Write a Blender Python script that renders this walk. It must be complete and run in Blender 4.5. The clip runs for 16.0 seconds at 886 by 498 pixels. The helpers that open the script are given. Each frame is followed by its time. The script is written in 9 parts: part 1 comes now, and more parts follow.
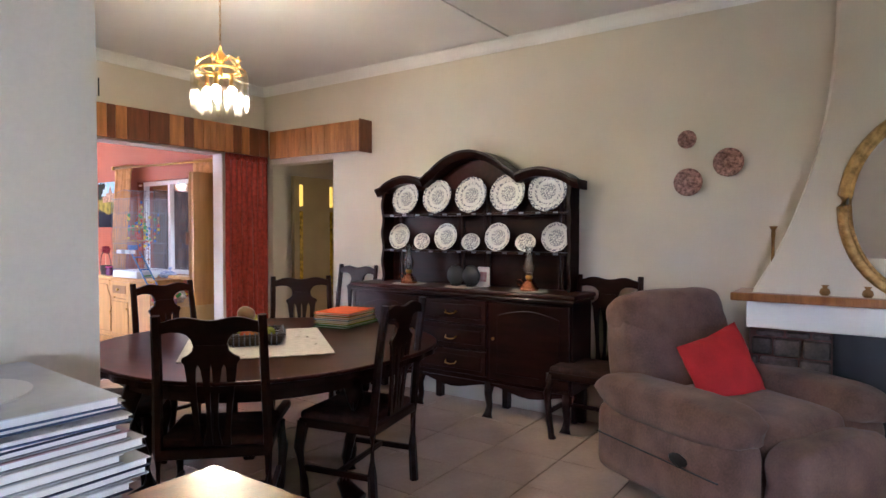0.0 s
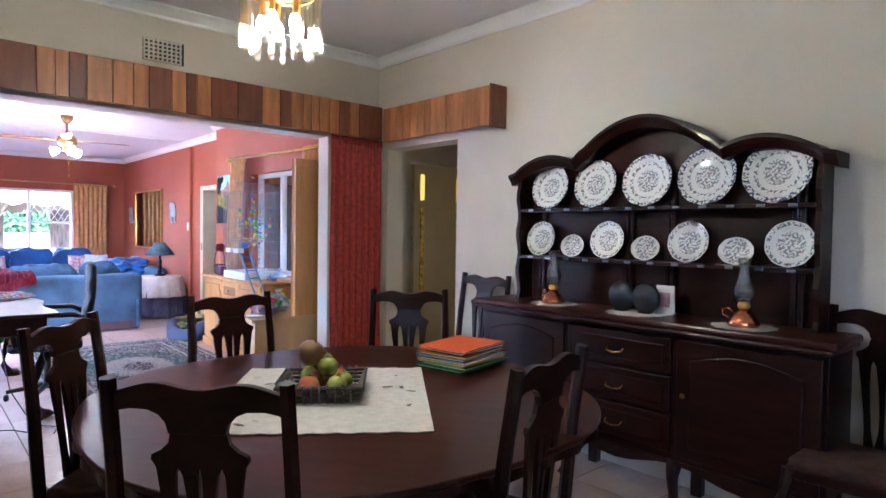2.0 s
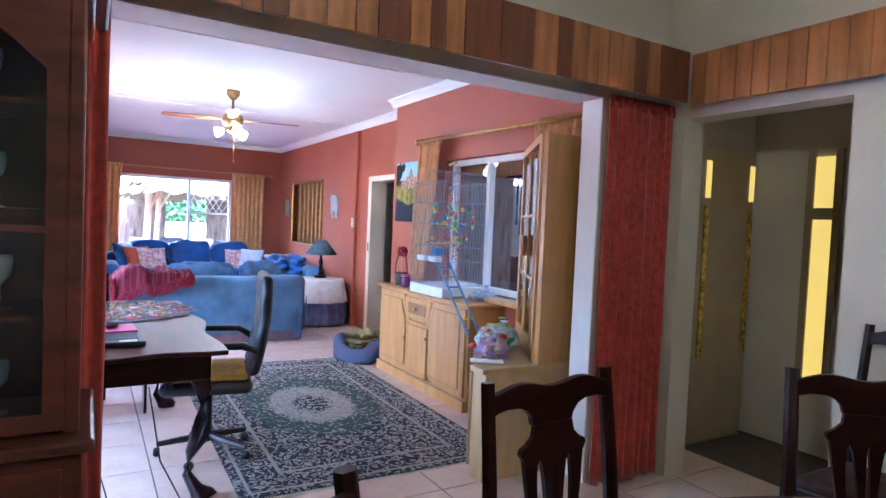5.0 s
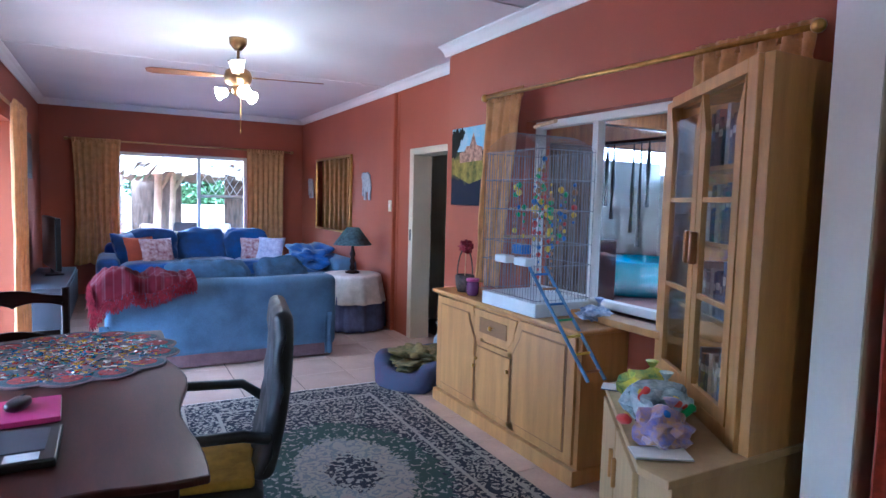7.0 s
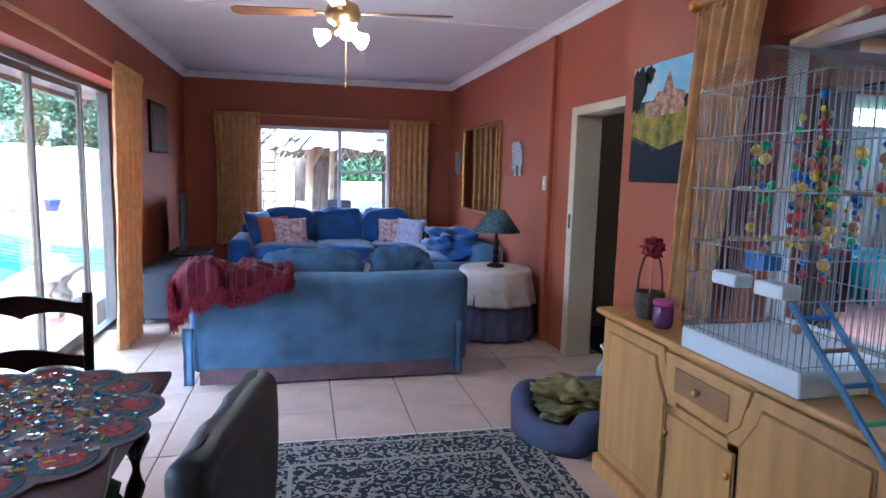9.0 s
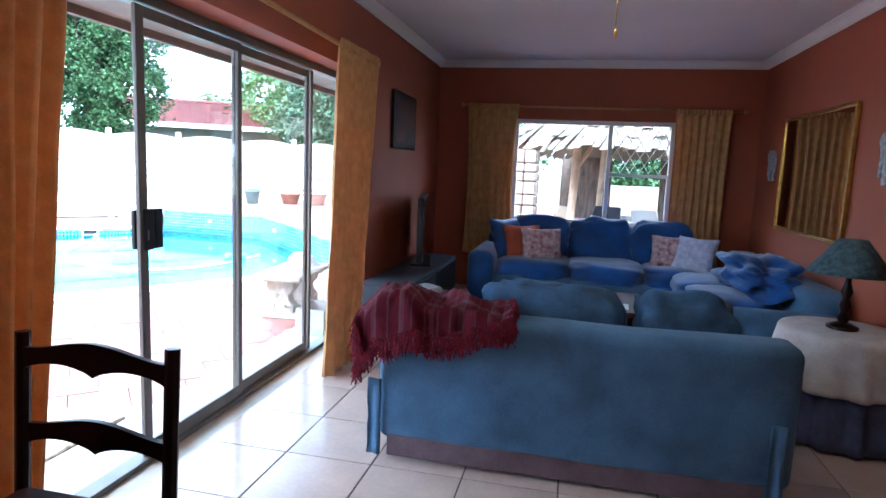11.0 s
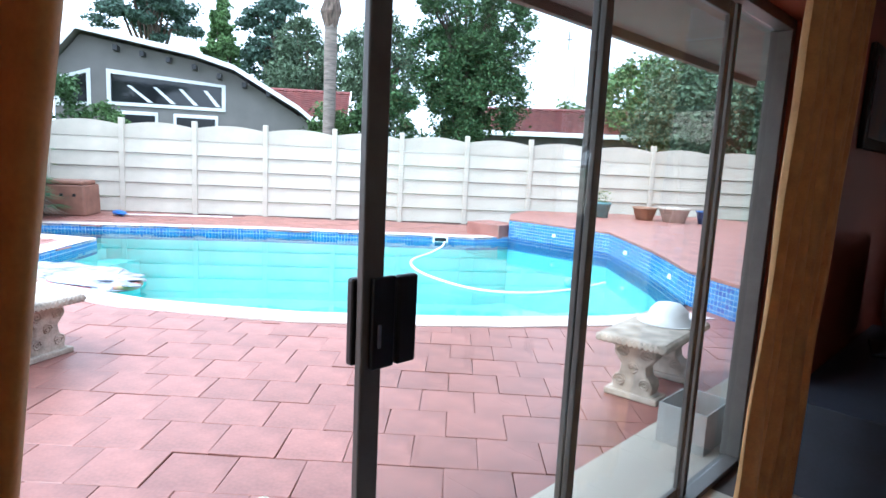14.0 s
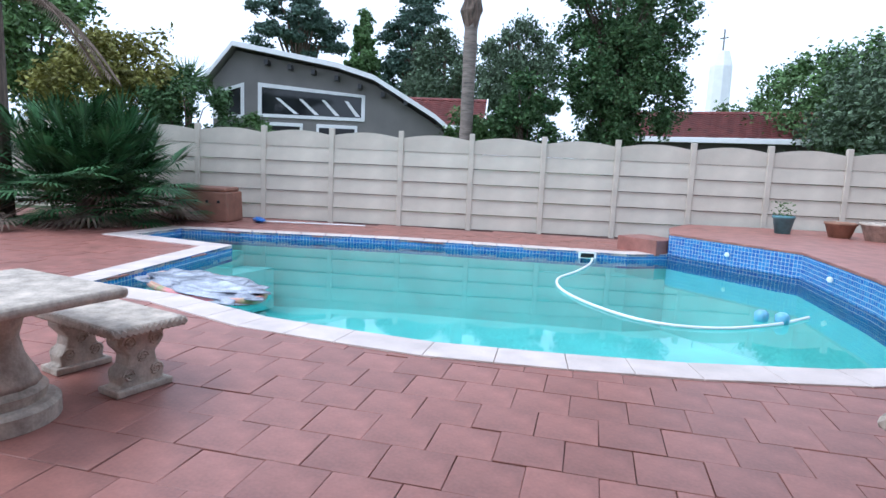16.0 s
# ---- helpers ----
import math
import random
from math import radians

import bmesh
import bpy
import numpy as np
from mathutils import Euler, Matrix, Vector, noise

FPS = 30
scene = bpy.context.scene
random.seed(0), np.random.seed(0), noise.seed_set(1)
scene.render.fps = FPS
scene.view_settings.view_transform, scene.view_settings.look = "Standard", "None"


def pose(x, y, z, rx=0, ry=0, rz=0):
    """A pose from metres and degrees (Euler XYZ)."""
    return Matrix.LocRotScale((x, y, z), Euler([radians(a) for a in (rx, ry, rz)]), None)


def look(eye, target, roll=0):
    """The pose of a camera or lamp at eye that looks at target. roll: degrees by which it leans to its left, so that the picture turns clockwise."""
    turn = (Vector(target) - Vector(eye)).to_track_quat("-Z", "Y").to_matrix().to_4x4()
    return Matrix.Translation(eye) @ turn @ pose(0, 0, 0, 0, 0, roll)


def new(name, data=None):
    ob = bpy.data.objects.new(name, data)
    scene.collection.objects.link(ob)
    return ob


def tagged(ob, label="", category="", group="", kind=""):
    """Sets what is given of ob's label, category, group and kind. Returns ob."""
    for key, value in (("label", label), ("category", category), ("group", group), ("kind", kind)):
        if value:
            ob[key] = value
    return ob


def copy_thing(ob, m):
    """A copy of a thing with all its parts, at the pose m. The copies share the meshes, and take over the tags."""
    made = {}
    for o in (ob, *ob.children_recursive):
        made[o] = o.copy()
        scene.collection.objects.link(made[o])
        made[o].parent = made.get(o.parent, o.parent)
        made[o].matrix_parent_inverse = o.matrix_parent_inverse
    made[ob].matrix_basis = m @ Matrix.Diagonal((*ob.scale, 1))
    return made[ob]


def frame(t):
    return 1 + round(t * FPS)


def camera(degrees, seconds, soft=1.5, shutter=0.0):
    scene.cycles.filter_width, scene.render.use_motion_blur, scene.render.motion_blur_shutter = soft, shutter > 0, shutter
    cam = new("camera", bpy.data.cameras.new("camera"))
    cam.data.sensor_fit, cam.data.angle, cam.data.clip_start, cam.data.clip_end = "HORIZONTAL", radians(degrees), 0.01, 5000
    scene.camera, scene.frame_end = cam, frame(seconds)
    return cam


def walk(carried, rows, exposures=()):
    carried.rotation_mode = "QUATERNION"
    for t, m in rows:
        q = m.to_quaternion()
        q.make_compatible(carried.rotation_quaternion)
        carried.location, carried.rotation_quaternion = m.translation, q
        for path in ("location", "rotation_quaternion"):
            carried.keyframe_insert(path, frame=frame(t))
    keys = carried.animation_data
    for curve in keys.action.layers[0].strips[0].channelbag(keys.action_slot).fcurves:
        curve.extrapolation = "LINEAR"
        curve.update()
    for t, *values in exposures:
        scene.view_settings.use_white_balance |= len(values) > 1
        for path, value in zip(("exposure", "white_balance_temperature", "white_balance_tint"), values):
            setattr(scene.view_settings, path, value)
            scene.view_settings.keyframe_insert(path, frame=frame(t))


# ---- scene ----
cam = camera(72.6, 16.0)
PATH = [
    (0, (-0.125, -0.799, 1.426), (1.514, 0.346, 1.371), 0.1),
    (0.5, (0.184, -0.623, 1.425), (1.805, 0.547, 1.376), 0.1),
    (1, (0.45, -0.404, 1.43), (2.015, 0.839, 1.374), 0.2),
    (1.5, (0.716, -0.176, 1.435), (2.199, 1.164, 1.373), 0.4),
    (2, (0.924, 0.083, 1.431), (2.263, 1.567, 1.371), 0.8),
    (2.5, (1.073, 0.426, 1.432), (2.285, 2.016, 1.374), 1.2),
    (3, (1.207, 0.744, 1.451), (2.338, 2.392, 1.394), 1.5),
    (3.5, (1.241, 1.062, 1.474), (2.325, 2.742, 1.41), 1.6),
    (4, (1.228, 1.403, 1.481), (2.283, 3.1, 1.414), 1.9),
    (4.5, (1.257, 1.775, 1.467), (2.292, 3.484, 1.401), 2.6),
    (5.3, (1.09, 2.30, 1.475), (2.09, 4.01, 1.385), 2.3),
    (5.9, (1.04, 2.75, 1.49), (2.03, 4.48, 1.38), 2.0),
    (6.4, (1.20, 3.18, 1.51), (2.18, 4.92, 1.37), 1.8),
    (7, (1.589, 3.616, 1.528), (2.543, 5.366, 1.366), 1.5),
    (7.5, (1.778, 3.91, 1.525), (2.651, 5.7, 1.336), 1.0),
    (8, (1.946, 4.256, 1.499), (2.711, 6.092, 1.297), 1.3),
    (8.5, (2.112, 4.577, 1.514), (2.729, 6.466, 1.286), 1.3),
    (9, (2.262, 4.908, 1.513), (2.711, 6.841, 1.263), 1.4),
    (9.5, (2.358, 5.276, 1.522), (2.621, 7.241, 1.262), 1.3),
    (10, (2.457, 5.652, 1.519), (2.477, 7.634, 1.257), 1.8),
    (12.5, (2.089, 7.336, 1.478), (1.136, 9.071, 1.194), 2.1),
    (13, (1.864, 7.638, 1.477), (0.741, 9.268, 1.187), 2.0),
    (13.5, (1.62, 7.825, 1.475), (0.349, 9.342, 1.184), 2.5),
    (14, (1.396, 8.034, 1.488), (0.016, 9.451, 1.197), 2.8),
    (14.5, (1.102, 8.213, 1.439), (-0.381, 9.524, 1.151), 2.7),
    (15, (0.842, 8.354, 1.418), (-0.713, 9.578, 1.131), 2.7),
    (15.5, (0.61, 8.510, 1.393), (-1.001, 9.662, 1.11), 2.6),
    (16, (0.396, 8.640, 1.388), (-1.259, 9.728, 1.111), 2.6),
]
EXPOSURES = [(0, 5.78, 5080, 21), (1.0, 5.82, 4700, 19), (2.0, 5.74, 4450, 17), (3.0, 5.6, 4400, 17), (4.5, 5.55, 4320, 14), (7.0, 4.65, 4250, 8), (8.0, 4.5, 4350, 7), (9.0, 4.3, 4450, 5), (10.0, 4.0, 4550, 1), (12.5, 2.75, 4900, 3), (13.5, 2.2, 5050, 2), (14.5, 1.7, 5100, 5), (16.0, 0.85, 5150, 8)]
walk(cam, [(t, look(eye, target, roll)) for t, eye, target, roll in PATH], EXPOSURES)

# ---- world and lights ----
world = bpy.data.worlds.new("sky")
scene.world = world
world.use_nodes = True
wn = world.node_tree
sky = wn.nodes.new("ShaderNodeTexSky")
sky.sky_type, sky.sun_disc = "NISHITA", False
sky.sun_elevation, sky.sun_rotation = radians(55), radians(200)
sky.air_density, sky.dust_density, sky.ozone_density = 1.0, 6.0, 0.6
soft_sky = wn.nodes.new("ShaderNodeMixRGB")
soft_sky.inputs[0].default_value = 0.75
soft_sky.inputs[2].default_value = (9.5, 9.7, 10.2, 1)
wn.links.new(sky.outputs[0], soft_sky.inputs[1])
wn.links.new(soft_sky.outputs[0], wn.nodes["Background"].inputs[0])
wn.nodes["Background"].inputs[1].default_value = 0.1


def lamp(name, kind, m, energy, color=(1, 1, 1), **kw):
    d = bpy.data.lights.new(name, kind)
    d.energy, d.color = energy, color
    for k, v in kw.items():
        if k == "size":
            d.shape, d.size, d.size_y = "RECTANGLE", v[0], v[1]
        elif k == "radius":
            d.shadow_soft_size = v
        elif k == "angle":
            d.angle = radians(v)
    o = new(name, d)
    o.matrix_world = m
    return o


lamp("sun", "SUN", look((-10, -22, 40), (0, 8, 0)), 0.9, (1, 0.97, 0.92), angle=20)
lamp("daylight_sliding_door", "AREA", look((0.3, 9.2, 1.15), (3, 9.2, 0.9)), 0.25, (0.93, 0.97, 1), size=(2.9, 2.1))
lamp("daylight_far_window", "AREA", look((2.57, 14.0, 1.5), (2.57, 10, 1.0)), 0.04, (0.93, 0.97, 1), size=(1.8, 1.2))
lamp("daylight_side_window", "AREA", look((4.2, 6.2, 1.5), (2, 6.2, 1.0)), 0.1, (0.95, 0.97, 1), size=(2.0, 1.1))
lamp("daylight_dining_window", "AREA", look((-2.42, -2.8, 1.55), (2, 1.5, 4.2)), 0.1, (1.0, 0.96, 0.92), size=(1.0, 1.1))
# Added fill lamp in the lobby, which has no opening for daylight.
lamp("daylight_entrance", "AREA", look((5.35, 4.0, 1.5), (4.2, 4.0, 1.2)), 0.012, (1, 0.9, 0.55), size=(0.8, 1.2))

# ---- mesh helpers ----
def link(name, bm, material, parent=None, label="", smooth=False):
    me = bpy.data.meshes.new(name)
    bmesh.ops.recalc_face_normals(bm, faces=bm.faces)
    if smooth:
        for f in bm.faces:
            f.smooth = True
    bm.to_mesh(me)
    bm.free()
    me.materials.append(material)
    ob = new(name, me)
    if parent is not None:
        ob.parent = parent
    if label:
        ob["label"] = label
    return ob


def part(name, bm, material, parent, label="", smooth=False):
    return link(name, bm, material, parent, label, smooth)


def thing(name, m, label, category, group="", kind=""):
    e = new(name)
    e.empty_display_size = 0.1
    e.matrix_world = m
    return tagged(e, label, category, group, kind)


def bx(x0, y0, z0, x1, y1, z1, bev=0.0, bm=None, seg=2, m=None):
    own = bmesh.new()
    bmesh.ops.create_cube(own, size=1.0, matrix=Matrix.Translation(((x0 + x1) / 2, (y0 + y1) / 2, (z0 + z1) / 2)) @ Matrix.Diagonal((abs(x1 - x0), abs(y1 - y0), abs(z1 - z0), 1)))
    if bev > 0:
        bmesh.ops.bevel(own, geom=own.edges[:], offset=bev, segments=seg, affect="EDGES", profile=0.5)
    if m is not None:
        bmesh.ops.transform(own, matrix=m, verts=own.verts)
    if bm is None:
        return own
    return join(bm, own)


def join(bm, other):
    me = bpy.data.meshes.new("tmp")
    other.to_mesh(me)
    other.free()
    bm.from_mesh(me)
    bpy.data.meshes.remove(me)
    return bm


def move(bm, m):
    bmesh.ops.transform(bm, matrix=m, verts=bm.verts)
    return bm


def lathe(profile, seg=24, bm=None, center=(0, 0, 0), wobble=None):
    bm = bm or bmesh.new()
    rings = []
    for r, z in profile:
        ring = []
        for i in range(seg):
            a = 2 * math.pi * i / seg
            rr = r * (wobble(a, z) if wobble else 1)
            ring.append(bm.verts.new((center[0] + rr * math.cos(a), center[1] + rr * math.sin(a), center[2] + z)))
        rings.append(ring)
    for a, b in zip(rings, rings[1:]):
        for i in range(seg):
            bm.faces.new((a[i], a[(i + 1) % seg], b[(i + 1) % seg], b[i]))
    if profile[0][0] > 1e-4:
        bm.faces.new(rings[0][::-1])
    if profile[-1][0] > 1e-4:
        bm.faces.new(rings[-1])
    return bm


def tube(points, radius, seg=8, bm=None, closed=False):
    """A round bar along points; radius is a number or a function of 0..1."""
    bm = bm or bmesh.new()
    pts = [Vector(p) for p in points]
    n = len(pts)
    rings = []
    for i, p in enumerate(pts):
        if closed:
            d = pts[(i + 1) % n] - pts[i - 1]
        else:
            d = pts[min(i + 1, n - 1)] - pts[max(i - 1, 0)]
        q = d.to_track_quat("Z", "Y")
        r = radius(i / max(n - 1, 1)) if callable(radius) else radius
        rings.append([bm.verts.new(p + q @ Vector((r * math.cos(2 * math.pi * k / seg), r * math.sin(2 * math.pi * k / seg), 0))) for k in range(seg)])
    pairs = list(zip(rings, rings[1:])) + ([(rings[-1], rings[0])] if closed else [])
    for a, b in pairs:
        for k in range(seg):
            bm.faces.new((a[k], a[(k + 1) % seg], b[(k + 1) % seg], b[k]))
    if not closed:
        bm.faces.new(rings[0][::-1])
        bm.faces.new(rings[-1])
    return bm


def prism(outline, z0, z1, bev=0.0, axis="z", bm=None):
    """An outline in a plane drawn out along axis: z (x, y), x (y, z) or y (x, z)."""
    own = bmesh.new()

    def at(u, v, w):
        return {"z": (u, v, w), "x": (w, u, v), "y": (u, w, v)}[axis]
    lo = [own.verts.new(at(u, v, z0)) for u, v in outline]
    hi = [own.verts.new(at(u, v, z1)) for u, v in outline]
    n = len(outline)
    own.faces.new(lo[::-1])
    own.faces.new(hi)
    for i in range(n):
        own.faces.new((lo[i], lo[(i + 1) % n], hi[(i + 1) % n], hi[i]))
    bmesh.ops.recalc_face_normals(own, faces=own.faces)
    if bev:
        edges = [e for e in own.edges if len(e.link_faces) == 2 and e.calc_face_angle(0) > 0.6]
        bmesh.ops.bevel(own, geom=edges, offset=bev, segments=2, affect="EDGES", profile=0.5)
    if bm is None:
        return own
    return join(bm, own)


def holed(outline, holes, t0, t1, axis="x"):
    """A board with holes cut through it."""
    bm = bmesh.new()

    def at(u, v, w):
        return {"z": (u, v, w), "x": (w, u, v), "y": (u, w, v)}[axis]
    edges = []
    for loop in [outline] + holes:
        vs = [bm.verts.new(at(u, v, t0)) for u, v in loop]
        edges += [bm.edges.new((vs[i], vs[(i + 1) % len(vs)])) for i in range(len(vs))]
    bmesh.ops.triangle_fill(bm, use_beauty=True, use_dissolve=False, edges=edges)
    res = bmesh.ops.extrude_face_region(bm, geom=bm.faces[:])
    d = Vector(at(0, 0, t1)) - Vector(at(0, 0, t0))
    bmesh.ops.translate(bm, vec=d, verts=[g for g in res["geom"] if isinstance(g, bmesh.types.BMVert)])
    return bm


def blob(rx, ry, rz, center=(0, 0, 0), sub=3, lump=0.0, scale=3.0, seed=0, power=1.0, bm=None):
    """A soft cushion-like body; power under 1 makes it boxier."""
    own = bmesh.new()
    bmesh.ops.create_icosphere(own, subdivisions=sub, radius=1.0)
    for v in own.verts:
        c = Vector([math.copysign(abs(a) ** power, a) for a in v.co])
        k = 1 + lump * noise.noise(c * scale + Vector((seed * 7.3, seed, 0)))
        v.co = Vector((c.x * rx * k + center[0], c.y * ry * k + center[1], c.z * rz * k + center[2]))
    if bm is None:
        return own
    return join(bm, own)


def drape(width, height, folds, depth, thick=0.004, gather=0.0, pinch=0.0, seed=1, nz=24, hem=0.03, lean=0.0):
    """A hanging cloth in the x-z plane, its top at z = height, from x = 0 to width."""
    bm = bmesh.new()
    rnd = random.Random(seed)
    nx = folds * 8
    ph = [rnd.uniform(-0.6, 0.6) for _ in range(folds + 1)]
    sides = []
    for s in (-1, 1):
        rows = []
        for j in range(nz + 1):
            v = j / nz
            w = width * (1 - gather * math.sin(math.pi * v) - pinch * v)
            row = []
            for i in range(nx + 1):
                u = i / nx
                a = u * folds * 2 * math.pi + ph[int(u * folds)] * (1 - v) * math.sin(math.pi * ((u * folds) % 1))
                y = depth * (0.55 + 0.45 * noise.noise(Vector((u * folds * 0.7, v * 1.5, seed)))) * math.sin(a) * (0.6 + 0.6 * (1 - v))
                y += 0.012 * noise.noise(Vector((u * 6, v * 5, seed + 3)))
                x = (u - 0.5) * w + width / 2 + lean * v + 0.01 * noise.noise(Vector((u * 9, v * 3, seed + 9)))
                row.append(bm.verts.new((x, y + s * thick / 2, v * height + (hem * noise.noise(Vector((u * 5, 0, seed))) if j == 0 else 0))))
            rows.append(row)
        sides.append(rows)
        for a, b in zip(rows, rows[1:]):
            for i in range(nx):
                bm.faces.new((a[i], a[i + 1], b[i + 1], b[i]))
    A, B = sides
    for i in range(nx):
        for j in (0, nz):
            bm.faces.new((A[j][i], A[j][i + 1], B[j][i + 1], B[j][i]))
    for j in range(nz):
        for i in (0, nx):
            bm.faces.new((A[j][i], A[j + 1][i], B[j + 1][i], B[j][i]))
    return bm


# ---- materials ----
def material(name, color, rough=0.6, metal=0.0, vary=0.12, scale=4.0, fine=60.0, bump=0.1, dark=None, stretch=(1, 1, 1), coat=0.0, rand=0.0, spec=0.5, sheen=0.0):
    m = bpy.data.materials.new(name)
    m.use_nodes = True
    t = m.node_tree
    N, L = t.nodes, t.links
    b = N["Principled BSDF"]
    b.inputs["Roughness"].default_value, b.inputs["Metallic"].default_value = rough, metal
    b.inputs["Coat Weight"].default_value = coat
    b.inputs["Specular IOR Level"].default_value = spec
    b.inputs["Sheen Weight"].default_value = sheen
    co = N.new("ShaderNodeTexCoord")
    mp = N.new("ShaderNodeMapping")
    mp.inputs["Scale"].default_value = stretch
    L.new(co.outputs["Object"], mp.inputs[0])
    n1, n2 = N.new("ShaderNodeTexNoise"), N.new("ShaderNodeTexNoise")
    n1.inputs["Scale"].default_value, n2.inputs["Scale"].default_value = scale, fine
    n1.inputs["Detail"].default_value, n2.inputs["Detail"].default_value = 5, 3
    for n in (n1, n2):
        L.new(mp.outputs[0], n.inputs["Vector"])
    add = N.new("ShaderNodeMath")
    add.operation = "MULTIPLY_ADD"
    add.inputs[1].default_value = 0.35
    L.new(n2.outputs[0], add.inputs[0])
    L.new(n1.outputs[0], add.inputs[2])
    ramp = N.new("ShaderNodeValToRGB")
    lo = dark or tuple(c * (1 - 2.2 * vary) for c in color)
    hi = tuple(min(1, c * (1 + 1.2 * vary)) for c in color)
    ramp.color_ramp.elements[0].position, ramp.color_ramp.elements[1].position = 0.42, 0.95
    ramp.color_ramp.elements[0].color, ramp.color_ramp.elements[1].color = (*lo, 1), (*hi, 1)
    L.new(add.outputs[0], ramp.inputs[0])
    out = ramp.outputs[0]
    if rand:
        info, hsv, mr = N.new("ShaderNodeObjectInfo"), N.new("ShaderNodeHueSaturation"), N.new("ShaderNodeMapRange")
        mr.inputs["To Min"].default_value, mr.inputs["To Max"].default_value = 1 - rand, 1 + rand
        L.new(info.outputs["Random"], mr.inputs[0])
        L.new(mr.outputs[0], hsv.inputs["Value"])
        L.new(out, hsv.inputs["Color"])
        out = hsv.outputs[0]
    L.new(out, b.inputs["Base Color"])
    if bump:
        bp = N.new("ShaderNodeBump")
        bp.inputs["Strength"].default_value, bp.inputs["Distance"].default_value = bump, 0.01
        L.new(add.outputs[0], bp.inputs["Height"])
        L.new(bp.outputs[0], b.inputs["Normal"])
    return m


def glow(name, color, strength):
    m = bpy.data.materials.new(name)
    m.use_nodes = True
    b = m.node_tree.nodes["Principled BSDF"]
    b.inputs["Base Color"].default_value = (*color, 1)
    b.inputs["Emission Color"].default_value = (*color, 1)
    b.inputs["Emission Strength"].default_value = strength
    return m


def clear(name, color=(1, 1, 1), rough=0.0, base=0.025):
    """Thin glass: clear, with a gloss."""
    m = bpy.data.materials.new(name)
    m.use_nodes = True
    N, L = m.node_tree.nodes, m.node_tree.links
    N.remove(N["Principled BSDF"])
    tr, gl, mx, lw, pw, ma = (N.new("ShaderNode" + k) for k in ("BsdfTransparent", "BsdfGlossy", "MixShader", "LayerWeight", "Math", "Math"))
    tr.inputs[0].default_value = (*color, 1)
    gl.inputs["Roughness"].default_value = rough
    pw.operation, ma.operation = "POWER", "MULTIPLY_ADD"
    pw.inputs[1].default_value, ma.inputs[1].default_value, ma.inputs[2].default_value = 4.0, 0.8, base
    L.new(lw.outputs["Facing"], pw.inputs[0])
    L.new(pw.outputs[0], ma.inputs[0])
    L.new(ma.outputs[0], mx.inputs[0])
    L.new(tr.outputs[0], mx.inputs[1])
    L.new(gl.outputs[0], mx.inputs[2])
    L.new(mx.outputs[0], N["Material Output"].inputs[0])
    return m


def wave_mix(m, c1, c2, scale, distortion, axis="X", kind="BANDS", detail=2.0, lo=0.4, hi=0.6):
    """Turns a material's colour into bands or rings of two colours."""
    t = m.node_tree
    N, L = t.nodes, t.links
    b = N["Principled BSDF"]
    co, w, r = N.new("ShaderNodeTexCoord"), N.new("ShaderNodeTexWave"), N.new("ShaderNodeValToRGB")
    w.wave_type, w.inputs["Scale"].default_value, w.inputs["Distortion"].default_value = kind, scale, distortion
    if kind == "BANDS":
        w.bands_direction = axis
    w.inputs["Detail"].default_value = detail
    L.new(co.outputs["Object"], w.inputs["Vector"])
    r.color_ramp.elements[0].position, r.color_ramp.elements[1].position = lo, hi
    r.color_ramp.elements[0].color, r.color_ramp.elements[1].color = (*c1, 1), (*c2, 1)
    L.new(w.outputs[0], r.inputs[0])
    L.new(r.outputs[0], b.inputs["Base Color"])
    return m


CREAM = material("cream_wall_paint", (0.64, 0.575, 0.47), 0.75, vary=0.04, scale=1.5, fine=140, bump=0.12)
WHITE = material("white_paint", (0.8, 0.79, 0.77), 0.6, vary=0.03, scale=2, bump=0.05)
CEIL = material("ceiling_board", (0.78, 0.76, 0.76), 0.8, vary=0.03, scale=1.2, fine=90, bump=0.05)
TERRA = material("terracotta_wall_paint", (0.33, 0.08, 0.032), 0.6, vary=0.06, scale=1.2, fine=120, bump=0.1)
TILE = material("pink_beige_floor_tile", (0.60, 0.45, 0.37), 0.22, vary=0.08, scale=3, fine=40, bump=0.02, rand=0.04)
GROUT = material("grey_grout", (0.10, 0.08, 0.07), 0.9, vary=0.1, scale=10)
MAHOG = material("dark_mahogany", (0.018, 0.0046, 0.003), 0.36, vary=0.3, scale=3, fine=30, stretch=(1, 1, 6), bump=0.05, coat=0.04, spec=0.22)
MAHOG_TOP = material("polished_mahogany_top", (0.045, 0.011, 0.008), 0.3, vary=0.3, scale=3, fine=30, stretch=(6, 1, 1), bump=0.03, coat=0.03, spec=0.22)
RED_WOOD = material("reddish_cabinet_wood", (0.11, 0.025, 0.012), 0.3, vary=0.3, scale=3, stretch=(1, 1, 5), bump=0.05, coat=0.3)
OAK = material("light_oak_veneer", (0.50, 0.26, 0.072), 0.4, vary=0.12, scale=3, fine=60, stretch=(6, 6, 0.6), bump=0.05, coat=0.1)
OAK_DARK = material("groove_shadow_oak", (0.26, 0.13, 0.04), 0.5, vary=0.12, scale=3)
PINE_L = material("honey_pine_slat", (0.40, 0.16, 0.04), 0.3, vary=0.2, scale=5, fine=60, stretch=(5, 5, 0.6), bump=0.08, coat=0.3, rand=0.15)
PINE_D = material("dark_stained_slat", (0.16, 0.045, 0.014), 0.3, vary=0.2, scale=5, fine=60, stretch=(5, 5, 0.6), bump=0.08, coat=0.3, rand=0.15)
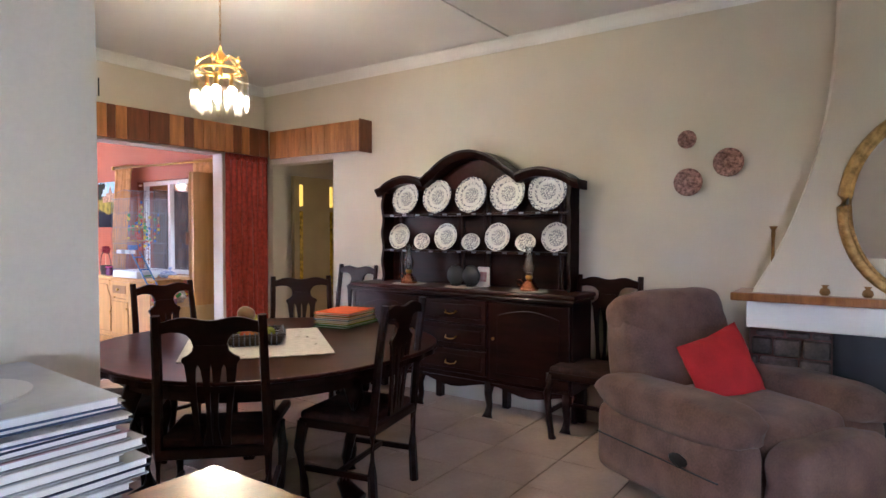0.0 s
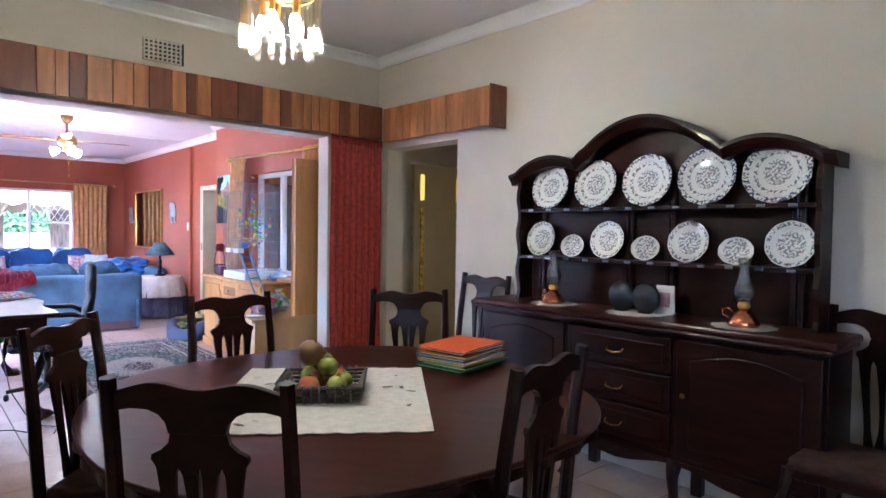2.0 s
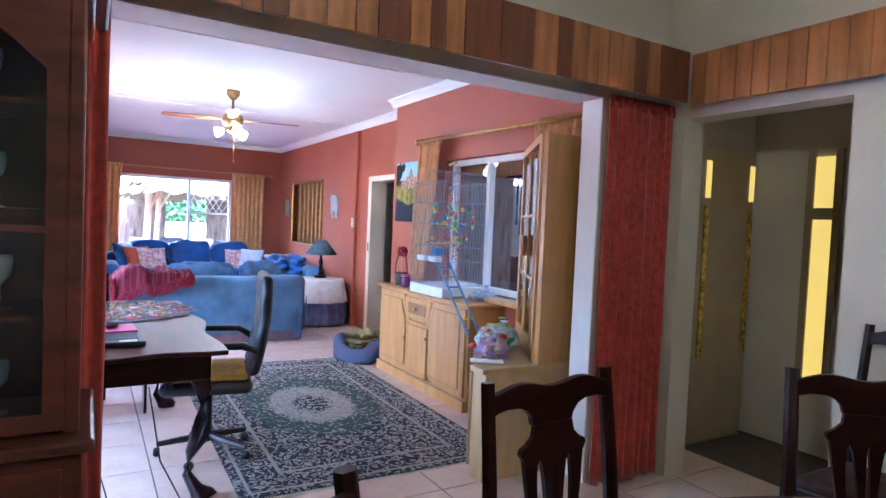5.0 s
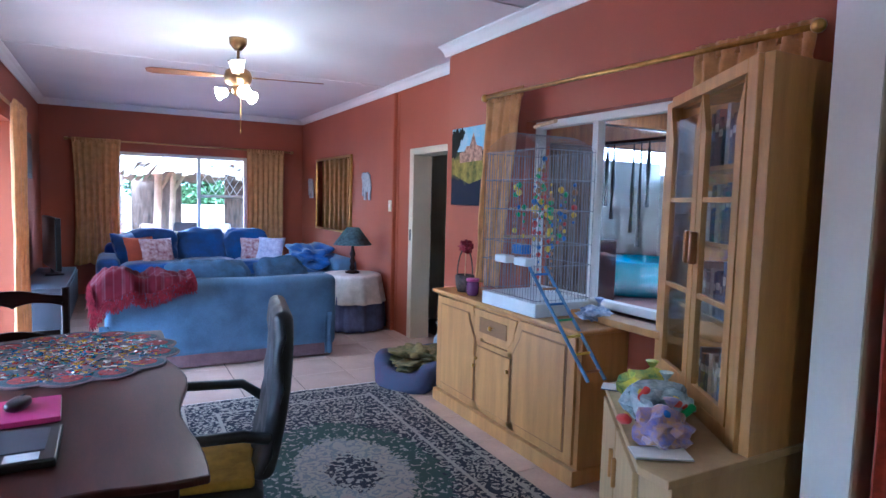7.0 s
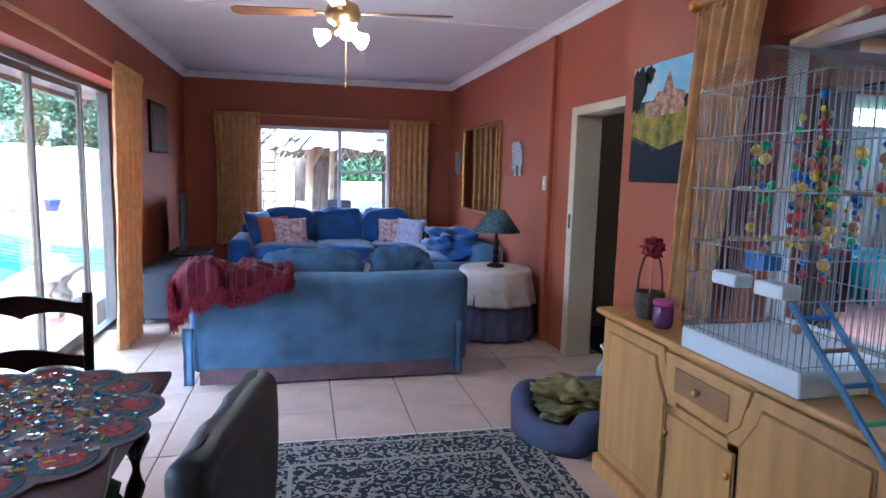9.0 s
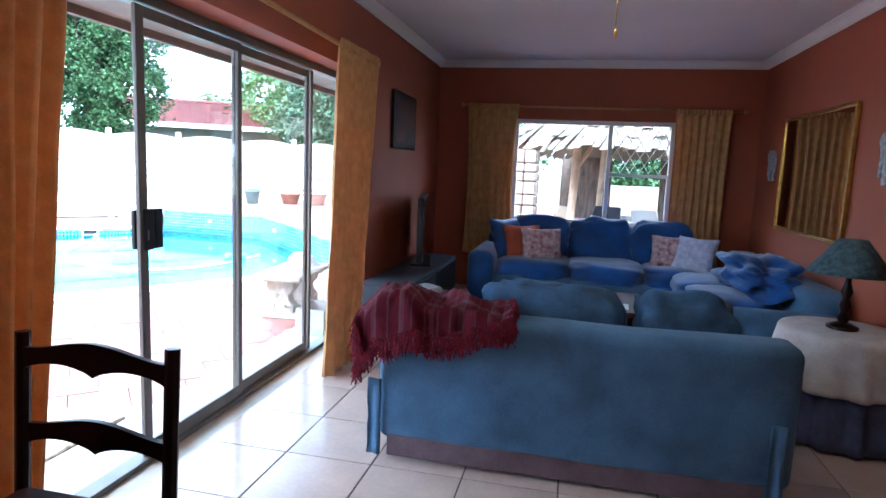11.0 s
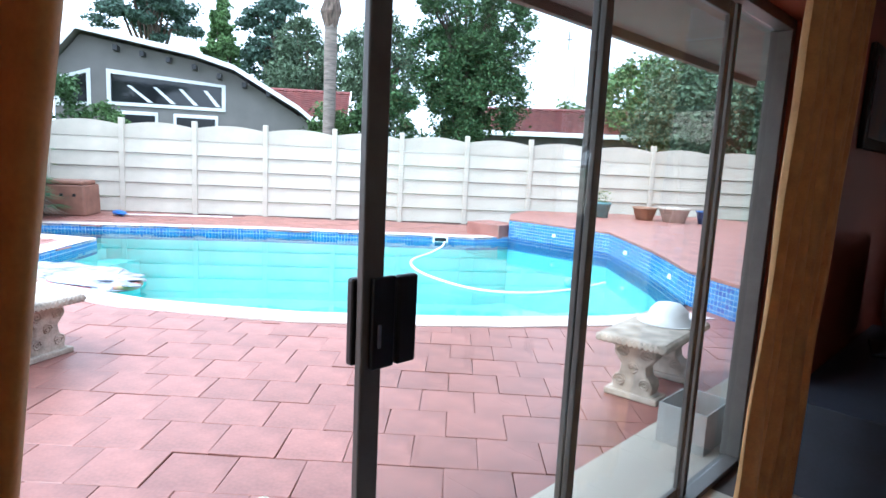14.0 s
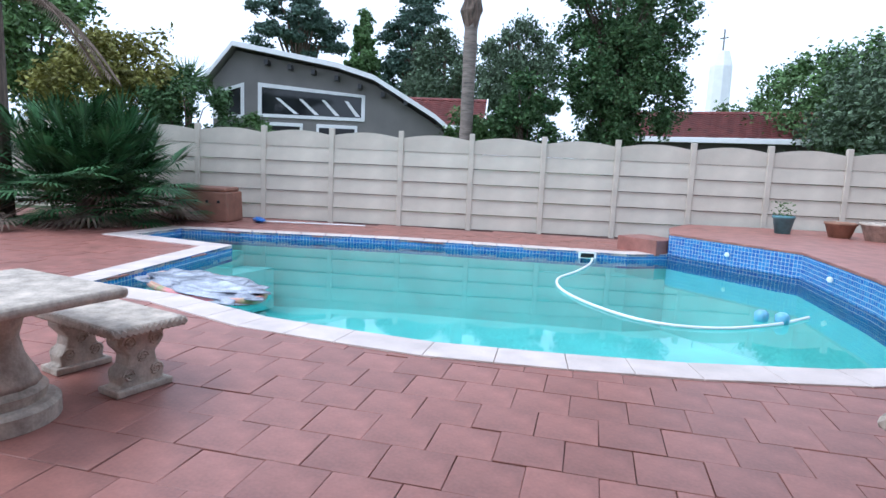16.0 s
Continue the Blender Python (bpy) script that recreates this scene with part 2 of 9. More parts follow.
RED_CURT = material("red_curtain_cloth", (0.42, 0.045, 0.025), 0.8, vary=0.2, scale=25, fine=120, bump=0.1, sheen=0.3)
GOLD_CURT = material("gold_curtain_cloth", (0.68, 0.39, 0.14), 0.75, vary=0.15, scale=12, fine=120, bump=0.1, sheen=0.2)
_t = GOLD_CURT.node_tree
_tl, _mx = _t.nodes.new("ShaderNodeBsdfTranslucent"), _t.nodes.new("ShaderNodeMixShader")
_tl.inputs[0].default_value, _mx.inputs[0].default_value = (0.66, 0.30, 0.07, 1), 0.28
_t.links.new(_t.nodes["Principled BSDF"].outputs[0], _mx.inputs[1])
_t.links.new(_tl.outputs[0], _mx.inputs[2])
_t.links.new(_mx.outputs[0], _t.nodes["Material Output"].inputs[0])
BROWN_SUEDE = material("brown_suede", (0.185, 0.105, 0.074), 0.9, vary=0.25, scale=5, fine=90, bump=0.2, sheen=0.12)
RED_CUSH = material("red_cotton", (0.55, 0.02, 0.02), 0.85, vary=0.1, scale=8, fine=150, bump=0.1)
BLUE_SOFA = material("pale_blue_slipcover", (0.085, 0.16, 0.275), 0.85, vary=0.2, scale=4, fine=100, bump=0.3, sheen=0.08)
BLUE_CUSH = material("royal_blue_velvet", (0.006, 0.065, 0.27), 0.7, vary=0.3, scale=5, fine=90, bump=0.15, sheen=0.4)
DENIM = material("denim_cushion", (0.045, 0.09, 0.17), 0.85, vary=0.3, scale=9, fine=120, bump=0.2)
BLACK = material("black_leather", (0.010, 0.010, 0.012), 0.48, vary=0.2, scale=10, fine=120, bump=0.15)
BLACKP = material("black_plastic", (0.01, 0.01, 0.011), 0.35, vary=0.15, scale=10, bump=0.03)
BRASS = material("brass", (0.55, 0.33, 0.08), 0.28, metal=1, vary=0.15, scale=20, bump=0.03)
COPPER = material("hammered_copper", (0.55, 0.2, 0.09), 0.25, metal=1, vary=0.2, scale=30, bump=0.25)
STEEL = material("chrome_wire", (0.22, 0.24, 0.27), 0.35, metal=1, vary=0.05, scale=30, bump=0.0)
ALU = material("bronze_aluminium", (0.16, 0.145, 0.13), 0.4, metal=0.3, vary=0.08, scale=8, bump=0.02)
CHINA = material("white_china", (0.78, 0.78, 0.76), 0.12, vary=0.03, scale=5, bump=0, coat=0.4)
WATER_TILE = material("pool_plaster", (0.46, 0.74, 0.72), 0.5, vary=0.08, scale=1.2, bump=0.02)
BLUE_TILE = material("blue_mosaic_tile", (0.04, 0.13, 0.42), 0.15, vary=0.25, scale=12, bump=0.02, rand=0.2)
COPING = material("pale_pool_coping", (0.62, 0.52, 0.47), 0.7, vary=0.1, scale=3, fine=70, bump=0.15)
PAVER = material("red_clay_paver", (0.31, 0.132, 0.103), 0.45, vary=0.18, scale=4, fine=50, bump=0.15, rand=0.10)
JOINT = material("dark_paver_joint", (0.15, 0.075, 0.06), 0.95, vary=0.2, scale=8)
CONC = material("precast_concrete", (0.55, 0.49, 0.40), 0.85, vary=0.08, scale=1.5, fine=60, bump=0.2)
STONE = material("cast_stone", (0.50, 0.42, 0.34), 0.8, vary=0.22, scale=9, fine=60, bump=0.35)
GRASS = material("garden_ground", (0.10, 0.13, 0.05), 0.95, vary=0.25, scale=2)
GLASS = clear("window_glass", (0.97, 0.985, 0.98))
MIRROR = material("mirror_glass", (0.86, 0.87, 0.87), 0.02, metal=1, vary=0.0, bump=0)
LACE = material("lace_cloth", (0.70, 0.66, 0.62), 0.9, vary=0.07, scale=26, fine=160, bump=0.2)

# ---- structure ----
CEIL_D, CEIL_L = 2.99, 2.82


def wall(name, pieces, material_, label):
    bm = bmesh.new()
    for p in pieces:
        bx(*p, bm=bm)
    return tagged(link(name, bm, material_), label, "wall", kind="structure")


wall("wall_dresser", [(4.22, -4.0, 0, 4.40, 3.58, CEIL_D), (4.22, 3.58, 2.16, 4.40, 4.50, CEIL_D), (4.22, 4.50, 0, 4.40, 4.86, CEIL_D)], CREAM, "cream painted plaster wall behind the dresser")
wall("wall_arch", [(-2.6, 4.64, 0, 0.95, 4.86, CEIL_D), (0.95, 4.64, 2.24, 3.69, 4.86, CEIL_D), (3.69, 4.64, 0, 4.22, 4.80, CEIL_D)], CREAM, "cream painted wall over the wide opening")
# Thin white skin over the cream reveal; brightness from falling light is its colour.
wall("trim_opening", [(3.682, 4.642, 0, 3.69, 4.798, 2.238), (0.955, 4.642, 2.232, 3.68, 4.858, 2.239)], WHITE, "reveal of the wide opening, made white for the light on it")
wall("wall_dining_back", [(-2.6, -4.2, 0, 4.4, -4.0, CEIL_D)], CREAM, "plain cream back wall")
wall("wall_dining_west", [(-2.6, -4.0, 0, -2.45, -3.4, CEIL_D), (-2.6, -2.2, 0, -2.45, 4.64, CEIL_D), (-2.6, -3.4, 0, -2.45, -2.2, 0.95), (-2.6, -3.4, 2.1, -2.45, -2.2, CEIL_D)], CREAM, "plain cream wall with a window opening")
wall("wall_divider", [(-2.45, -0.08, 0, 0.215, 0.07, CEIL_D)], CREAM, "cream painted end of a dividing wall")
# small entrance lobby behind the corridor opening
wall("wall_lobby", [(4.40, 4.86, 0, 5.5, 5.0, 2.6), (4.40, 3.0, 0, 5.5, 3.14, 2.6), (5.5, 3.0, 0, 5.64, 5.0, 2.6)], CREAM, "olive-lit cream lobby wall")
wall("wall_living_right", [(4.09, 4.86, 0, 4.30, 5.35, CEIL_L), (4.09, 5.35, 0, 4.30, 7.05, 0.90), (4.09, 5.35, 2.08, 4.30, 7.05, CEIL_L), (4.09, 7.05, 0, 4.30, 8.15, CEIL_L),
     (4.43, 9.60, 0, 4.62, 14.1, CEIL_L), (4.43, 8.55, 2.07, 4.62, 9.60, CEIL_L), (4.30, 8.15, 0, 4.62, 8.55, CEIL_L), (4.425, 9.92, 0, 4.43, 9.99, 2.70)], TERRA, "terracotta painted wall with a doorway")
wall("wall_living_far", [(0.4, 13.94, 0, 1.62, 14.14, CEIL_L), (3.52, 13.94, 0, 4.43, 14.14, CEIL_L), (1.62, 13.94, 0, 3.52, 14.14, 0.87), (1.62, 13.94, 2.13, 3.52, 14.14, CEIL_L)], TERRA, "terracotta painted wall with a window")
wall("wall_living_left", [(0.40, 4.86, 0, 0.66, 5.2, CEIL_L), (0.40, 6.8, 0, 0.66, 7.62, CEIL_L), (0.40, 5.2, 0, 0.66, 6.8, 0.3), (0.40, 5.2, 2.1, 0.66, 6.8, CEIL_L), (0.40, 7.62, 2.22, 0.66, 11.30, CEIL_L), (0.40, 11.30, 0, 0.66, 13.94, CEIL_L)], TERRA, "terracotta painted wall with a sliding door")
wall("wall_kitchen_beyond", [(5.8, 8.4, 0, 5.9, 10.5, CEIL_L), (4.62, 8.4, 0, 5.8, 8.5, CEIL_L), (4.62, 10.4, 0, 5.8, 10.5, CEIL_L)], CREAM, "dim cream wall of the room beyond the doorway")


def slab(name, pieces, mat_, label, cat="ceiling"):
    bm = bmesh.new()
    for p in pieces:
        bx(*p, bm=bm)
    return tagged(link(name, bm, mat_), label, cat, kind="structure")


slab("ceiling_dining", [(-2.6, -4.2, CEIL_D, 4.4, 4.86, CEIL_D + 0.1), (0.85, -4.0, CEIL_D - 0.012, 0.90, 4.64, CEIL_D), (-2.4, 1.55, CEIL_D - 0.012, 4.2, 1.60, CEIL_D)], CEIL, "white ceiling boards with cover strips")
slab("ceiling_living", [(0.4, 4.86, CEIL_L, 4.62, 14.14, CEIL_L + 0.1), (0.7, 7.0, CEIL_L - 0.01, 4.0, 7.045, CEIL_L), (0.7, 10.2, CEIL_L - 0.01, 4.4, 10.245, CEIL_L)], CEIL, "white ceiling boards with cover strips")
slab("ceiling_lobby", [(4.4, 3.0, 2.6, 5.64, 5.0, 2.7), (4.62, 8.4, CEIL_L, 5.9, 10.5, CEIL_L + 0.1)], CEIL, "plain white ceiling")


def cornice(name, runs, z, mat_):
    """Curved cornice strips along walls: (x0, y0, x1, y1, inward nx, ny)."""
    bm = bmesh.new()
    prof = [(0, -0.085), (0.012, -0.085), (0.018, -0.065), (0.05, -0.03), (0.07, -0.018), (0.08, -0.012), (0.08, 0), (0, 0)]
    for x0, y0, x1, y1, nx, ny in runs:
        a = [bm.verts.new((x0 + nx * u, y0 + ny * u, z + v)) for u, v in prof]
        b = [bm.verts.new((x1 + nx * u, y1 + ny * u, z + v)) for u, v in prof]
        n = len(prof)
        for i in range(n):
            bm.faces.new((a[i], a[(i + 1) % n], b[(i + 1) % n], b[i]))
        bm.faces.new(a)
        bm.faces.new(b[::-1])
    return tagged(link(name, bm, mat_), "white moulded plaster cornice", "cornice", kind="structure")


cornice("trim_cornice_dining", [(4.22, -4, 4.22, 4.64, -1, 0), (-2.45, 4.64, 4.22, 4.64, 0, -1)], CEIL_D - 0.002, WHITE)
cornice("trim_cornice_living", [(4.43, 8.15, 4.43, 13.94, -1, 0), (0.66, 13.94, 4.43, 13.94, 0, -1), (0.66, 4.86, 0.66, 13.94, 1, 0), (4.09, 4.86, 4.09, 8.23, -1, 0), (4.09, 8.15, 4.43, 8.15, 0, 1)], CEIL_L - 0.002, WHITE)

# pipe cover on the terracotta wall
tagged(link("trim_pipe_cover", bx(4.38, 9.97, 0, 4.43, 10.06, 2.72, 0.012), TERRA), "terracotta painted conduit cover on the wall", "conduit", kind="structure")
tagged(link("baseboard", bx(4.40, 10.06, 0, 4.43, 13.9, 0.08, 0.004), TERRA), "terracotta painted skirting board", "skirting", kind="structure")


# ---- windows and doors ----
def window_unit(name, m, w, h, mullions, transoms, fr=0.05, dep=0.06, mat_=WHITE, label="white framed window"):
    """A framed window in the local x-z plane, y through the wall."""
    e = thing(name, m, label, "window", kind="structure")
    for a in ((0, 0, w, fr), (0, h - fr, w, h)):
        part("window_frame", bx(a[0], -dep / 2, a[1], a[2], dep / 2, a[3], 0.005), mat_, e)
    for x0 in (0, w - fr):
        part("window_frame", bx(x0, -dep / 2, fr, x0 + fr, dep / 2, h - fr, 0.005), mat_, e)
    for x in mullions:
        part("mullion", bx(x - fr / 2, -dep / 2, fr, x + fr / 2, dep / 2, h - fr, 0.005), mat_, e)
    for x0, x1, z in transoms:
        part("transom", bx(x0, -dep / 2, z - 0.02, x1, dep / 2, z + 0.02, 0.004), mat_, e)
    g = part("pane", bx(fr, -0.004, fr, w - fr, 0.004, h - fr), GLASS, e)
    g.visible_shadow = False
    return e


window_unit("window_1", pose(1.62, 14.04, 0.87), 1.9, 1.26, [1.16], [(1.18, 1.85, 0.62)], label="white steel window with an opening top light")
far_w = bpy.data.objects["window_1"]
for k in range(-3, 6):
    for sgn in (-1, 1):
        xa, za, xb, zb = 1.19 + 0.11 * k, 0.65, 1.19 + 0.11 * k + 0.33, 1.20
        if sgn < 0:
            xa, xb = xb, xa
        pts_ = []
        for xq in (1.19, 1.85):
            f_ = (xq - xa) / (xb - xa)
            if 0 <= f_ <= 1:
                pts_.append((xq, -0.02 - 0.004 * sgn, za + (zb - za) * f_))
        for xq, zq in ((xa, za), (xb, zb)):
            if 1.19 <= xq <= 1.85:
                pts_.append((xq, -0.02 - 0.004 * sgn, zq))
        if len(pts_) >= 2 and (Vector(pts_[0]) - Vector(pts_[1])).length > 0.05:
            part("burglar_bar", tube(pts_[:2], 0.004, 5), WHITE, far_w)
window_unit("window_2", pose(4.2, 5.35, 0.90, 0, 0, 90), 1.7, 1.18, [1.1], [], label="white framed side window")
window_unit("window_3", pose(-2.52, -3.4, 0.95, 0, 0, 90), 1.2, 1.15, [0.6], [], label="white framed dining room window")
window_unit("window_5", pose(0.5, 5.2, 0.3, 0, 0, 90), 1.6, 1.8, [0.8], [], mat_=ALU, label="tall bronze framed window beside the desk")
part("window_sill", bx(3.96, 5.3, 0.86, 4.30, 7.1, 0.90, 0.006), OAK, None, "").name = "trim_side_sill"
bpy.data.objects["trim_side_sill"]["kind"] = "structure"
bpy.data.objects["trim_side_sill"]["label"] = "wooden sill under the side window"

# sliding door: fixed pane by the far jamb, slider in the middle
door = thing("door_1", pose(0, 0, 0), "bronze aluminium sliding glass door standing half open", "sliding door", kind="structure")
part("door_frame", bx(0.385, 7.62, 0.0, 0.475, 11.30, 0.028, 0.004), ALU, door)
part("door_frame", bx(0.385, 7.62, 2.17, 0.475, 11.30, 2.22, 0.004), ALU, door)
part("door_frame", bx(0.385, 11.25, 0.028, 0.475, 11.30, 2.17, 0.004), ALU, door)
part("mullion", bx(0.395, 10.655, 0.028, 0.435, 10.69, 2.17, 0.004), ALU, door)
side_pane = part("pane", bx(0.408, 10.692, 0.03, 0.413, 11.248, 2.168), GLASS, door)
side_pane.visible_shadow = False
part("door_frame", bx(0.385, 7.62, 0.028, 0.475, 7.67, 2.17, 0.004), ALU, door)
for y0, y1, x in ((9.61, 10.62, 0.424), (8.772, 9.652, 0.448)):
    sl = part("door_panel", bx(x - 0.011, y0, 0.03, x + 0.011, y0 + 0.055, 2.165, 0.004), ALU, door)
    part("stile", bx(x - 0.011, y1 - 0.04, 0.03, x + 0.011, y1, 2.165, 0.004), ALU, sl)
    part("rail", bx(x - 0.010, y0 + 0.056, 0.03, x + 0.010, y1 - 0.041, 0.10, 0.004), ALU, sl)
    part("rail", bx(x - 0.010, y0 + 0.056, 2.11, x + 0.010, y1 - 0.041, 2.165, 0.004), ALU, sl)
    g = part("pane", bx(x - 0.003, y0 + 0.055, 0.10, x + 0.003, y1 - 0.04, 2.11), GLASS, sl)
    g.visible_shadow = False
lock = part("door_lock", bx(0.460, 8.79, 1.052, 0.472, 8.85, 1.247, 0.004), BLACKP, door, "black plastic lock handle")
part("grip", bx(0.460, 8.852, 1.055, 0.480, 8.905, 1.247, 0.006), BLACKP, lock)
part("grip", bx(0.414, 8.765, 1.057, 0.436, 8.80, 1.242, 0.006), BLACKP, lock)
part("latch", bx(0.474, 8.80, 1.10, 0.480, 8.808, 1.15, 0.002), STEEL, lock)

# doorway frame in the terracotta wall
dw = thing("door_2", pose(0, 0, 0), "open doorway with a cream steel frame", "doorway", kind="structure")
CREAM_STEEL = material("cream_enamel", (0.62, 0.55, 0.40), 0.45, vary=0.05, scale=3, bump=0.02)
part("door_frame", bx(4.41, 9.50, 0, 4.64, 9.60, 2.07, 0.008), CREAM_STEEL, dw)
part("door_frame", bx(4.41, 8.55, 0, 4.64, 8.62, 2.07, 0.008), CREAM_STEEL, dw)
part("door_frame", bx(4.41, 8.62, 2.0, 4.64, 9.50, 2.07, 0.008), CREAM_STEEL, dw)
part("strike_plate", bx(4.405, 9.53, 1.08, 4.41, 9.56, 1.2), BLACKP, dw)

# slatted timber valances over the openings
def valance(name, x0, x1, y_front, y_back, z0, z1, pattern, along, mats, label):
    e = thing(name, pose(0, 0, 0), label, "valance")
    span = x1 - x0
    total = sum(pattern)
    a = x0
    for i, w in enumerate(pattern):
        b = a + w * span / total
        dk = mats[i % len(mats)]
        if along == "x":
            part("slat", bx(a + 0.0015, y_front, z0, b - 0.0015, y_front + 0.018, z1, 0.003, seg=1), dk, e)
        else:
            part("slat", bx(y_front, a + 0.0015, z0, y_front + 0.018, b - 0.0015, z1, 0.003, seg=1), dk, e)
        a = b
    if along == "x":
        part("board", bx(x0, y_front + 0.019, z1 - 0.02, x1, y_back, z1, 0.002), PINE_D, e)
    else:
        part("board", bx(y_front + 0.019, x0 + 0.02, z1 - 0.02, y_back, x1, z1, 0.002), PINE_D, e)
        part("end_board", bx(y_front, x0 - 0.018, z0 - 0.01, y_back, x0, z1 + 0.01, 0.003), PINE_D, e)
    return e


rv = random.Random(5)
pat = [rv.choice((0.6, 0.8, 1, 1.2, 1.6)) for _ in range(40)]
matsx = [PINE_L if rv.random() < 0.62 else PINE_D for _ in range(40)]
valance("slatted_valance", -0.6, 4.045, 4.35, 4.638, 2.21, 2.49, pat, "x", matsx, "valance of mixed light and dark varnished timber slats over the opening")
valance("slatted_valance", 3.08, 4.345, 4.05, 4.218, 2.19, 2.475, [1] * 14, "y", [PINE_L], "short valance of honey pine slats over the lobby opening")


# ---- outside: ground, pool, paving ----
POOL = [(-7.3, 9.0), (-6.3, 9.75), (-5.05, 10.3), (-4.3, 10.85), (-3.72, 11.3), (-3.0, 12.1), (-2.4, 12.85), (-1.75, 13.85), (-1.35, 14.8),
        (-1.5, 15.3), (-2.6, 16.6), (-4.2, 18.2), (-6.65, 18.3), (-6.9, 17.5), (-9.8, 14.3), (-12.3, 10.8), (-11.6, 9.9), (-9.78, 11.15)]


def offset(poly, d):
    out = []
    n = len(poly)
    for i in range(n):
        p0, p1, p2 = (Vector(poly[k % n]) for k in (i - 1, i, i + 1))
        e1, e2 = (p1 - p0).normalized(), (p2 - p1).normalized()
        n1, n2 = Vector((e1.y, -e1.x)), Vector((e2.y, -e2.x))
        b = (n1 + n2).normalized()
        out.append(tuple(p1 + b * d / max(0.35, b.dot(n1))))
    return out


def inside(x, y, poly):
    c = False
    n = len(poly)
    for i in range(n):
        (x0, y0), (x1, y1) = poly[i], poly[i - 1]
        if (y0 > y) != (y1 > y) and x < (x1 - x0) * (y - y0) / (y1 - y0) + x0:
            c = not c
    return c


OUTER = offset(POOL, 0.38)
if inside(*OUTER[0], POOL):
    OUTER = offset(POOL, -0.38)


def sheet(outline, holes, z):
    bm = bmesh.new()
    edges = []
    for loop in [outline] + holes:
        vs = [bm.verts.new((u, v, z)) for u, v in loop]
        edges += [bm.edges.new((vs[i], vs[(i + 1) % len(vs)])) for i in range(len(vs))]
    bmesh.ops.triangle_fill(bm, use_beauty=True, use_dissolve=False, edges=edges)
    for f in bm.faces:
        if f.normal.z < 0:
            f.normal_flip()
    return bm


def link_flat(name, bm, mat_, label, cat):
    me = bpy.data.meshes.new(name)
    bm.to_mesh(me)
    bm.free()
    me.materials.append(mat_)
    return tagged(new(name, me), label, cat, kind="structure")


HOUSE = [(0.42, -4.3), (0.42, 14.2), (7.0, 14.2), (7.0, -4.3)]
link_flat("ground", sheet([(-400, -400), (400, -400), (400, 400), (-400, 400)], [POOL], -0.16), GRASS, "garden ground beyond the paving", "ground")
link_flat("pavement", sheet([(-17.5, 2.0), (0.30, 2.0), (0.30, 16.0), (7, 16), (7, 24), (-6.0, 24), (-17.5, 9.4)], [POOL], -0.118), JOINT, "dark joints under red clay paving", "paving")
tagged(link("pavement_apron", bx(-0.14, 7.0, -0.2, 0.44, 14.2, -0.085, 0.01), CONC), "grey concrete apron along the house", "apron", kind="structure")
tagged(link("door_step", bx(0.30, 7.5, -0.2, 0.66, 10.9, -0.002, 0.004), CONC), "concrete door sill", "sill", kind="structure")

MOSAIC = bpy.data.materials.new("blue_pool_mosaic")
MOSAIC.use_nodes = True
_n, _l = MOSAIC.node_tree.nodes, MOSAIC.node_tree.links
_br, _uv = _n.new("ShaderNodeTexBrick"), _n.new("ShaderNodeUVMap")
_br.offset = 0.0
for k, v in (("Scale", 1.0), ("Brick Width", 0.062), ("Row Height", 0.062), ("Mortar Size", 0.004)):
    _br.inputs[k].default_value = v
_br.inputs["Color1"].default_value, _br.inputs["Color2"].default_value, _br.inputs["Mortar"].default_value = (0.03, 0.10, 0.36, 1), (0.06, 0.22, 0.50, 1), (0.40, 0.48, 0.55, 1)
_l.new(_uv.outputs[0], _br.inputs["Vector"])
_l.new(_br.outputs[0], _n["Principled BSDF"].inputs["Base Color"])
_n["Principled BSDF"].inputs["Roughness"].default_value = 0.15

pool = thing("swimming_pool", pose(0, 0, 0), "turquoise swimming pool with blue mosaic waterline and pale coping", "pool", kind="structure")


def strip_wall(points, z0, z1, closed):
    bm = bmesh.new()
    uvl = bm.loops.layers.uv.new("UVMap")
    n = len(points)
    s = 0.0
    for i in range(n if closed else n - 1):
        a, b = Vector(points[i]), Vector(points[(i + 1) % n])
        d = (b - a).length
        vs = [bm.verts.new((a.x, a.y, z0)), bm.verts.new((b.x, b.y, z0)), bm.verts.new((b.x, b.y, z1)), bm.verts.new((a.x, a.y, z1))]
        f = bm.faces.new(vs)
        for lp, uv in zip(f.loops, ((s, z0), (s + d, z0), (s + d, z1), (s, z1))):
            lp[uvl].uv = uv
        s += d
    return bm


part("pool_wall", strip_wall(POOL, -1.6, -0.36, True), WATER_TILE, pool)
part("waterline_tiles", strip_wall(POOL, -0.36, -0.09, True), MOSAIC, pool, "blue mosaic waterline band")
part("pool_floor", sheet(POOL, [], -1.55), WATER_TILE, pool)
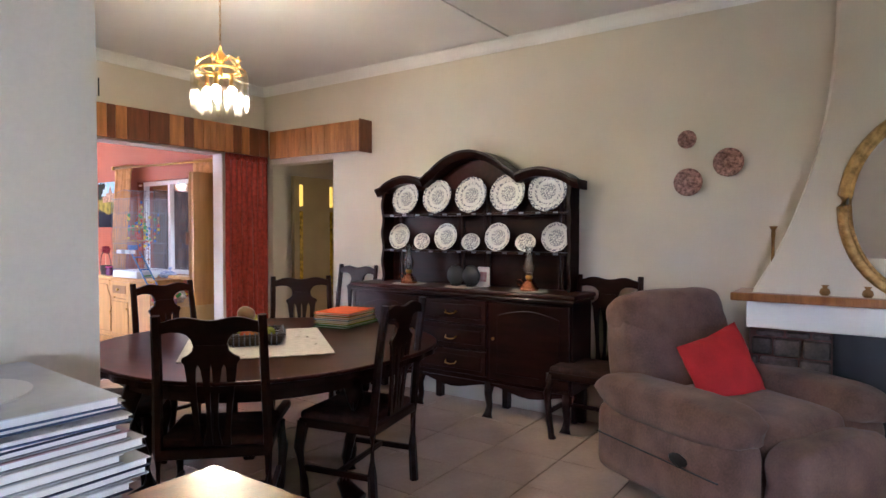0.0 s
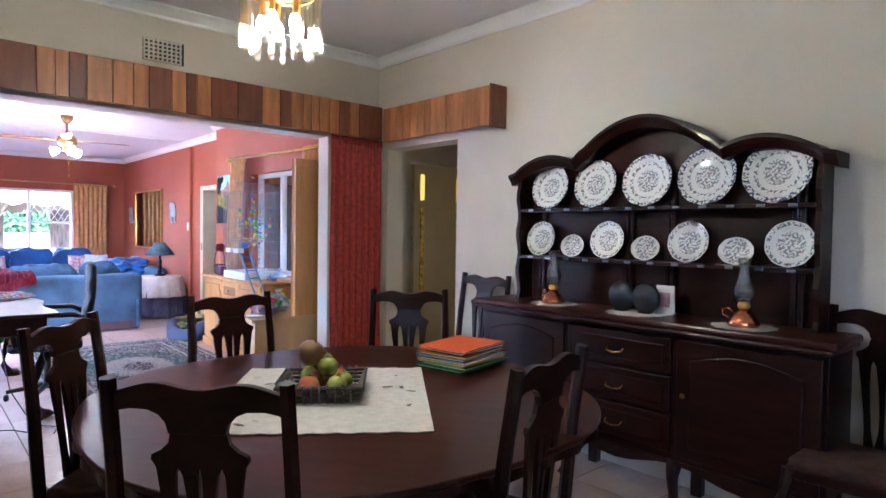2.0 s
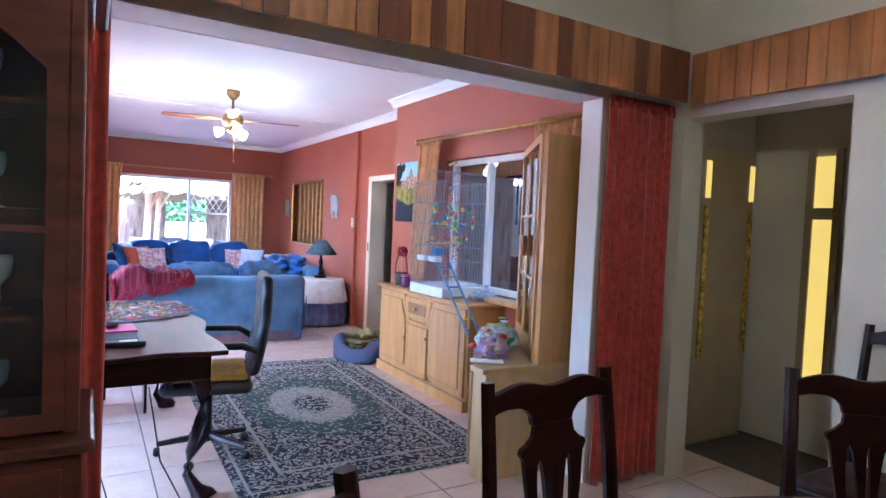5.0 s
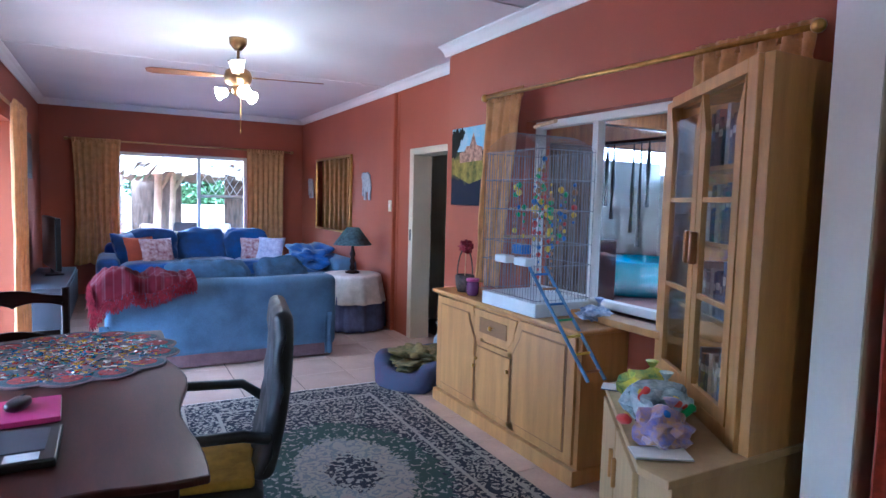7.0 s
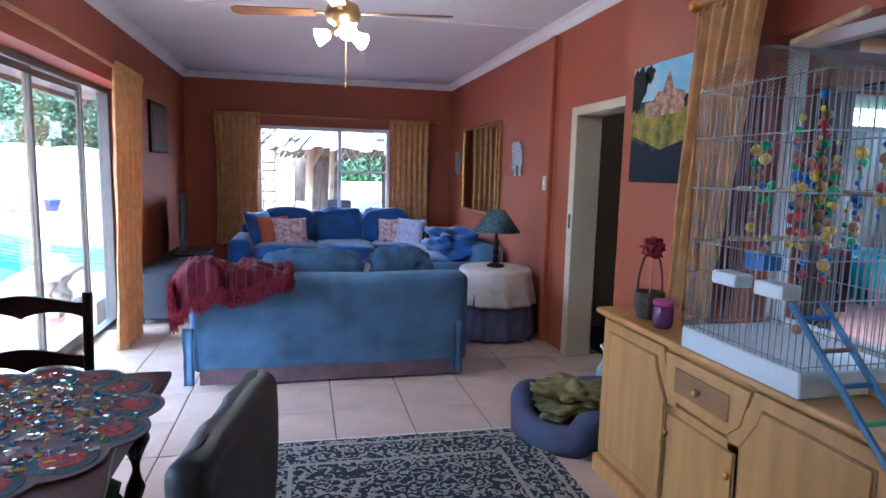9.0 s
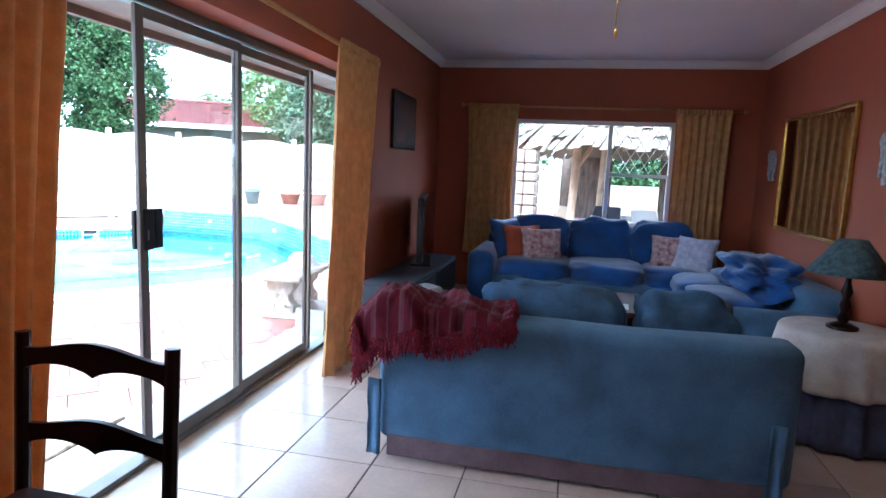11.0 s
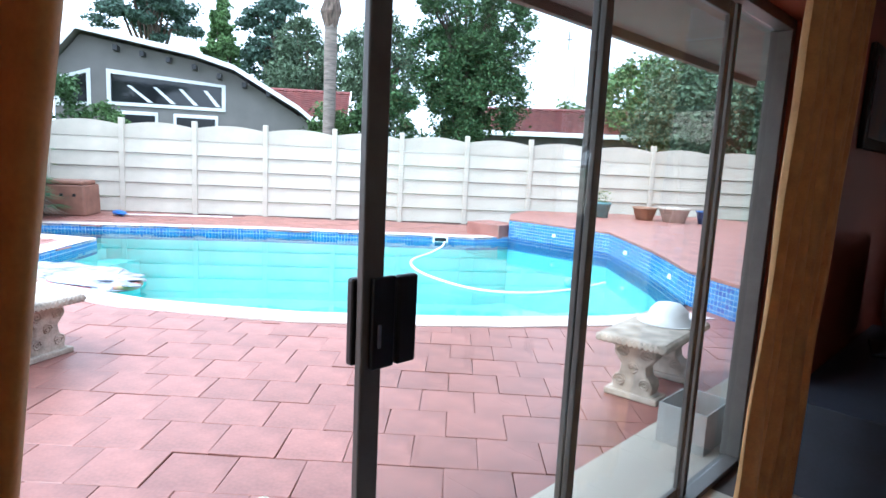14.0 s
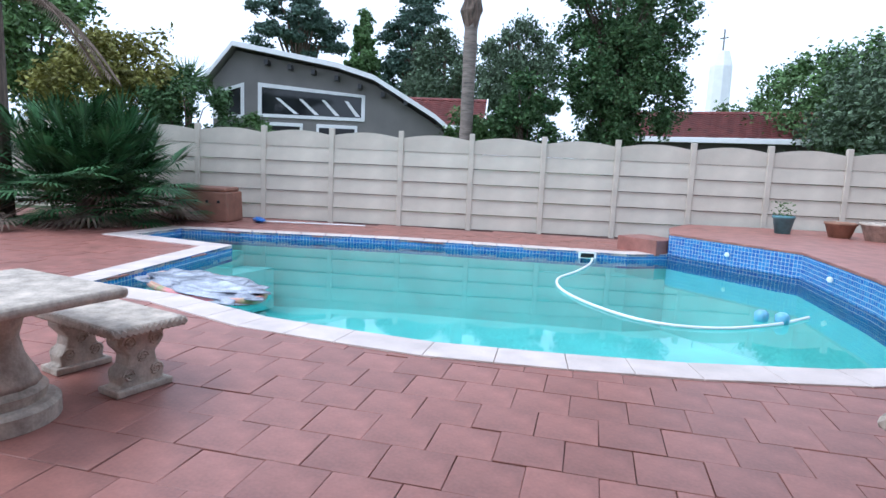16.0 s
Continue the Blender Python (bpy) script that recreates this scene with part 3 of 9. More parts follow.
# a broad entry step in the shallow corner
part("pool_step", prism([(-12.1, 10.85), (-11.6, 10.1), (-10.75, 10.72), (-11.35, 11.75)], -1.5, -0.42), WATER_TILE, pool)
part("pool_step", prism([(-11.35, 11.76), (-10.74, 10.72), (-10.3, 11.05), (-10.9, 12.2)], -1.5, -0.72), WATER_TILE, pool)
n = len(POOL)
for i in range(n):
    if 8 <= i <= 11:
        continue
    j = (i + 1) % n
    a, b, c, d = Vector(POOL[i]), Vector(POOL[j]), Vector(OUTER[j]), Vector(OUTER[i])
    k = max(1, round((b - a).length / 0.5))
    for q in range(k):
        u0, u1 = q / k + 0.0025, (q + 1) / k - 0.0025
        part("coping_slab", prism([tuple(a.lerp(b, u0)), tuple(a.lerp(b, u1)), tuple(d.lerp(c, u1)), tuple(d.lerp(c, u0))], -0.14, -0.085, 0.004), COPING, pool)
WATER = bpy.data.materials.new("pool_water")
WATER.use_nodes = True
_n, _l = WATER.node_tree.nodes, WATER.node_tree.links
_n.remove(_n["Principled BSDF"])
_tr, _gl, _mx, _fr, _no, _bp = (_n.new(x) for x in ("ShaderNodeBsdfTransparent", "ShaderNodeBsdfGlossy", "ShaderNodeMixShader", "ShaderNodeFresnel", "ShaderNodeTexNoise", "ShaderNodeBump"))
_tr.inputs[0].default_value = (0.56, 0.90, 0.87, 1)
_gl.inputs["Roughness"].default_value = 0.02
_fr.inputs[0].default_value = 1.33
_no.inputs["Scale"].default_value = 1.6
_bp.inputs["Strength"].default_value, _bp.inputs["Distance"].default_value = 0.05, 0.05
_l.new(_no.outputs[0], _bp.inputs["Height"])
_l.new(_bp.outputs[0], _gl.inputs["Normal"])
_l.new(_fr.outputs[0], _mx.inputs[0])
_l.new(_tr.outputs[0], _mx.inputs[1])
_l.new(_gl.outputs[0], _mx.inputs[2])
_l.new(_mx.outputs[0], _n["Material Output"].inputs[0])
wobj = link_flat("water", sheet(offset(POOL, 0.0), [], -0.2), WATER, "clear turquoise pool water with faint ripples", "water")
wobj.visible_shadow = False

# raised terrace behind the pool with a mosaic face
POD = [(-1.5, 15.3), (-2.6, 16.6), (-4.2, 18.2), (-6.65, 18.3)]
pod = thing("raised_terrace", pose(0, 0, 0), "raised paved terrace with a blue mosaic face", "terrace", kind="structure")
part("terrace_face", strip_wall([(0.3, 14.2)] + POD + [(-7.4, 19.3), (-7.9, 20.6)], -0.36, 0.27, False), MOSAIC, pod, "blue mosaic face with inlet fittings")
part("terrace_top", prism([(0.3, 14.2)] + POD + [(-7.4, 19.3), (-7.9, 20.6), (-5, 24.4), (3, 24.4), (3, 14.2)], 0.27, 0.31, 0.006), PAVER, pod)
part("terrace_step", bx(-7.62, 18.02, -0.118, -6.70, 18.75, 0.17, 0.012), PAVER, pod)
for fx, fy in ((-3.4, 17.35), (-1.95, 15.85), (-5.4, 18.2)):
    part("inlet", move(lathe([(0.04, 0), (0.04, 0.012), (0.02, 0.02)], 10), pose(fx - 0.0, fy - 0.02, 0.1, 90, 0, 0)), WHITE, pod)
skm = thing("skimmer", pose(-7.35, 16.92, -0.14, 0, 0, 48), "white framed pool skimmer opening", "skimmer")
part("frame", bx(-0.16, -0.02, -0.07, 0.16, 0.02, 0.05, 0.006), WHITE, skm)
# Solid black block; the darkness of the opening is its colour.
part("mouth", bx(-0.12, -0.024, -0.05, 0.12, 0.024, 0.03), BLACKP, skm)

# ---- precast fence ----
FD = Vector((0.6225, 0.7826))
fence = thing("precast_fence", pose(0, 0, 0), "pale precast concrete panel fence with arched top panels", "fence", kind="structure")
P0 = Vector((-11.16, 16.91))
PITCH = 1.66
slab_bm = bx(0.045, -0.045, 0.010, PITCH - 0.045, 0.045, 0.348, 0.006, seg=1)
for v in slab_bm.verts:
    if v.co.z > 0.2:
        v.co.y *= 0.16
arch = [(0.045, 0.0)] + [(PITCH - 0.045, 0.0)] + [(PITCH - 0.045 - (PITCH - 0.09) * i / 12, 0.30 + 0.09 * math.sin(math.pi * i / 12)) for i in range(13)]
arch_bm = prism(arch, -0.022, 0.022, axis="y")
post_bm = bx(-0.06, -0.06, -0.05, 0.06, 0.06, 2.22, 0.012, seg=1)
meshes = {}
for key, b in (("slab", slab_bm), ("top_slab", arch_bm), ("post", post_bm)):
    bmesh.ops.recalc_face_normals(b, faces=b.faces)
    me = bpy.data.meshes.new(key)
    b.to_mesh(me)
    b.free()
    me.materials.append(CONC)
    meshes[key] = me
fang = math.degrees(math.atan2(FD.y, FD.x))
for i in range(-9, 12):
    base = P0 + FD * PITCH * i
    m0 = pose(base.x, base.y, -0.1, 0, 0, fang)
    o = new("post", meshes["post"])
    o.parent, o.matrix_local = fence, m0
    for k in range(5):
        o = new("slab", meshes["slab"])
        o.parent, o.matrix_local = fence, m0 @ pose(0, 0, 0.352 * k)
    o = new("slab", meshes["top_slab"])
    o.parent, o.matrix_local = fence, m0 @ pose(0, 0, 0.352 * 5)

# ---- dining furniture ----
def chair_parts(e, fabric):
    """Dining chair with a pierced splat; the seat faces +y, its back stands at y = -0.21."""
    W = 0.24
    for s in (-1, 1):
        bm = tube([(s * W, -0.21, 0), (s * W, -0.20, 0.2), (s * W, -0.205, 0.45), (s * (W - 0.01), -0.235, 0.8), (s * (W - 0.015), -0.27, 1.06)], lambda t: 0.025 - 0.004 * t, 6)
        part("back_post", bm, MAHOG, e)
        bm = tube([(s * (W - 0.01), 0.20, 0), (s * (W - 0.005), 0.205, 0.02), (s * (W + 0.012), 0.20, 0.12), (s * (W + 0.02), 0.225, 0.3), (s * W, 0.21, 0.43)], lambda t: 0.02 + 0.012 * abs(2 * t - 0.8), 8)
        part("leg", bm, MAHOG, e, smooth=True)
        part("stretcher", bx(s * W - 0.012, -0.20, 0.17, s * W + 0.012, 0.20, 0.20, 0.004), MAHOG, e)
    part("stretcher", bx(-W, -0.012, 0.175, W, 0.012, 0.20, 0.004), MAHOG, e)
    part("seat_frame", bx(-W - 0.012, -0.22, 0.40, W + 0.012, 0.235, 0.45, 0.01), MAHOG, e)
    bm = bx(-W - 0.004, -0.19, 0.44, W + 0.004, 0.232, 0.485, 0.018, seg=3)
    part("seat", bm, fabric, e, "worn dark padded seat", smooth=True)
    # crest rail with a gently wavy top, rounded down to the splat's neck
    top = [(x / 20 * 0.235, 1.045 - 0.010 * math.cos(x / 20 * math.pi * 2) - 0.010 * abs(x / 20)) for x in range(20, -21, -1)]
    half = [(0.072, 0.925), (0.080, 0.952), (0.098, 0.972), (0.125, 0.983), (0.17, 0.985), (0.205, 0.978), (0.235, 0.96)]
    low = [(-x, z) for x, z in reversed(half)] + half
    part("crest_rail", move(prism(low + top, -0.012, 0.012, 0.003, axis="y"), pose(0, -0.258, 0)), MAHOG, e)
    # vase splat: neck and four ribs with slots between them
    sh = Matrix.Identity(4)
    sh[1][2] = -0.085
    lean = pose(0, -0.172, 0) @ sh
    neck = [(0.112, 0.835), (0.125, 0.855), (0.122, 0.868), (0.098, 0.880), (0.078, 0.898), (0.071, 0.93)]
    splat = part("splat", move(prism(neck + [(-x, z) for x, z in reversed(neck)], -0.008, 0.008, axis="y"), lean), MAHOG, e, "pierced vase-shaped splat")
    rows_ = [(0.46, 0.078), (0.54, 0.079), (0.62, 0.085), (0.70, 0.095), (0.77, 0.105), (0.815, 0.110), (0.837, 0.113)]
    for k in range(4):
        left, right = [], []
        for z_, hw in rows_:
            open_ = max(0.0, math.sin(math.pi * (z_ - 0.46) / 0.375)) ** 0.35 if z_ < 0.834 else 0.0
            g0, g1 = ((0, 0.036), (0.036, 0.014), (0.014, 0.036), (0.036, 0))[k]
            a_, b_ = -hw + 2 * hw * k / 4, -hw + 2 * hw * (k + 1) / 4
            left.append((a_ + g0 * open_ / 2, z_))
            right.append((b_ - g1 * open_ / 2, z_))
        part("rib", move(prism(left + right[::-1], -0.0075, 0.0075, axis="y"), lean), MAHOG, splat)
    return e


SEATF = material("dark_seat_fabric", (0.05, 0.018, 0.012), 0.85, vary=0.3, scale=20, bump=0.2)
ch0 = chair_parts(thing("dining_chair", pose(0, 0, 0), "dark mahogany dining chair with a pierced splat back", "chair", "dining chairs"), SEATF)


def face(x, y, dx, dy):
    """Pose of a chair whose crest stands at x, y and which looks along dx, dy."""
    a = math.atan2(-dx, dy)
    return pose(x, y, 0, 0, 0, math.degrees(a)) @ pose(0, 0.265, 0)


ch0.matrix_world = face(1.46, 1.565, 0.72, 0.69)
for x, y, dx, dy in ((2.38, 1.20, -0.22, 0.97), (1.40, 2.85, 0.76, -0.65), (2.31, 3.40, 0.06, -1), (3.31, 3.04, -0.62, -0.78), (4.17, 0.72, -1, 0), (4.17, 3.20, -1, 0.0)):
    copy_thing(ch0, face(x, y, dx, dy) @ Matrix.Diagonal((1, 1, 1.05 if x > 4 else 1, 1)))

# table: a large eight-lobed top with a carved apron
tb = thing("dining_table", pose(2.3, 2.2, 0, 0, 0, 38), "large polished dark mahogany dining table with carved edge", "table")


def lobed(r0, ripple, count, ovality=1.0, n_=128):
    return [((r0 * (1 + 0.03 * math.cos(4 * a)) + ripple * math.cos(count * a)) * math.cos(a) * ovality, (r0 * (1 + 0.03 * math.cos(4 * a)) + ripple * math.cos(count * a)) * math.sin(a)) for a in (2 * math.pi * i / n_ for i in range(n_))]


part("tabletop", prism(lobed(1.0, 0.0, 8), 0.735, 0.755, 0.006), MAHOG_TOP, tb)
part("carved_edge", prism(lobed(0.995, 0.008, 32, n_=256), 0.705, 0.735, 0.0), MAHOG, tb)
part("apron", prism(lobed(0.86, 0.0, 8), 0.62, 0.705, 0.0), MAHOG, tb)
for i in range(4):
    a = math.pi / 4 + i * math.pi / 2
    c, s = math.cos(a), math.sin(a)
    bm = tube([(r * c, r * s, z) for r, z in ((0.78, 0.66), (0.82, 0.55), (0.80, 0.40), (0.74, 0.22), (0.72, 0.08), (0.78, 0.03), (0.82, 0.0))], lambda t: 0.055 - 0.03 * math.sin(math.pi * min(1, t * 1.1)) ** 2 + (0.012 if t > 0.85 else 0), 10)
    part("leg", bm, MAHOG, tb, smooth=True)
part("stretcher", bx(-0.5, -0.03, 0.2, 0.5, 0.03, 0.25, 0.01), MAHOG, tb)

# lace cloth, fruit, folders
ca = math.degrees(math.atan2(0.75, 0.57))
lc = thing("lace_cloth", pose(2.21, 2.20, 0.7565, 0, 0, ca), "white lace table runner with cut-out flowers", "tablecloth")
out = []
for i in range(64):
    a = 2 * math.pi * i / 64
    c, s = math.cos(a), math.sin(a)
    k = 1 / max(abs(c), abs(s))
    out.append((0.47 * c * k + 0.006 * math.cos(i * math.pi), 0.405 * s * k + 0.006 * math.sin(i * math.pi)))
holes_ = []
rl = random.Random(3)
for i in range(46):
    x, y = rl.uniform(-0.41, 0.41), rl.uniform(-0.35, 0.35)
    if abs(x) < 0.26 and abs(y) < 0.2 or any((x - h[0]) ** 2 + (y - h[1]) ** 2 < 0.055 ** 2 for h in holes_):
        continue
    holes_.append((x, y, rl.uniform(0, 3.1), rl.uniform(0.008, 0.016)))
hl = [[(x + 1.8 * r * math.cos(2 * math.pi * k / 7) * math.cos(a) - r * 0.7 * math.sin(2 * math.pi * k / 7) * math.sin(a), y + 1.8 * r * math.cos(2 * math.pi * k / 7) * math.sin(a) + r * 0.7 * math.sin(2 * math.pi * k / 7) * math.cos(a)) for k in range(7)] for x, y, a, r in holes_]
part("cloth", holed(out, hl, 0, 0.004, "z"), LACE, lc)

bk = thing("fruit_basket", pose(2.20, 2.21, 0.7605, 0, 0, ca), "square dark wicker basket", "basket")
WICK = material("dark_wicker", (0.07, 0.05, 0.04), 0.7, vary=0.3, scale=40, bump=0.4)
part("base", bx(-0.13, -0.13, 0, 0.13, 0.13, 0.012, 0.003), WICK, bk)
for k in range(4):
    for z in (0.02, 0.035, 0.05, 0.065):
        part("weave", move(tube([(-0.14 - z * 0.4, -0.13 - z * 0.5, z), (0, -0.128 - z * 0.5, z), (0.14 + z * 0.4, -0.13 - z * 0.5, z)], 0.0075, 6), pose(0, 0, 0, 0, 0, 90 * k)), WICK, bk)
    for i in range(9):
        part("upright", move(tube([(-0.12 + 0.03 * i, -0.135, 0), (-0.12 + 0.03 * i, -0.17, 0.08)], 0.005, 5), pose(0, 0, 0, 0, 0, 90 * k)), STEEL, bk)


def fruit(kind, x, y, z, r, mat_, label):
    bm = lathe([(0.001, -0.86 * r), (0.35 * r, -0.9 * r), (0.75 * r, -0.6 * r), (0.98 * r, -0.1 * r), (0.95 * r, 0.3 * r), (0.7 * r, 0.68 * r), (0.35 * r, 0.84 * r), (0.12 * r, 0.78 * r), (0.001, 0.7 * r)], 16)
    e = thing(kind, pose(x, y, z, rl.uniform(-25, 25), rl.uniform(-25, 25), rl.uniform(0, 360)), label, "fruit")
    part("flesh", bm, mat_, e, smooth=True)
    part("stalk", tube([(0, 0, 0.68 * r), (0.004, 0, 0.98 * r)], 0.0025, 5), WICK, e)
    return e


APPLE_G = material("green_apple_skin", (0.36, 0.40, 0.06), 0.25, vary=0.2, scale=14, bump=0.02)
APPLE_R = material("red_apple_skin", (0.42, 0.06, 0.03), 0.25, vary=0.3, scale=12, bump=0.02, dark=(0.5, 0.25, 0.06))
MANGO = material("mango_skin", (0.16, 0.17, 0.05), 0.3, vary=0.3, scale=8, bump=0.02, dark=(0.30, 0.10, 0.05))
PEACH = material("orange_skin", (0.55, 0.22, 0.05), 0.4, vary=0.2, scale=14, bump=0.05)
for nm, dx, dy, dz, r, mt, lb in (("apple", -0.08, -0.06, 0.055, 0.042, APPLE_G, "green apple in the basket"), ("apple", 0.0, -0.08, 0.055, 0.04, APPLE_G, "green apple in the basket"), ("apple", 0.08, -0.05, 0.055, 0.042, APPLE_R, "red apple in the basket"),
        ("orange", 0.02, 0.02, 0.06, 0.04, PEACH, "orange fruit in the basket"), ("apple", -0.07, 0.05, 0.055, 0.042, APPLE_R, "red apple in the basket"), ("apple", 0.07, 0.06, 0.06, 0.045, APPLE_G, "pale green apple in the basket"),
        ("apple", -0.03, -0.02, 0.12, 0.043, APPLE_G, "green apple on the heap"), ("apple", 0.05, 0.01, 0.125, 0.045, APPLE_G, "pale green apple on the heap"), ("mango", 0.0, 0.05, 0.17, 0.055, MANGO, "dark green and red mango on top")):
    q = pose(2.20, 2.21, 0.7605, 0, 0, ca) @ Vector((dx, dy, dz))
    fruit(nm, q.x, q.y, q.z, r, mt, lb)
z = 0.757
for i, (c, lb) in enumerate((((0.03, 0.16, 0.04), "green"), ((0.10, 0.30, 0.04), "lime green"), ((0.55, 0.42, 0.05), "yellow"), ((0.62, 0.50, 0.30), "buff"), ((0.03, 0.22, 0.50), "blue"), ((0.55, 0.25, 0.04), "amber"), ((0.03, 0.14, 0.05), "dark green"), ((0.72, 0.12, 0.01), "orange"))):
    e = thing("card_folder", pose(3.04 + rl.uniform(-0.015, 0.015), 2.27 + rl.uniform(-0.015, 0.015), z, 0, 0, 10 + rl.uniform(-5, 5)), lb + " card folder in a stack on the table", "folder", "stack of folders")
    fm = material(lb.replace(" ", "_") + "_card", c, 0.7, vary=0.06, scale=6, bump=0.03)
    part("cover", bx(-0.185, -0.14, 0, 0.185, 0.14, 0.003), fm, e)
    part("paper_block", bx(-0.172, -0.132, 0.003, 0.175, 0.13, 0.011), WHITE, e)
    part("cover", bx(-0.185, -0.14, 0.011, 0.185, 0.14, 0.0135), fm, e)
    z += 0.0137

# dresser with plate rack
ds = thing("welsh_dresser", pose(0, 0, 0), "dark mahogany dresser with an arched plate rack", "dresser")
Y0, Y1 = 0.86, 2.92
part("counter_top", bx(3.80, Y0 - 0.03, 0.95, 4.205, Y1 + 0.03, 0.985, 0.012), MAHOG_TOP, ds)
part("carved_edge", bx(3.795, Y0 - 0.02, 0.925, 4.2, Y1 + 0.02, 0.95, 0.01), MAHOG, ds)
part("carcass", bx(3.86, Y0 + 0.01, 0.27, 4.205, Y1 - 0.01, 0.925, 0.004), MAHOG, ds)
apr = [(Y0 + 0.01, 0.27), (Y0 + 0.01, 0.21)] + [(Y0 + 0.01 + (Y1 - Y0 - 0.02) * i / 24, 0.225 + 0.028 * math.cos(i / 24 * 6 * math.pi)) for i in range(1, 24)] + [(Y1 - 0.01, 0.21), (Y1 - 0.01, 0.27)]
part("apron", prism(apr, 3.855, 3.88, axis="x"), MAHOG, ds)
for y in (Y0 + 0.06, Y0 + 0.70, Y1 - 0.70, Y1 - 0.06):
    part("leg", tube([(3.89, y, 0.27), (3.865, y, 0.18), (3.885, y, 0.08), (3.86, y, 0.03), (3.85, y, 0)], lambda t: 0.045 - 0.02 * math.sin(math.pi * t), 8), MAHOG, ds, smooth=True)
    part("leg", bx(4.13, y - 0.03, 0, 4.19, y + 0.03, 0.27, 0.008), MAHOG, ds)
for a, b in ((Y0 + 0.03, Y0 + 0.68), (Y1 - 0.68, Y1 - 0.03)):
    d = part("door", bx(3.842, a, 0.30, 3.862, b, 0.90, 0.006), MAHOG, ds)
    arch_o = [(a + 0.07, 0.36), (b - 0.07, 0.36), (b - 0.07, 0.80)] + [(b - 0.07 - (b - a - 0.14) * i / 12, 0.80 + 0.05 * math.sin(math.pi * i / 12)) for i in range(1, 12)] + [(a + 0.07, 0.80)]
    part("panel", prism(arch_o, 3.832, 3.842, 0.006, axis="x"), MAHOG, d)
    part("knob", move(lathe([(0.006, 0), (0.014, 0.012), (0.012, 0.02)], 10), pose(3.842, b - 0.04 if a < 1.5 else a + 0.04, 0.62, 0, -90, 0)), BRASS, d)
for i, (z0, z1) in enumerate(((0.31, 0.50), (0.51, 0.70), (0.71, 0.90))):
    d = part("drawer", bx(3.842, Y0 + 0.71, z0, 3.862, Y1 - 0.71, z1, 0.008), MAHOG, ds)
    part("panel", bx(3.834, Y0 + 0.75, z0 + 0.04, 3.842, Y1 - 0.75, z1 - 0.04, 0.004), MAHOG, d)
    part("pull", move(tube([(0, -0.05, 0.0), (-0.02, -0.045, -0.015), (-0.026, 0, -0.022), (-0.02, 0.045, -0.015), (0, 0.05, 0)], 0.005, 6), pose(3.836, 1.89, (z0 + z1) / 2)), BRASS, d)
# rack
H0, H1 = 0.97, 2.79
part("rack_back", bx(4.18, H0, 0.985, 4.205, H1, 1.80, 0.002), MAHOG, ds)
for y in (H0, H1 - 0.025):
    wav = [(4.205, 0.985)] + [(4.04 + 0.012 * math.sin(i * 1.3), 0.985 + (1.80 - 0.985) * i / 16) for i in range(17)] + [(4.205, 1.80)]
    part("rack_side", prism(wav, y, y + 0.025, axis="y"), MAHOG, ds)
for zz in (1.255, 1.565):
    sh_ = part("shelf", bx(4.045, H0 + 0.026, zz, 4.18, H1 - 0.026, zz + 0.02, 0.003), MAHOG, ds)
    for i in range(12):
        yy = H0 + 0.12 + i * (H1 - H0 - 0.24) / 11
        part("clip", bx(4.036, yy - 0.02, zz + 0.002, 4.045, yy + 0.02, zz + 0.018, 0.003), STEEL, sh_)
for i in range(4):
    y = H0 + (H1 - H0) * (i + 0.5) / 4 + (0.1 if i % 2 else -0.1)
    part("upright", bx(4.15, y - 0.03, 0.986, 4.18, y - 0.005, 1.78, 0.004), MAHOG, ds)
    part("upright", bx(4.15, y + 0.005, 0.986, 4.18, y + 0.03, 1.78, 0.004), MAHOG, ds)


def crown_z(u):
    """Height of the crown over the rack; u runs 0..1."""
    d = abs(u - 0.5) * 2
    return 1.79 + 0.27 * math.cos(min(1, d / 0.50) * math.pi / 2) ** 0.7 * (d < 0.5) + (0.095 * math.sin((d - 0.40) / 0.60 * math.pi) ** 0.8 if 0.40 < d < 1 else 0) * (1 if d >= 0.5 else 0.6)


ys = [(i / 60) for i in range(61)]
pb = [(H0 - 0.0 + (H1 - H0) * u, crown_z(u)) for u in ys]
board = [(H0, 1.74)] + pb + [(H1, 1.74)]
inner = [(H1 - 0.08, 1.76)] + [(H0 + 0.08 + (H1 - H0 - 0.16) * u, max(1.77, crown_z(u) - 0.075)) for u in reversed(ys)] + [(H0 + 0.08, 1.76)]
part("crest_back", prism(board, 4.185, 4.204, axis="x"), MAHOG_TOP, ds)
cr = bmesh.new()
prev = None
for y, zc in [(H0 - 0.06, 1.775)] + pb + [(H1 + 0.06, 1.775)]:
    ring = [cr.verts.new(c) for c in ((4.03, y, zc), (4.01, y, zc + 0.02), (4.01, y, zc + 0.04), (4.205, y, zc + 0.04), (4.205, y, zc - 0.03), (4.05, y, zc - 0.03))]
    if prev:
        for k in range(6):
            cr.faces.new((prev[k], prev[(k + 1) % 6], ring[(k + 1) % 6], ring[k]))
    else:
        cr.faces.new(ring[::-1])
    prev = ring
cr.faces.new(prev)
part("crown_moulding", cr, MAHOG, ds)

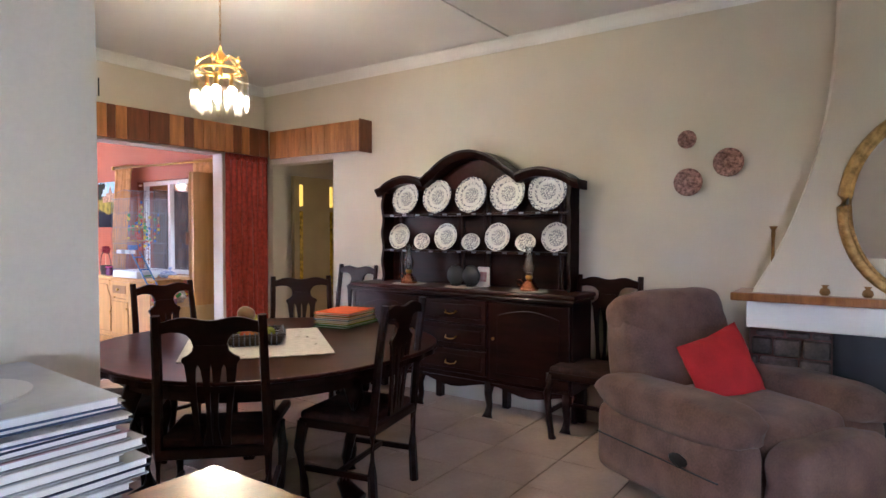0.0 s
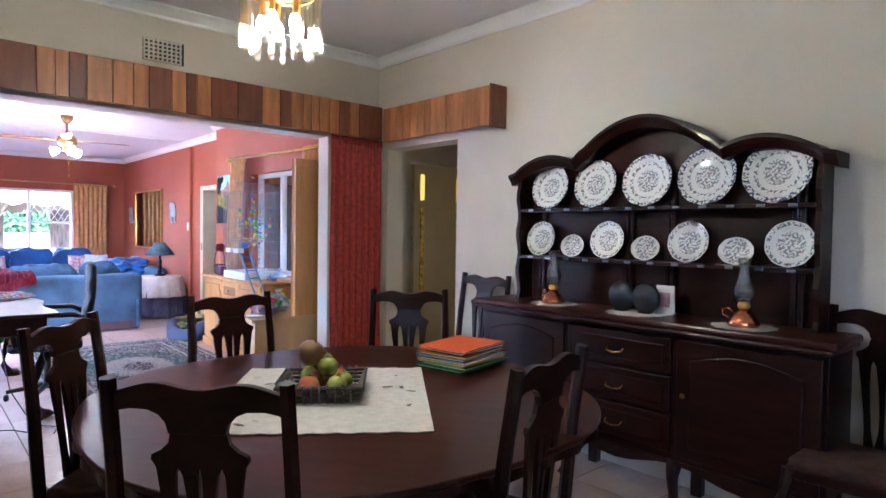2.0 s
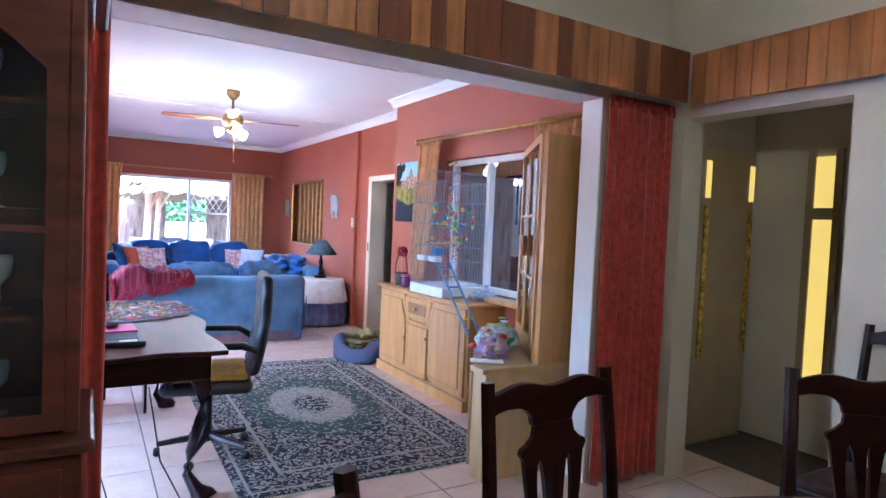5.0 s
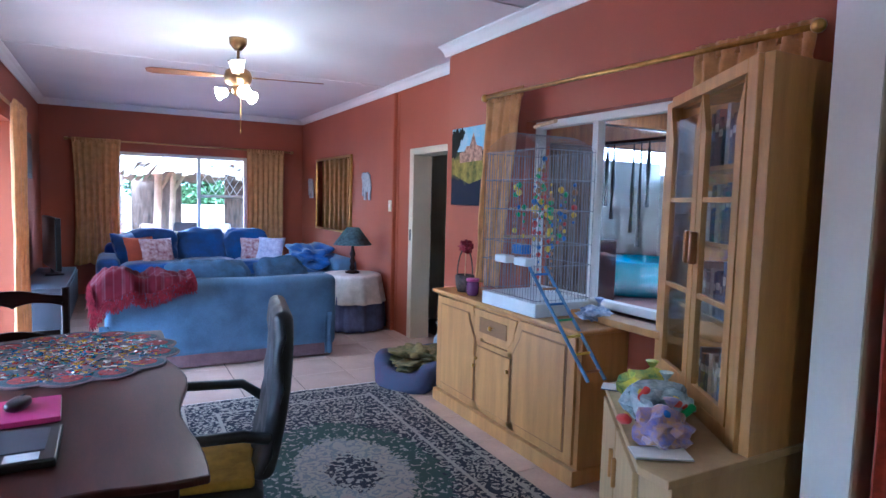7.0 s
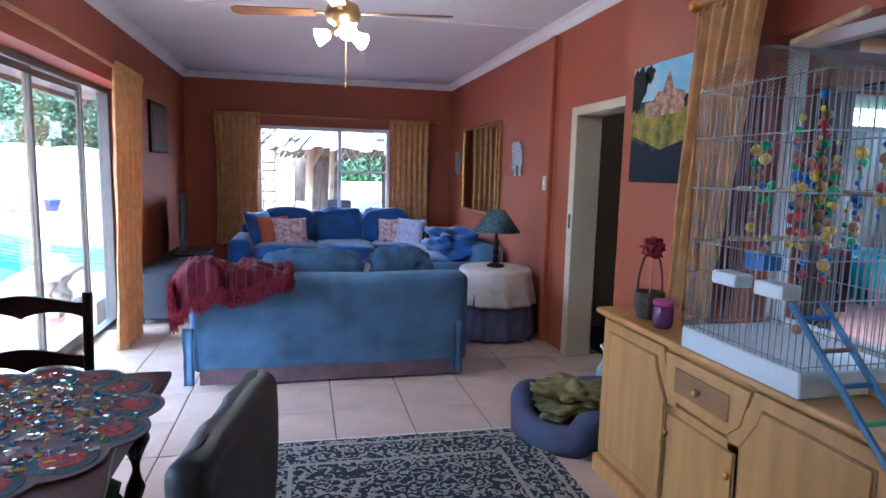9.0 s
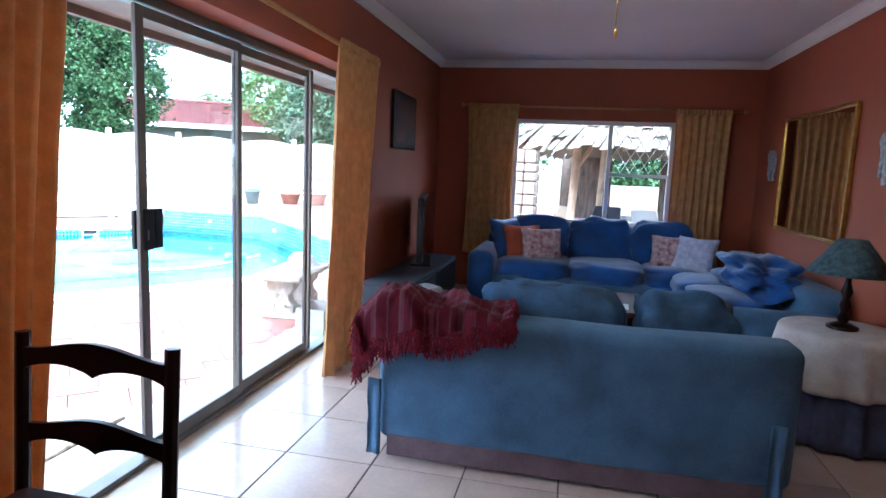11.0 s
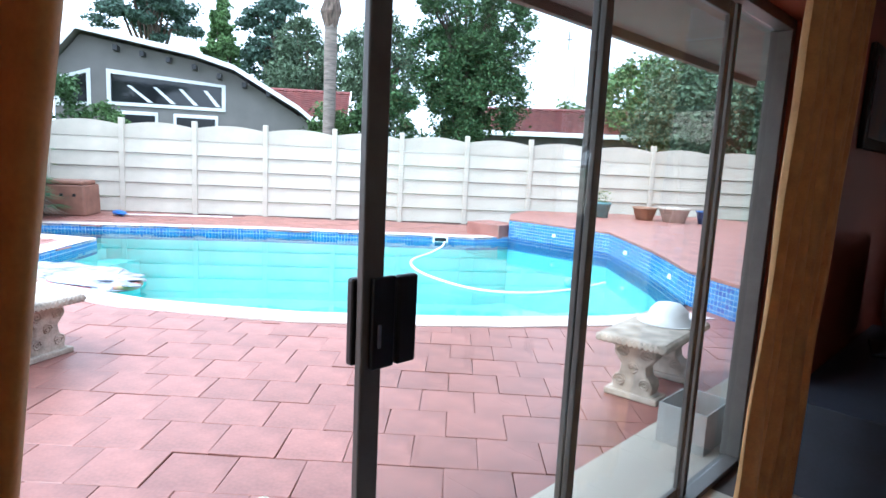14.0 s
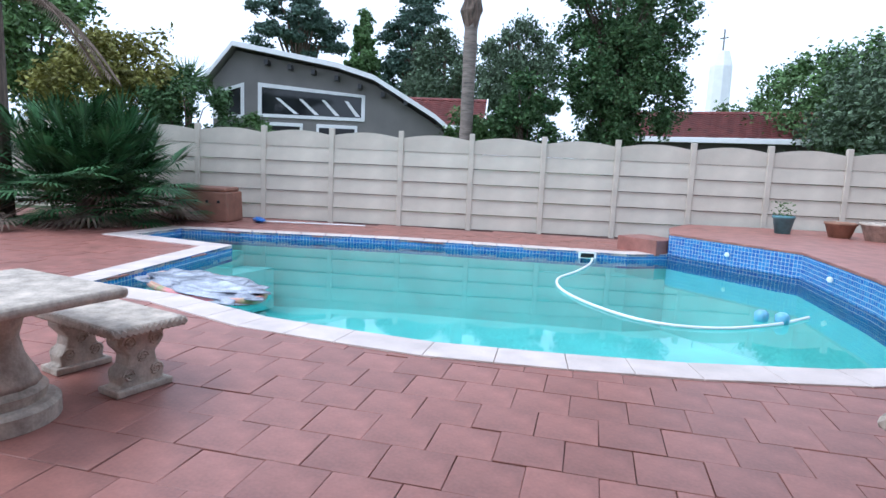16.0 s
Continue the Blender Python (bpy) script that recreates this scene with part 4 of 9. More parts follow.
# blue and white transfer plates
PLATE = bpy.data.materials.new("blue_transfer_china")
PLATE.use_nodes = True
_n, _l = PLATE.node_tree.nodes, PLATE.node_tree.links
_co, _ln, _rp, _vo, _mxx, _r2 = (_n.new(x) for x in ("ShaderNodeTexCoord", "ShaderNodeVectorMath", "ShaderNodeValToRGB", "ShaderNodeTexNoise", "ShaderNodeMixRGB", "ShaderNodeValToRGB"))
_ln.operation = "LENGTH"
_l.new(_co.outputs["Object"], _ln.inputs[0])
_l.new(_ln.outputs["Value"], _rp.inputs[0])
for e_ in list(_rp.color_ramp.elements)[1:]:
    _rp.color_ramp.elements.remove(e_)
_rp.color_ramp.interpolation = "CONSTANT"
_rp.color_ramp.elements[0].position, _rp.color_ramp.elements[0].color = 0, (0.72, 0.72, 0.72, 1)
for p_, c_ in ((0.065, 0.05), (0.09, 0.85), (0.108, 0.15), (0.13, 0.95)):
    k_ = _rp.color_ramp.elements.new(p_)
    k_.color = (c_, c_, c_, 1)
_vo.inputs["Scale"].default_value, _vo.inputs["Detail"].default_value = 75, 3
_l.new(_co.outputs["Object"], _vo.inputs["Vector"])
_r2.color_ramp.elements[0].position, _r2.color_ramp.elements[1].position = 0.47, 0.53
_l.new(_vo.outputs[0], _r2.inputs[0])
_mu = _n.new("ShaderNodeMath")
_mu.operation = "MULTIPLY"
_l.new(_rp.outputs[0], _mu.inputs[0])
_l.new(_r2.outputs[0], _mu.inputs[1])
_mxx.inputs[1].default_value, _mxx.inputs[2].default_value = (0.74, 0.73, 0.70, 1), (0.07, 0.08, 0.14, 1)
_l.new(_mu.outputs[0], _mxx.inputs[0])
_l.new(_mxx.outputs[0], _n["Principled BSDF"].inputs["Base Color"])
_n["Principled BSDF"].inputs["Roughness"].default_value = 0.12


def plate(y, z, r, oval=1.0):
    e = thing("china_plate", pose(4.125, y, z + r * 0.98, 0, 0, 0) @ pose(0, 0, 0, 0, -78, 0), "white china plate with a dark blue printed scene", "plate", "plates on the rack")
    bm = lathe([(0.001, 0.0), (r * 0.62, 0.0), (r * 0.68, 0.004), (r * 0.97, 0.018), (r, 0.019), (r * 0.985, 0.014), (r * 0.68, -0.006), (r * 0.55, -0.008), (0.001, -0.008)], 36, wobble=lambda a, zz: 1 + 0.012 * math.cos(10 * a))
    if oval != 1.0:
        move(bm, Matrix.Diagonal((1, oval, 1, 1)))
    k = r / 0.14
    o = part("dish", bm, PLATE, e, smooth=True)
    return e


for i in range(5):
    plate(1.06 + 0.13 + i * 0.345, 1.585, 0.145 + 0.004 * (4 - i))
for i, (r, ov) in enumerate(((0.115, 1), (0.072, 1.25), (0.115, 1), (0.072, 1.25), (0.115, 1), (0.072, 1.2), (0.115, 1))):
    plate(1.12 + i * 0.253, 1.275, r, ov)


# ---- curtains and rods ----
def rod(points, r, mat_, label):
    e = thing("curtain_rod", pose(0, 0, 0), label, "curtain rod")
    part("pole", tube(points, r, 8), mat_, e, smooth=True)
    for p in (points[0], points[-1]):
        part("finial", blob(r * 2.2, r * 2.2, r * 2.2, p, sub=2), mat_, e, smooth=True)
    return e


def curtain(m, width, height, folds, depth, mat_, label, **kw):
    e = thing("curtain", m, label, "curtain")
    part("cloth", drape(width, height, folds, depth, **kw), mat_, e, smooth=True)
    top_w = width * (1 - kw.get("pinch", 0.0))
    part("heading", move(drape(top_w, 0.07, folds * 2, depth * 0.5, nz=3, seed=7, hem=0), pose((width - top_w) / 2 + kw.get("lean", 0.0), -0.006, height - 0.03)), mat_, e, smooth=True)
    return e


curtain(pose(3.665, 4.565, 0.02), 0.53, 2.18, 8, 0.035, RED_CURT, "heavy red patterned curtain drawn to the side of the opening", seed=2)
curtain(pose(0.97, 4.565, 0.02), 0.26, 2.18, 5, 0.035, RED_CURT, "heavy red patterned curtain drawn to the side of the opening", seed=3)
rod([(0.99, 13.84, 2.27), (4.22, 13.84, 2.25)], 0.013, OAK, "thin wooden curtain rod over the window")
curtain(pose(1.06, 13.80, 0.45), 0.62, 1.80, 7, 0.045, GOLD_CURT, "gold patterned curtain at the window", seed=4, gather=0.1)
curtain(pose(3.48, 13.80, 0.45), 0.60, 1.78, 7, 0.045, GOLD_CURT, "gold patterned curtain at the window", seed=5, gather=0.05)
rod([(0.74, 7.4, 2.33), (0.74, 9.27, 2.34), (0.75, 11.0, 2.30)], 0.016, OAK, "bamboo curtain rod over the sliding door")
curtain(pose(0.80, 10.14, 0.01, 0, 0, 90), 0.60, 2.29, 8, 0.06, GOLD_CURT, "gold curtain with embroidered stems beside the sliding door", seed=6, pinch=-0.3, lean=0.27)
curtain(pose(0.56, 7.65, 0.01, 0, 0, 90), 0.40, 2.19, 6, 0.08, GOLD_CURT, "gold curtain with embroidered stems beside the open door", seed=8, pinch=-0.62, lean=0.13)
rod([(3.93, 5.0, 2.22), (3.93, 7.34, 2.26)], 0.013, BRASS, "thin brass curtain rod over the side window")
curtain(pose(3.95, 7.12, 0.93, 0, 0, 90), 0.30, 1.32, 6, 0.05, GOLD_CURT, "gold curtain gathered beside the bird cage", seed=9, gather=0.05, pinch=-0.45, lean=-0.14)
curtain(pose(3.95, 5.02, 2.02, 0, 0, 90), 0.55, 0.20, 6, 0.05, GOLD_CURT, "gold curtain heading behind the display cabinet", seed=10, nz=6)

# ---- living room: oak sideboard ----
sb = thing("oak_sideboard", pose(3.735, 6.02, 0, 0, 0, 90), "light oak sideboard with carved doors and a drawer", "sideboard")
L_, D_, Hs = 1.62, 0.36, 0.86
# local x runs along the wall, local y points into the room as negative depth
sbm = pose(0, 0, 0)
part("plinth", bx(0.0, -D_, 0, L_, 0.012, 0.09, 0.004), OAK, sb)
part("carcass", bx(0.0, -D_, 0.09, L_, -0.02, 0.83, 0.003), OAK, sb)
part("top", bx(-0.02, -D_, 0.83, L_ + 0.02, 0.03, 0.86, 0.012, seg=3), OAK, sb)


def oak_door(x0, x1, z0, z1, hinge, notch):
    pts = [(x0, z0), (x1, z0), (x1, z1), (x0, z1)]
    if notch == "l":
        pts = [(x0, z0), (x1, z0), (x1, z1), (x0 + 0.11, z1), (x0 + 0.09, z1 - 0.06), (x0 + 0.0, z1 - 0.19)]
    if notch == "r":
        pts = [(x0, z0), (x1, z0), (x1, z1 - 0.19), (x1 - 0.09, z1 - 0.06), (x1 - 0.11, z1), (x0, z1)]
    d = part("door", prism(pts, -0.02, 0.0, 0.003, axis="y"), OAK, sb)
    cx, cz = (x0 + x1) / 2, (z0 + z1) / 2
    sm = [(cx + (u - cx) * 0.80, cz + (v - cz) * 0.86) for u, v in pts]
    # Raised darker board around the panel; the groove's shadow is in its colour.
    part("groove", prism(sm, 0.0, 0.003, 0, axis="y"), OAK_DARK, d)
    sm = [(cx + (u - cx) * 0.765, cz + (v - cz) * 0.84) for u, v in pts]
    part("panel", prism(sm, 0.003, 0.009, 0.004, axis="y"), OAK, d)
    kx = x0 + 0.03 if hinge == "r" else x1 - 0.03
    part("knob", move(lathe([(0.005, 0), (0.006, 0.012), (0.014, 0.018), (0.013, 0.026), (0.004, 0.03)], 12), pose(kx, 0.0, z1 - 0.34 if notch else z1 - 0.18, -90, 0, 0)), BRASS, d, "small brass knob", smooth=True)
    return d


oak_door(0.03, 0.66, 0.11, 0.81, "l", "r")
oak_door(0.56, 1.06, 0.11, 0.59, "l", "")
oak_door(0.97, 1.59, 0.11, 0.81, "r", "l")
dpt = [(0.565, 0.80), (0.60, 0.665), (0.66, 0.61), (0.965, 0.61), (1.03, 0.665), (1.06, 0.80)]
dr = part("drawer", prism(dpt, -0.02, 0.004, 0.003, axis="y"), OAK, sb)
part("panel", bx(0.66, 0.004, 0.655, 0.98, 0.009, 0.755, 0.003), OAK_DARK, dr)
part("knob", move(lathe([(0.005, 0), (0.007, 0.012), (0.017, 0.02), (0.015, 0.03), (0.004, 0.034)], 12), pose(0.82, 0.008, 0.705, -90, 0, 0)), BRASS, dr, "small brass knob", smooth=True)

BOOKS = [material("book_spine_" + n_, c, 0.6, vary=0.1, scale=9, bump=0.02) for n_, c in (("blue", (0.06, 0.1, 0.22)), ("grey", (0.35, 0.36, 0.38)), ("navy", (0.02, 0.03, 0.08)), ("white", (0.6, 0.6, 0.6)))]


def arched_frame(w, h, fr):
    n_ = 16
    out_ = [(0, 0), (w, 0), (w, h), (0, h)]
    inn = [(fr, fr), (w - fr, fr), (w - fr, h - fr - 0.10)]
    for i in range(n_ + 1):
        u = i / n_
        inn.append((w - fr - (w - 2 * fr) * u, h - fr - 0.10 + 0.075 * math.sin(math.pi * u) ** 1.0 + (0.02 if 0.12 < u < 0.88 else 0)))
    inn.append((fr, h - fr - 0.10))
    return holed(out_, [inn], -0.012, 0.012, "y")


# tall glazed unit set across the corner, over a low cupboard
gcab = thing("display_cabinet", pose(0, 0, 0), "light oak corner display cabinet with arched glass doors", "cabinet")
GA, GB = Vector((4.03, 5.74)), Vector((3.53, 4.93))
gang = math.degrees(math.atan2((GA - GB).y, (GA - GB).x))
GLEN = (GA - GB).length
part("side", bx(3.51, 4.885, 0.66, 4.05, 4.925, 2.05, 0.003), OAK, gcab, "plain oak side panel")
part("back", bx(4.05, 4.885, 0.66, 4.085, 5.76, 2.03, 0.003), OAK, gcab)
for zz in (0.68, 1.05, 1.36, 1.68, 2.0):
    part("shelf", prism([(3.56, 4.93), (4.045, 4.93), (4.045, 5.70)], zz, zz + 0.02), OAK, gcab)
front = pose(GB.x, GB.y, 0, 0, 0, gang)
part("stile", move(bx(-0.01, -0.012, 0.66, 0.07, 0.03, 2.05, 0.003), front), OAK, gcab)
part("stile", move(bx(GLEN - 0.06, -0.012, 0.66, GLEN + 0.01, 0.03, 2.03, 0.003), front), OAK, gcab)
part("rail", move(bx(0.07, -0.01, 0.66, GLEN - 0.06, 0.03, 0.72, 0.003), front), OAK, gcab)
part("rail", move(bx(0.07, -0.01, 2.0, GLEN - 0.06, 0.03, 2.05, 0.003), front), OAK, gcab)
dw_ = (GLEN - 0.14) / 2
for k, x0_ in enumerate((0.072, 0.076 + dw_)):
    d = part("door", arched_frame(dw_ - 0.004, 1.27, 0.055), OAK, gcab)
    d.matrix_local = front @ pose(x0_, 0.022, 0.725)
    for z_ in (0.42, 0.82):
        part("glazing_bar", bx(0.055, -0.01, z_, dw_ - 0.06, 0.01, z_ + 0.022, 0.003), OAK, d)
    g = part("pane", bx(0.05, -0.002, 0.05, dw_ - 0.054, 0.002, 1.20), GLASS, d)
    g.visible_shadow = False
    hx_ = dw_ - 0.045 if k == 0 else 0.012
    part("handle", bx(hx_, 0.012, 0.56, hx_ + 0.026, 0.045, 0.70, 0.008), PINE_L, d)
rb = random.Random(11)
for zz in (0.70, 1.07, 1.38, 1.70):
    s_ = 0.12
    while s_ < GLEN - 0.18:
        w = rb.uniform(0.022, 0.05)
        h = rb.uniform(0.17, 0.25)
        if rb.random() < 0.85:
            q = front @ Vector((s_, -0.16, 0))
            if q.x < 3.96:
                e = thing("book", pose(q.x, q.y, zz, 0, 0, gang), "upright book on a cabinet shelf", "book", "books in the cabinet")
                part("cover", bx(0, 0, 0, w - 0.003, 0.12, h, 0.002), rb.choice(BOOKS), e)
                part("label_band", bx(0.003, 0.119, h * 0.6, w - 0.006, 0.1215, h * 0.75), BOOKS[3], e)
        s_ += w
low = thing("low_cupboard", pose(0, 0, 0), "pale beige low cupboard with two doors", "cupboard")
BEIGE = material("beige_laminate", (0.50, 0.34, 0.16), 0.5, vary=0.08, scale=4, stretch=(4, 4, 0.6), bump=0.03)
LA, LB_ = Vector((3.66, 5.68)), Vector((3.14, 4.99))
part("carcass", prism([(3.14, 4.89), (4.06, 4.89), (4.06, 5.74), (3.68, 5.74), (3.14, 5.02)], 0.0, 0.63, 0.003), BEIGE, low)
part("top", prism([(3.11, 4.88), (4.065, 4.88), (4.065, 5.755), (3.67, 5.755), (3.11, 5.01)], 0.63, 0.66, 0.004), BEIGE, low)
lang = math.degrees(math.atan2(0.72, 0.54))
lf = pose(3.14, 5.02, 0, 0, 0, lang)
for k in range(2):
    x0_ = 0.03 + k * 0.425
    d = part("door", move(bx(x0_, 0.001, 0.05, x0_ + 0.41, 0.022, 0.61, 0.004), lf), BEIGE, low)
    part("handle", move(bx(x0_ + (0.36 if k == 0 else 0.03), 0.022, 0.38, x0_ + (0.38 if k == 0 else 0.05), 0.04, 0.50, 0.004), lf), OAK, d)


# clutter on the low cupboard
def bag(x, y, z, r, mat_, label, seed, flat=0.6):
    e = thing("plastic_bag", pose(x, y, z), label, "bag")
    bm = blob(r, r * 0.8, r * flat, (0, 0, r * flat * 0.92), sub=3, lump=0.5, scale=2.6, seed=seed)
    part("film", bm, mat_, e, smooth=False)
    part("neck", lathe([(0.012, 0), (0.008, 0.02), (0.03, 0.05), (0.001, 0.055)], 9, center=(r * 0.3, 0, r * flat * 1.75)), mat_, e)
    return e


YBAG = material("yellow_plastic", (0.75, 0.58, 0.03), 0.25, vary=0.3, scale=9, bump=0.3, dark=(0.08, 0.22, 0.1))
CBAG = material("clear_film", (0.45, 0.52, 0.55), 0.2, vary=0.4, scale=12, bump=0.4, dark=(0.1, 0.16, 0.2))
TOYM = material("coloured_toy_plastic", (0.05, 0.10, 0.42), 0.3, vary=0.6, scale=14, bump=0.1, dark=(0.55, 0.30, 0.03))
bag(3.62, 5.46, 0.66, 0.13, YBAG, "bright yellow crinkled plastic packet", 1)
bag(3.50, 5.28, 0.66, 0.14, CBAG, "clear crinkled plastic bag", 2)
bag(3.33, 5.10, 0.66, 0.11, TOYM, "bag of coloured plastic toys", 4)
for i, (x, y, a) in enumerate(((3.68, 5.64, 40), (3.24, 5.03, 60), (3.42, 5.24, -35))):
    e = thing("magazine", pose(x, y, 0.662 + 0.004 * i, 0, 0, a), "thin glossy magazine on the cupboard", "magazine")
    part("cover", bx(-0.05, -0.10, 0, 0.05, 0.10, 0.004, 0.001), BOOKS[i], e)
    part("page_block", bx(-0.046, -0.097, 0.004, 0.048, 0.098, 0.008), WHITE, e)

# ---- bird cage ----
cg = thing("bird_cage", pose(3.70, 6.36, 0.862), "tall chrome wire bird cage with a white tray", "bird cage")
CW, CL, CH = 0.40, 0.58, 0.98   # depth along x, length along y
CAGEW = material("dull_chrome_bar", (0.24, 0.26, 0.29), 0.45, metal=0.6, vary=0.1, scale=30, bump=0.0)
TRAY = material("white_enamel_tray", (0.62, 0.66, 0.70), 0.3, vary=0.06, scale=5, bump=0.02)
part("tray", bx(0.0, 0.0, 0.0, CW, CL, 0.085, 0.008), TRAY, cg)
for (ax, n_) in (("x", 14), ("y", 22)):
    bm = bmesh.new()
    for k in range(n_ + 1):
        for s in (0, 1):
            if ax == "x":
                x, y = CW * k / n_, CL * s
            else:
                x, y = CW * s, CL * k / n_
            top = CH if ax == "x" else CH
            bx(x - 0.0012, y - 0.0012, 0.085, x + 0.0012, y + 0.0012, top, bm=bm)
    tagged(part("bars", bm, CAGEW, cg, "thin chrome upright bars"), kind="stuff")
bm = bmesh.new()
for k in range(20):
    x = CW * k / 19
    tube([(x, CL * i / 8, CH + 0.10 * math.sin(math.pi * i / 8)) for i in range(9)], 0.0013, 4, bm=bm)
part("roof_bars", bm, CAGEW, cg, "arched wire roof")
for zz in (0.10, 0.30, 0.42, 0.62, 0.80, 0.97):
    bm = bmesh.new()
    for a, b in (((0, 0), (CW, 0)), ((CW, 0), (CW, CL)), ((CW, CL), (0, CL)), ((0, CL), (0, 0))):
        tube([(*a, zz), (*b, zz)], 0.0022, 5, bm=bm)
    part("hoop", bm, CAGEW, cg)
WOODP = material("pale_perch_wood", (0.55, 0.38, 0.2), 0.6, vary=0.15, scale=20, bump=0.1)
part("perch", tube([(0.05, -0.05, 1.12), (0.32, 0.5, 1.16)], 0.012, 8), WOODP, cg)
part("perch", tube([(0.2, 0, 0.62), (0.2, CL, 0.62)], 0.009, 8), WOODP, cg)
part("perch", tube([(0.0, 0.35, 0.45), (CW, 0.35, 0.45)], 0.009, 8), WOODP, cg)
tcol = [material("toy_" + n_, c, 0.4, vary=0.1, scale=20, bump=0.02) for n_, c in (("red", (0.5, 0.04, 0.03)), ("yellow", (0.7, 0.5, 0.03)), ("blue", (0.03, 0.15, 0.5)), ("green", (0.04, 0.35, 0.1)), ("wood", (0.35, 0.18, 0.08)))]
rt = random.Random(21)
for s_ in range(24):
    x, y, z = rt.uniform(0.06, 0.34), rt.uniform(0.04, 0.54), rt.uniform(0.45, 0.98)
    toy = part("hanging_toy", tube([(x, y, z), (x, y, z - 0.3)], 0.002, 4), CAGEW, cg, "string of coloured toy beads")
    for k in range(rt.randint(4, 7)):
        zz = z - 0.03 - 0.045 * k
        c = rt.choice(tcol)
        r_ = rt.uniform(0.007, 0.020)
        part("bead", lathe([(0.003, -r_), (r_ * 0.8, -r_ * 0.6), (r_, 0), (r_ * 0.8, r_ * 0.6), (0.003, r_)], 8, center=(x, y, zz)), c, toy, smooth=True)
for y in (0.02, 0.22):
    part("feeder", bx(-0.07, y, 0.30, 0.0, y + 0.12, 0.345, 0.008), TRAY, cg, "white plastic feeding cup")
part("feeder", bx(0.1, 0.3, 0.34, 0.18, 0.40, 0.40, 0.008), tcol[2], cg, "blue plastic feeding cup")
ld = thing("toy_ladder", pose(0, 0, 0), "blue wooden bird ladder leaning down from the cage", "ladder")
LB = material("blue_painted_wood", (0.09, 0.20, 0.38), 0.5, vary=0.15, scale=12, bump=0.05)
A_, B_ = Vector((3.70, 6.36, 1.16)), Vector((3.66, 5.80, 0.66))
side = Vector((0.10, 0.0, 0))
for s in (-0.55, 0.55):
    part("rail", tube([A_ + side * s, B_ + side * s], 0.010, 6), LB, ld)
for k in range(7):
    c = A_.lerp(B_, (k + 0.5) / 7)
    part("rung", tube([c - side * 0.55, c + side * 0.55], 0.007, 6), rt.choice(tcol), ld)
for k in range(14):
    e = thing("toy_piece", pose(3.36 + rt.uniform(-0.10, 0.14), 5.13 + rt.uniform(-0.06, 0.13), 0.70 + rt.uniform(0.0, 0.10), rt.uniform(0, 60), rt.uniform(0, 60), rt.uniform(0, 180)), "small bright plastic toy heaped on the bag", "toy", "heap of plastic toys")
    part("block", bx(-0.03, -0.02, -0.014, 0.03, 0.02, 0.014, 0.009, seg=2), tcol[k % 4], e, smooth=True)
    part("stud", lathe([(0.012, 0.014), (0.012, 0.022), (0.001, 0.024)], 10), tcol[(k + 1) % 4], e)
WHITEB = material("white_plastic_bag", (0.55, 0.6, 0.68), 0.3, vary=0.3, scale=14, bump=0.4, dark=(0.12, 0.2, 0.45))
bag(4.0, 6.20, 0.862, 0.10, WHITEB, "crumpled white and blue plastic bag on the sideboard", 6, 0.45)

# basket, glass jar, flower on the sideboard
pb_ = thing("wicker_pot", pose(3.84, 7.40, 0.862), "small wicker pot with a dried flower", "basket")
part("pot", lathe([(0.05, 0), (0.065, 0.05), (0.07, 0.12), (0.062, 0.125), (0.055, 0.02)], 16, wobble=lambda a, z: 1 + 0.02 * math.cos(14 * a)), WICK, pb_, smooth=True)
part("handle", tube([(0.065 * math.cos(a), 0, 0.12 + 0.2 * math.sin(a)) for a in (math.pi * i / 12 for i in range(13))], 0.005, 6), WICK, pb_)
part("stem", tube([(0, 0, 0.05), (0.01, 0.01, 0.3)], 0.003, 5), WOODP, pb_)
REDF = material("dark_red_petals", (0.22, 0.01, 0.03), 0.8, vary=0.2, scale=20, bump=0.2)
part("flower", blob(0.05, 0.05, 0.045, (0.01, 0.01, 0.33), sub=3, lump=0.7, scale=3, seed=3), REDF, pb_)
jr = thing("glass_jar", pose(3.80, 7.22, 0.862), "small purple glass jar", "jar")
part("body", lathe([(0.035, 0), (0.045, 0.02), (0.045, 0.09), (0.04, 0.1)], 16), material("purple_glass", (0.12, 0.03, 0.10), 0.1, vary=0.1, scale=5, bump=0), jr, smooth=True)
part("lid", lathe([(0.043, 0.1), (0.046, 0.105), (0.046, 0.12), (0.001, 0.122)], 16), material("magenta_lid", (0.4, 0.04, 0.2), 0.4, vary=0.05, bump=0), jr)

# picture, mirror, elephants, switch on the right wall
PIC = material("landscape_print", (0.12, 0.10, 0.05), 0.9, vary=0.3, scale=6, bump=0)
_t = PIC.node_tree
_co, _sp, _rp2, _nz, _ad = (_t.nodes.new(x) for x in ("ShaderNodeTexCoord", "ShaderNodeSeparateXYZ", "ShaderNodeValToRGB", "ShaderNodeTexNoise", "ShaderNodeMath"))
_ad.operation = "MULTIPLY_ADD"
_ad.inputs[1].default_value, _ad.inputs[2].default_value = 0.22, -0.11
_nz.inputs["Scale"].default_value, _nz.inputs["Detail"].default_value = 5, 6
_t.links.new(_co.outputs["Object"], _sp.inputs[0])
_t.links.new(_co.outputs["Object"], _nz.inputs["Vector"])
_ad2 = _t.nodes.new("ShaderNodeMath")
_t.links.new(_nz.outputs[0], _ad.inputs[0])
_t.links.new(_ad.outputs[0], _ad2.inputs[0])
_t.links.new(_sp.outputs["Z"], _ad2.inputs[1])
_t.links.new(_ad2.outputs[0], _rp2.inputs[0])
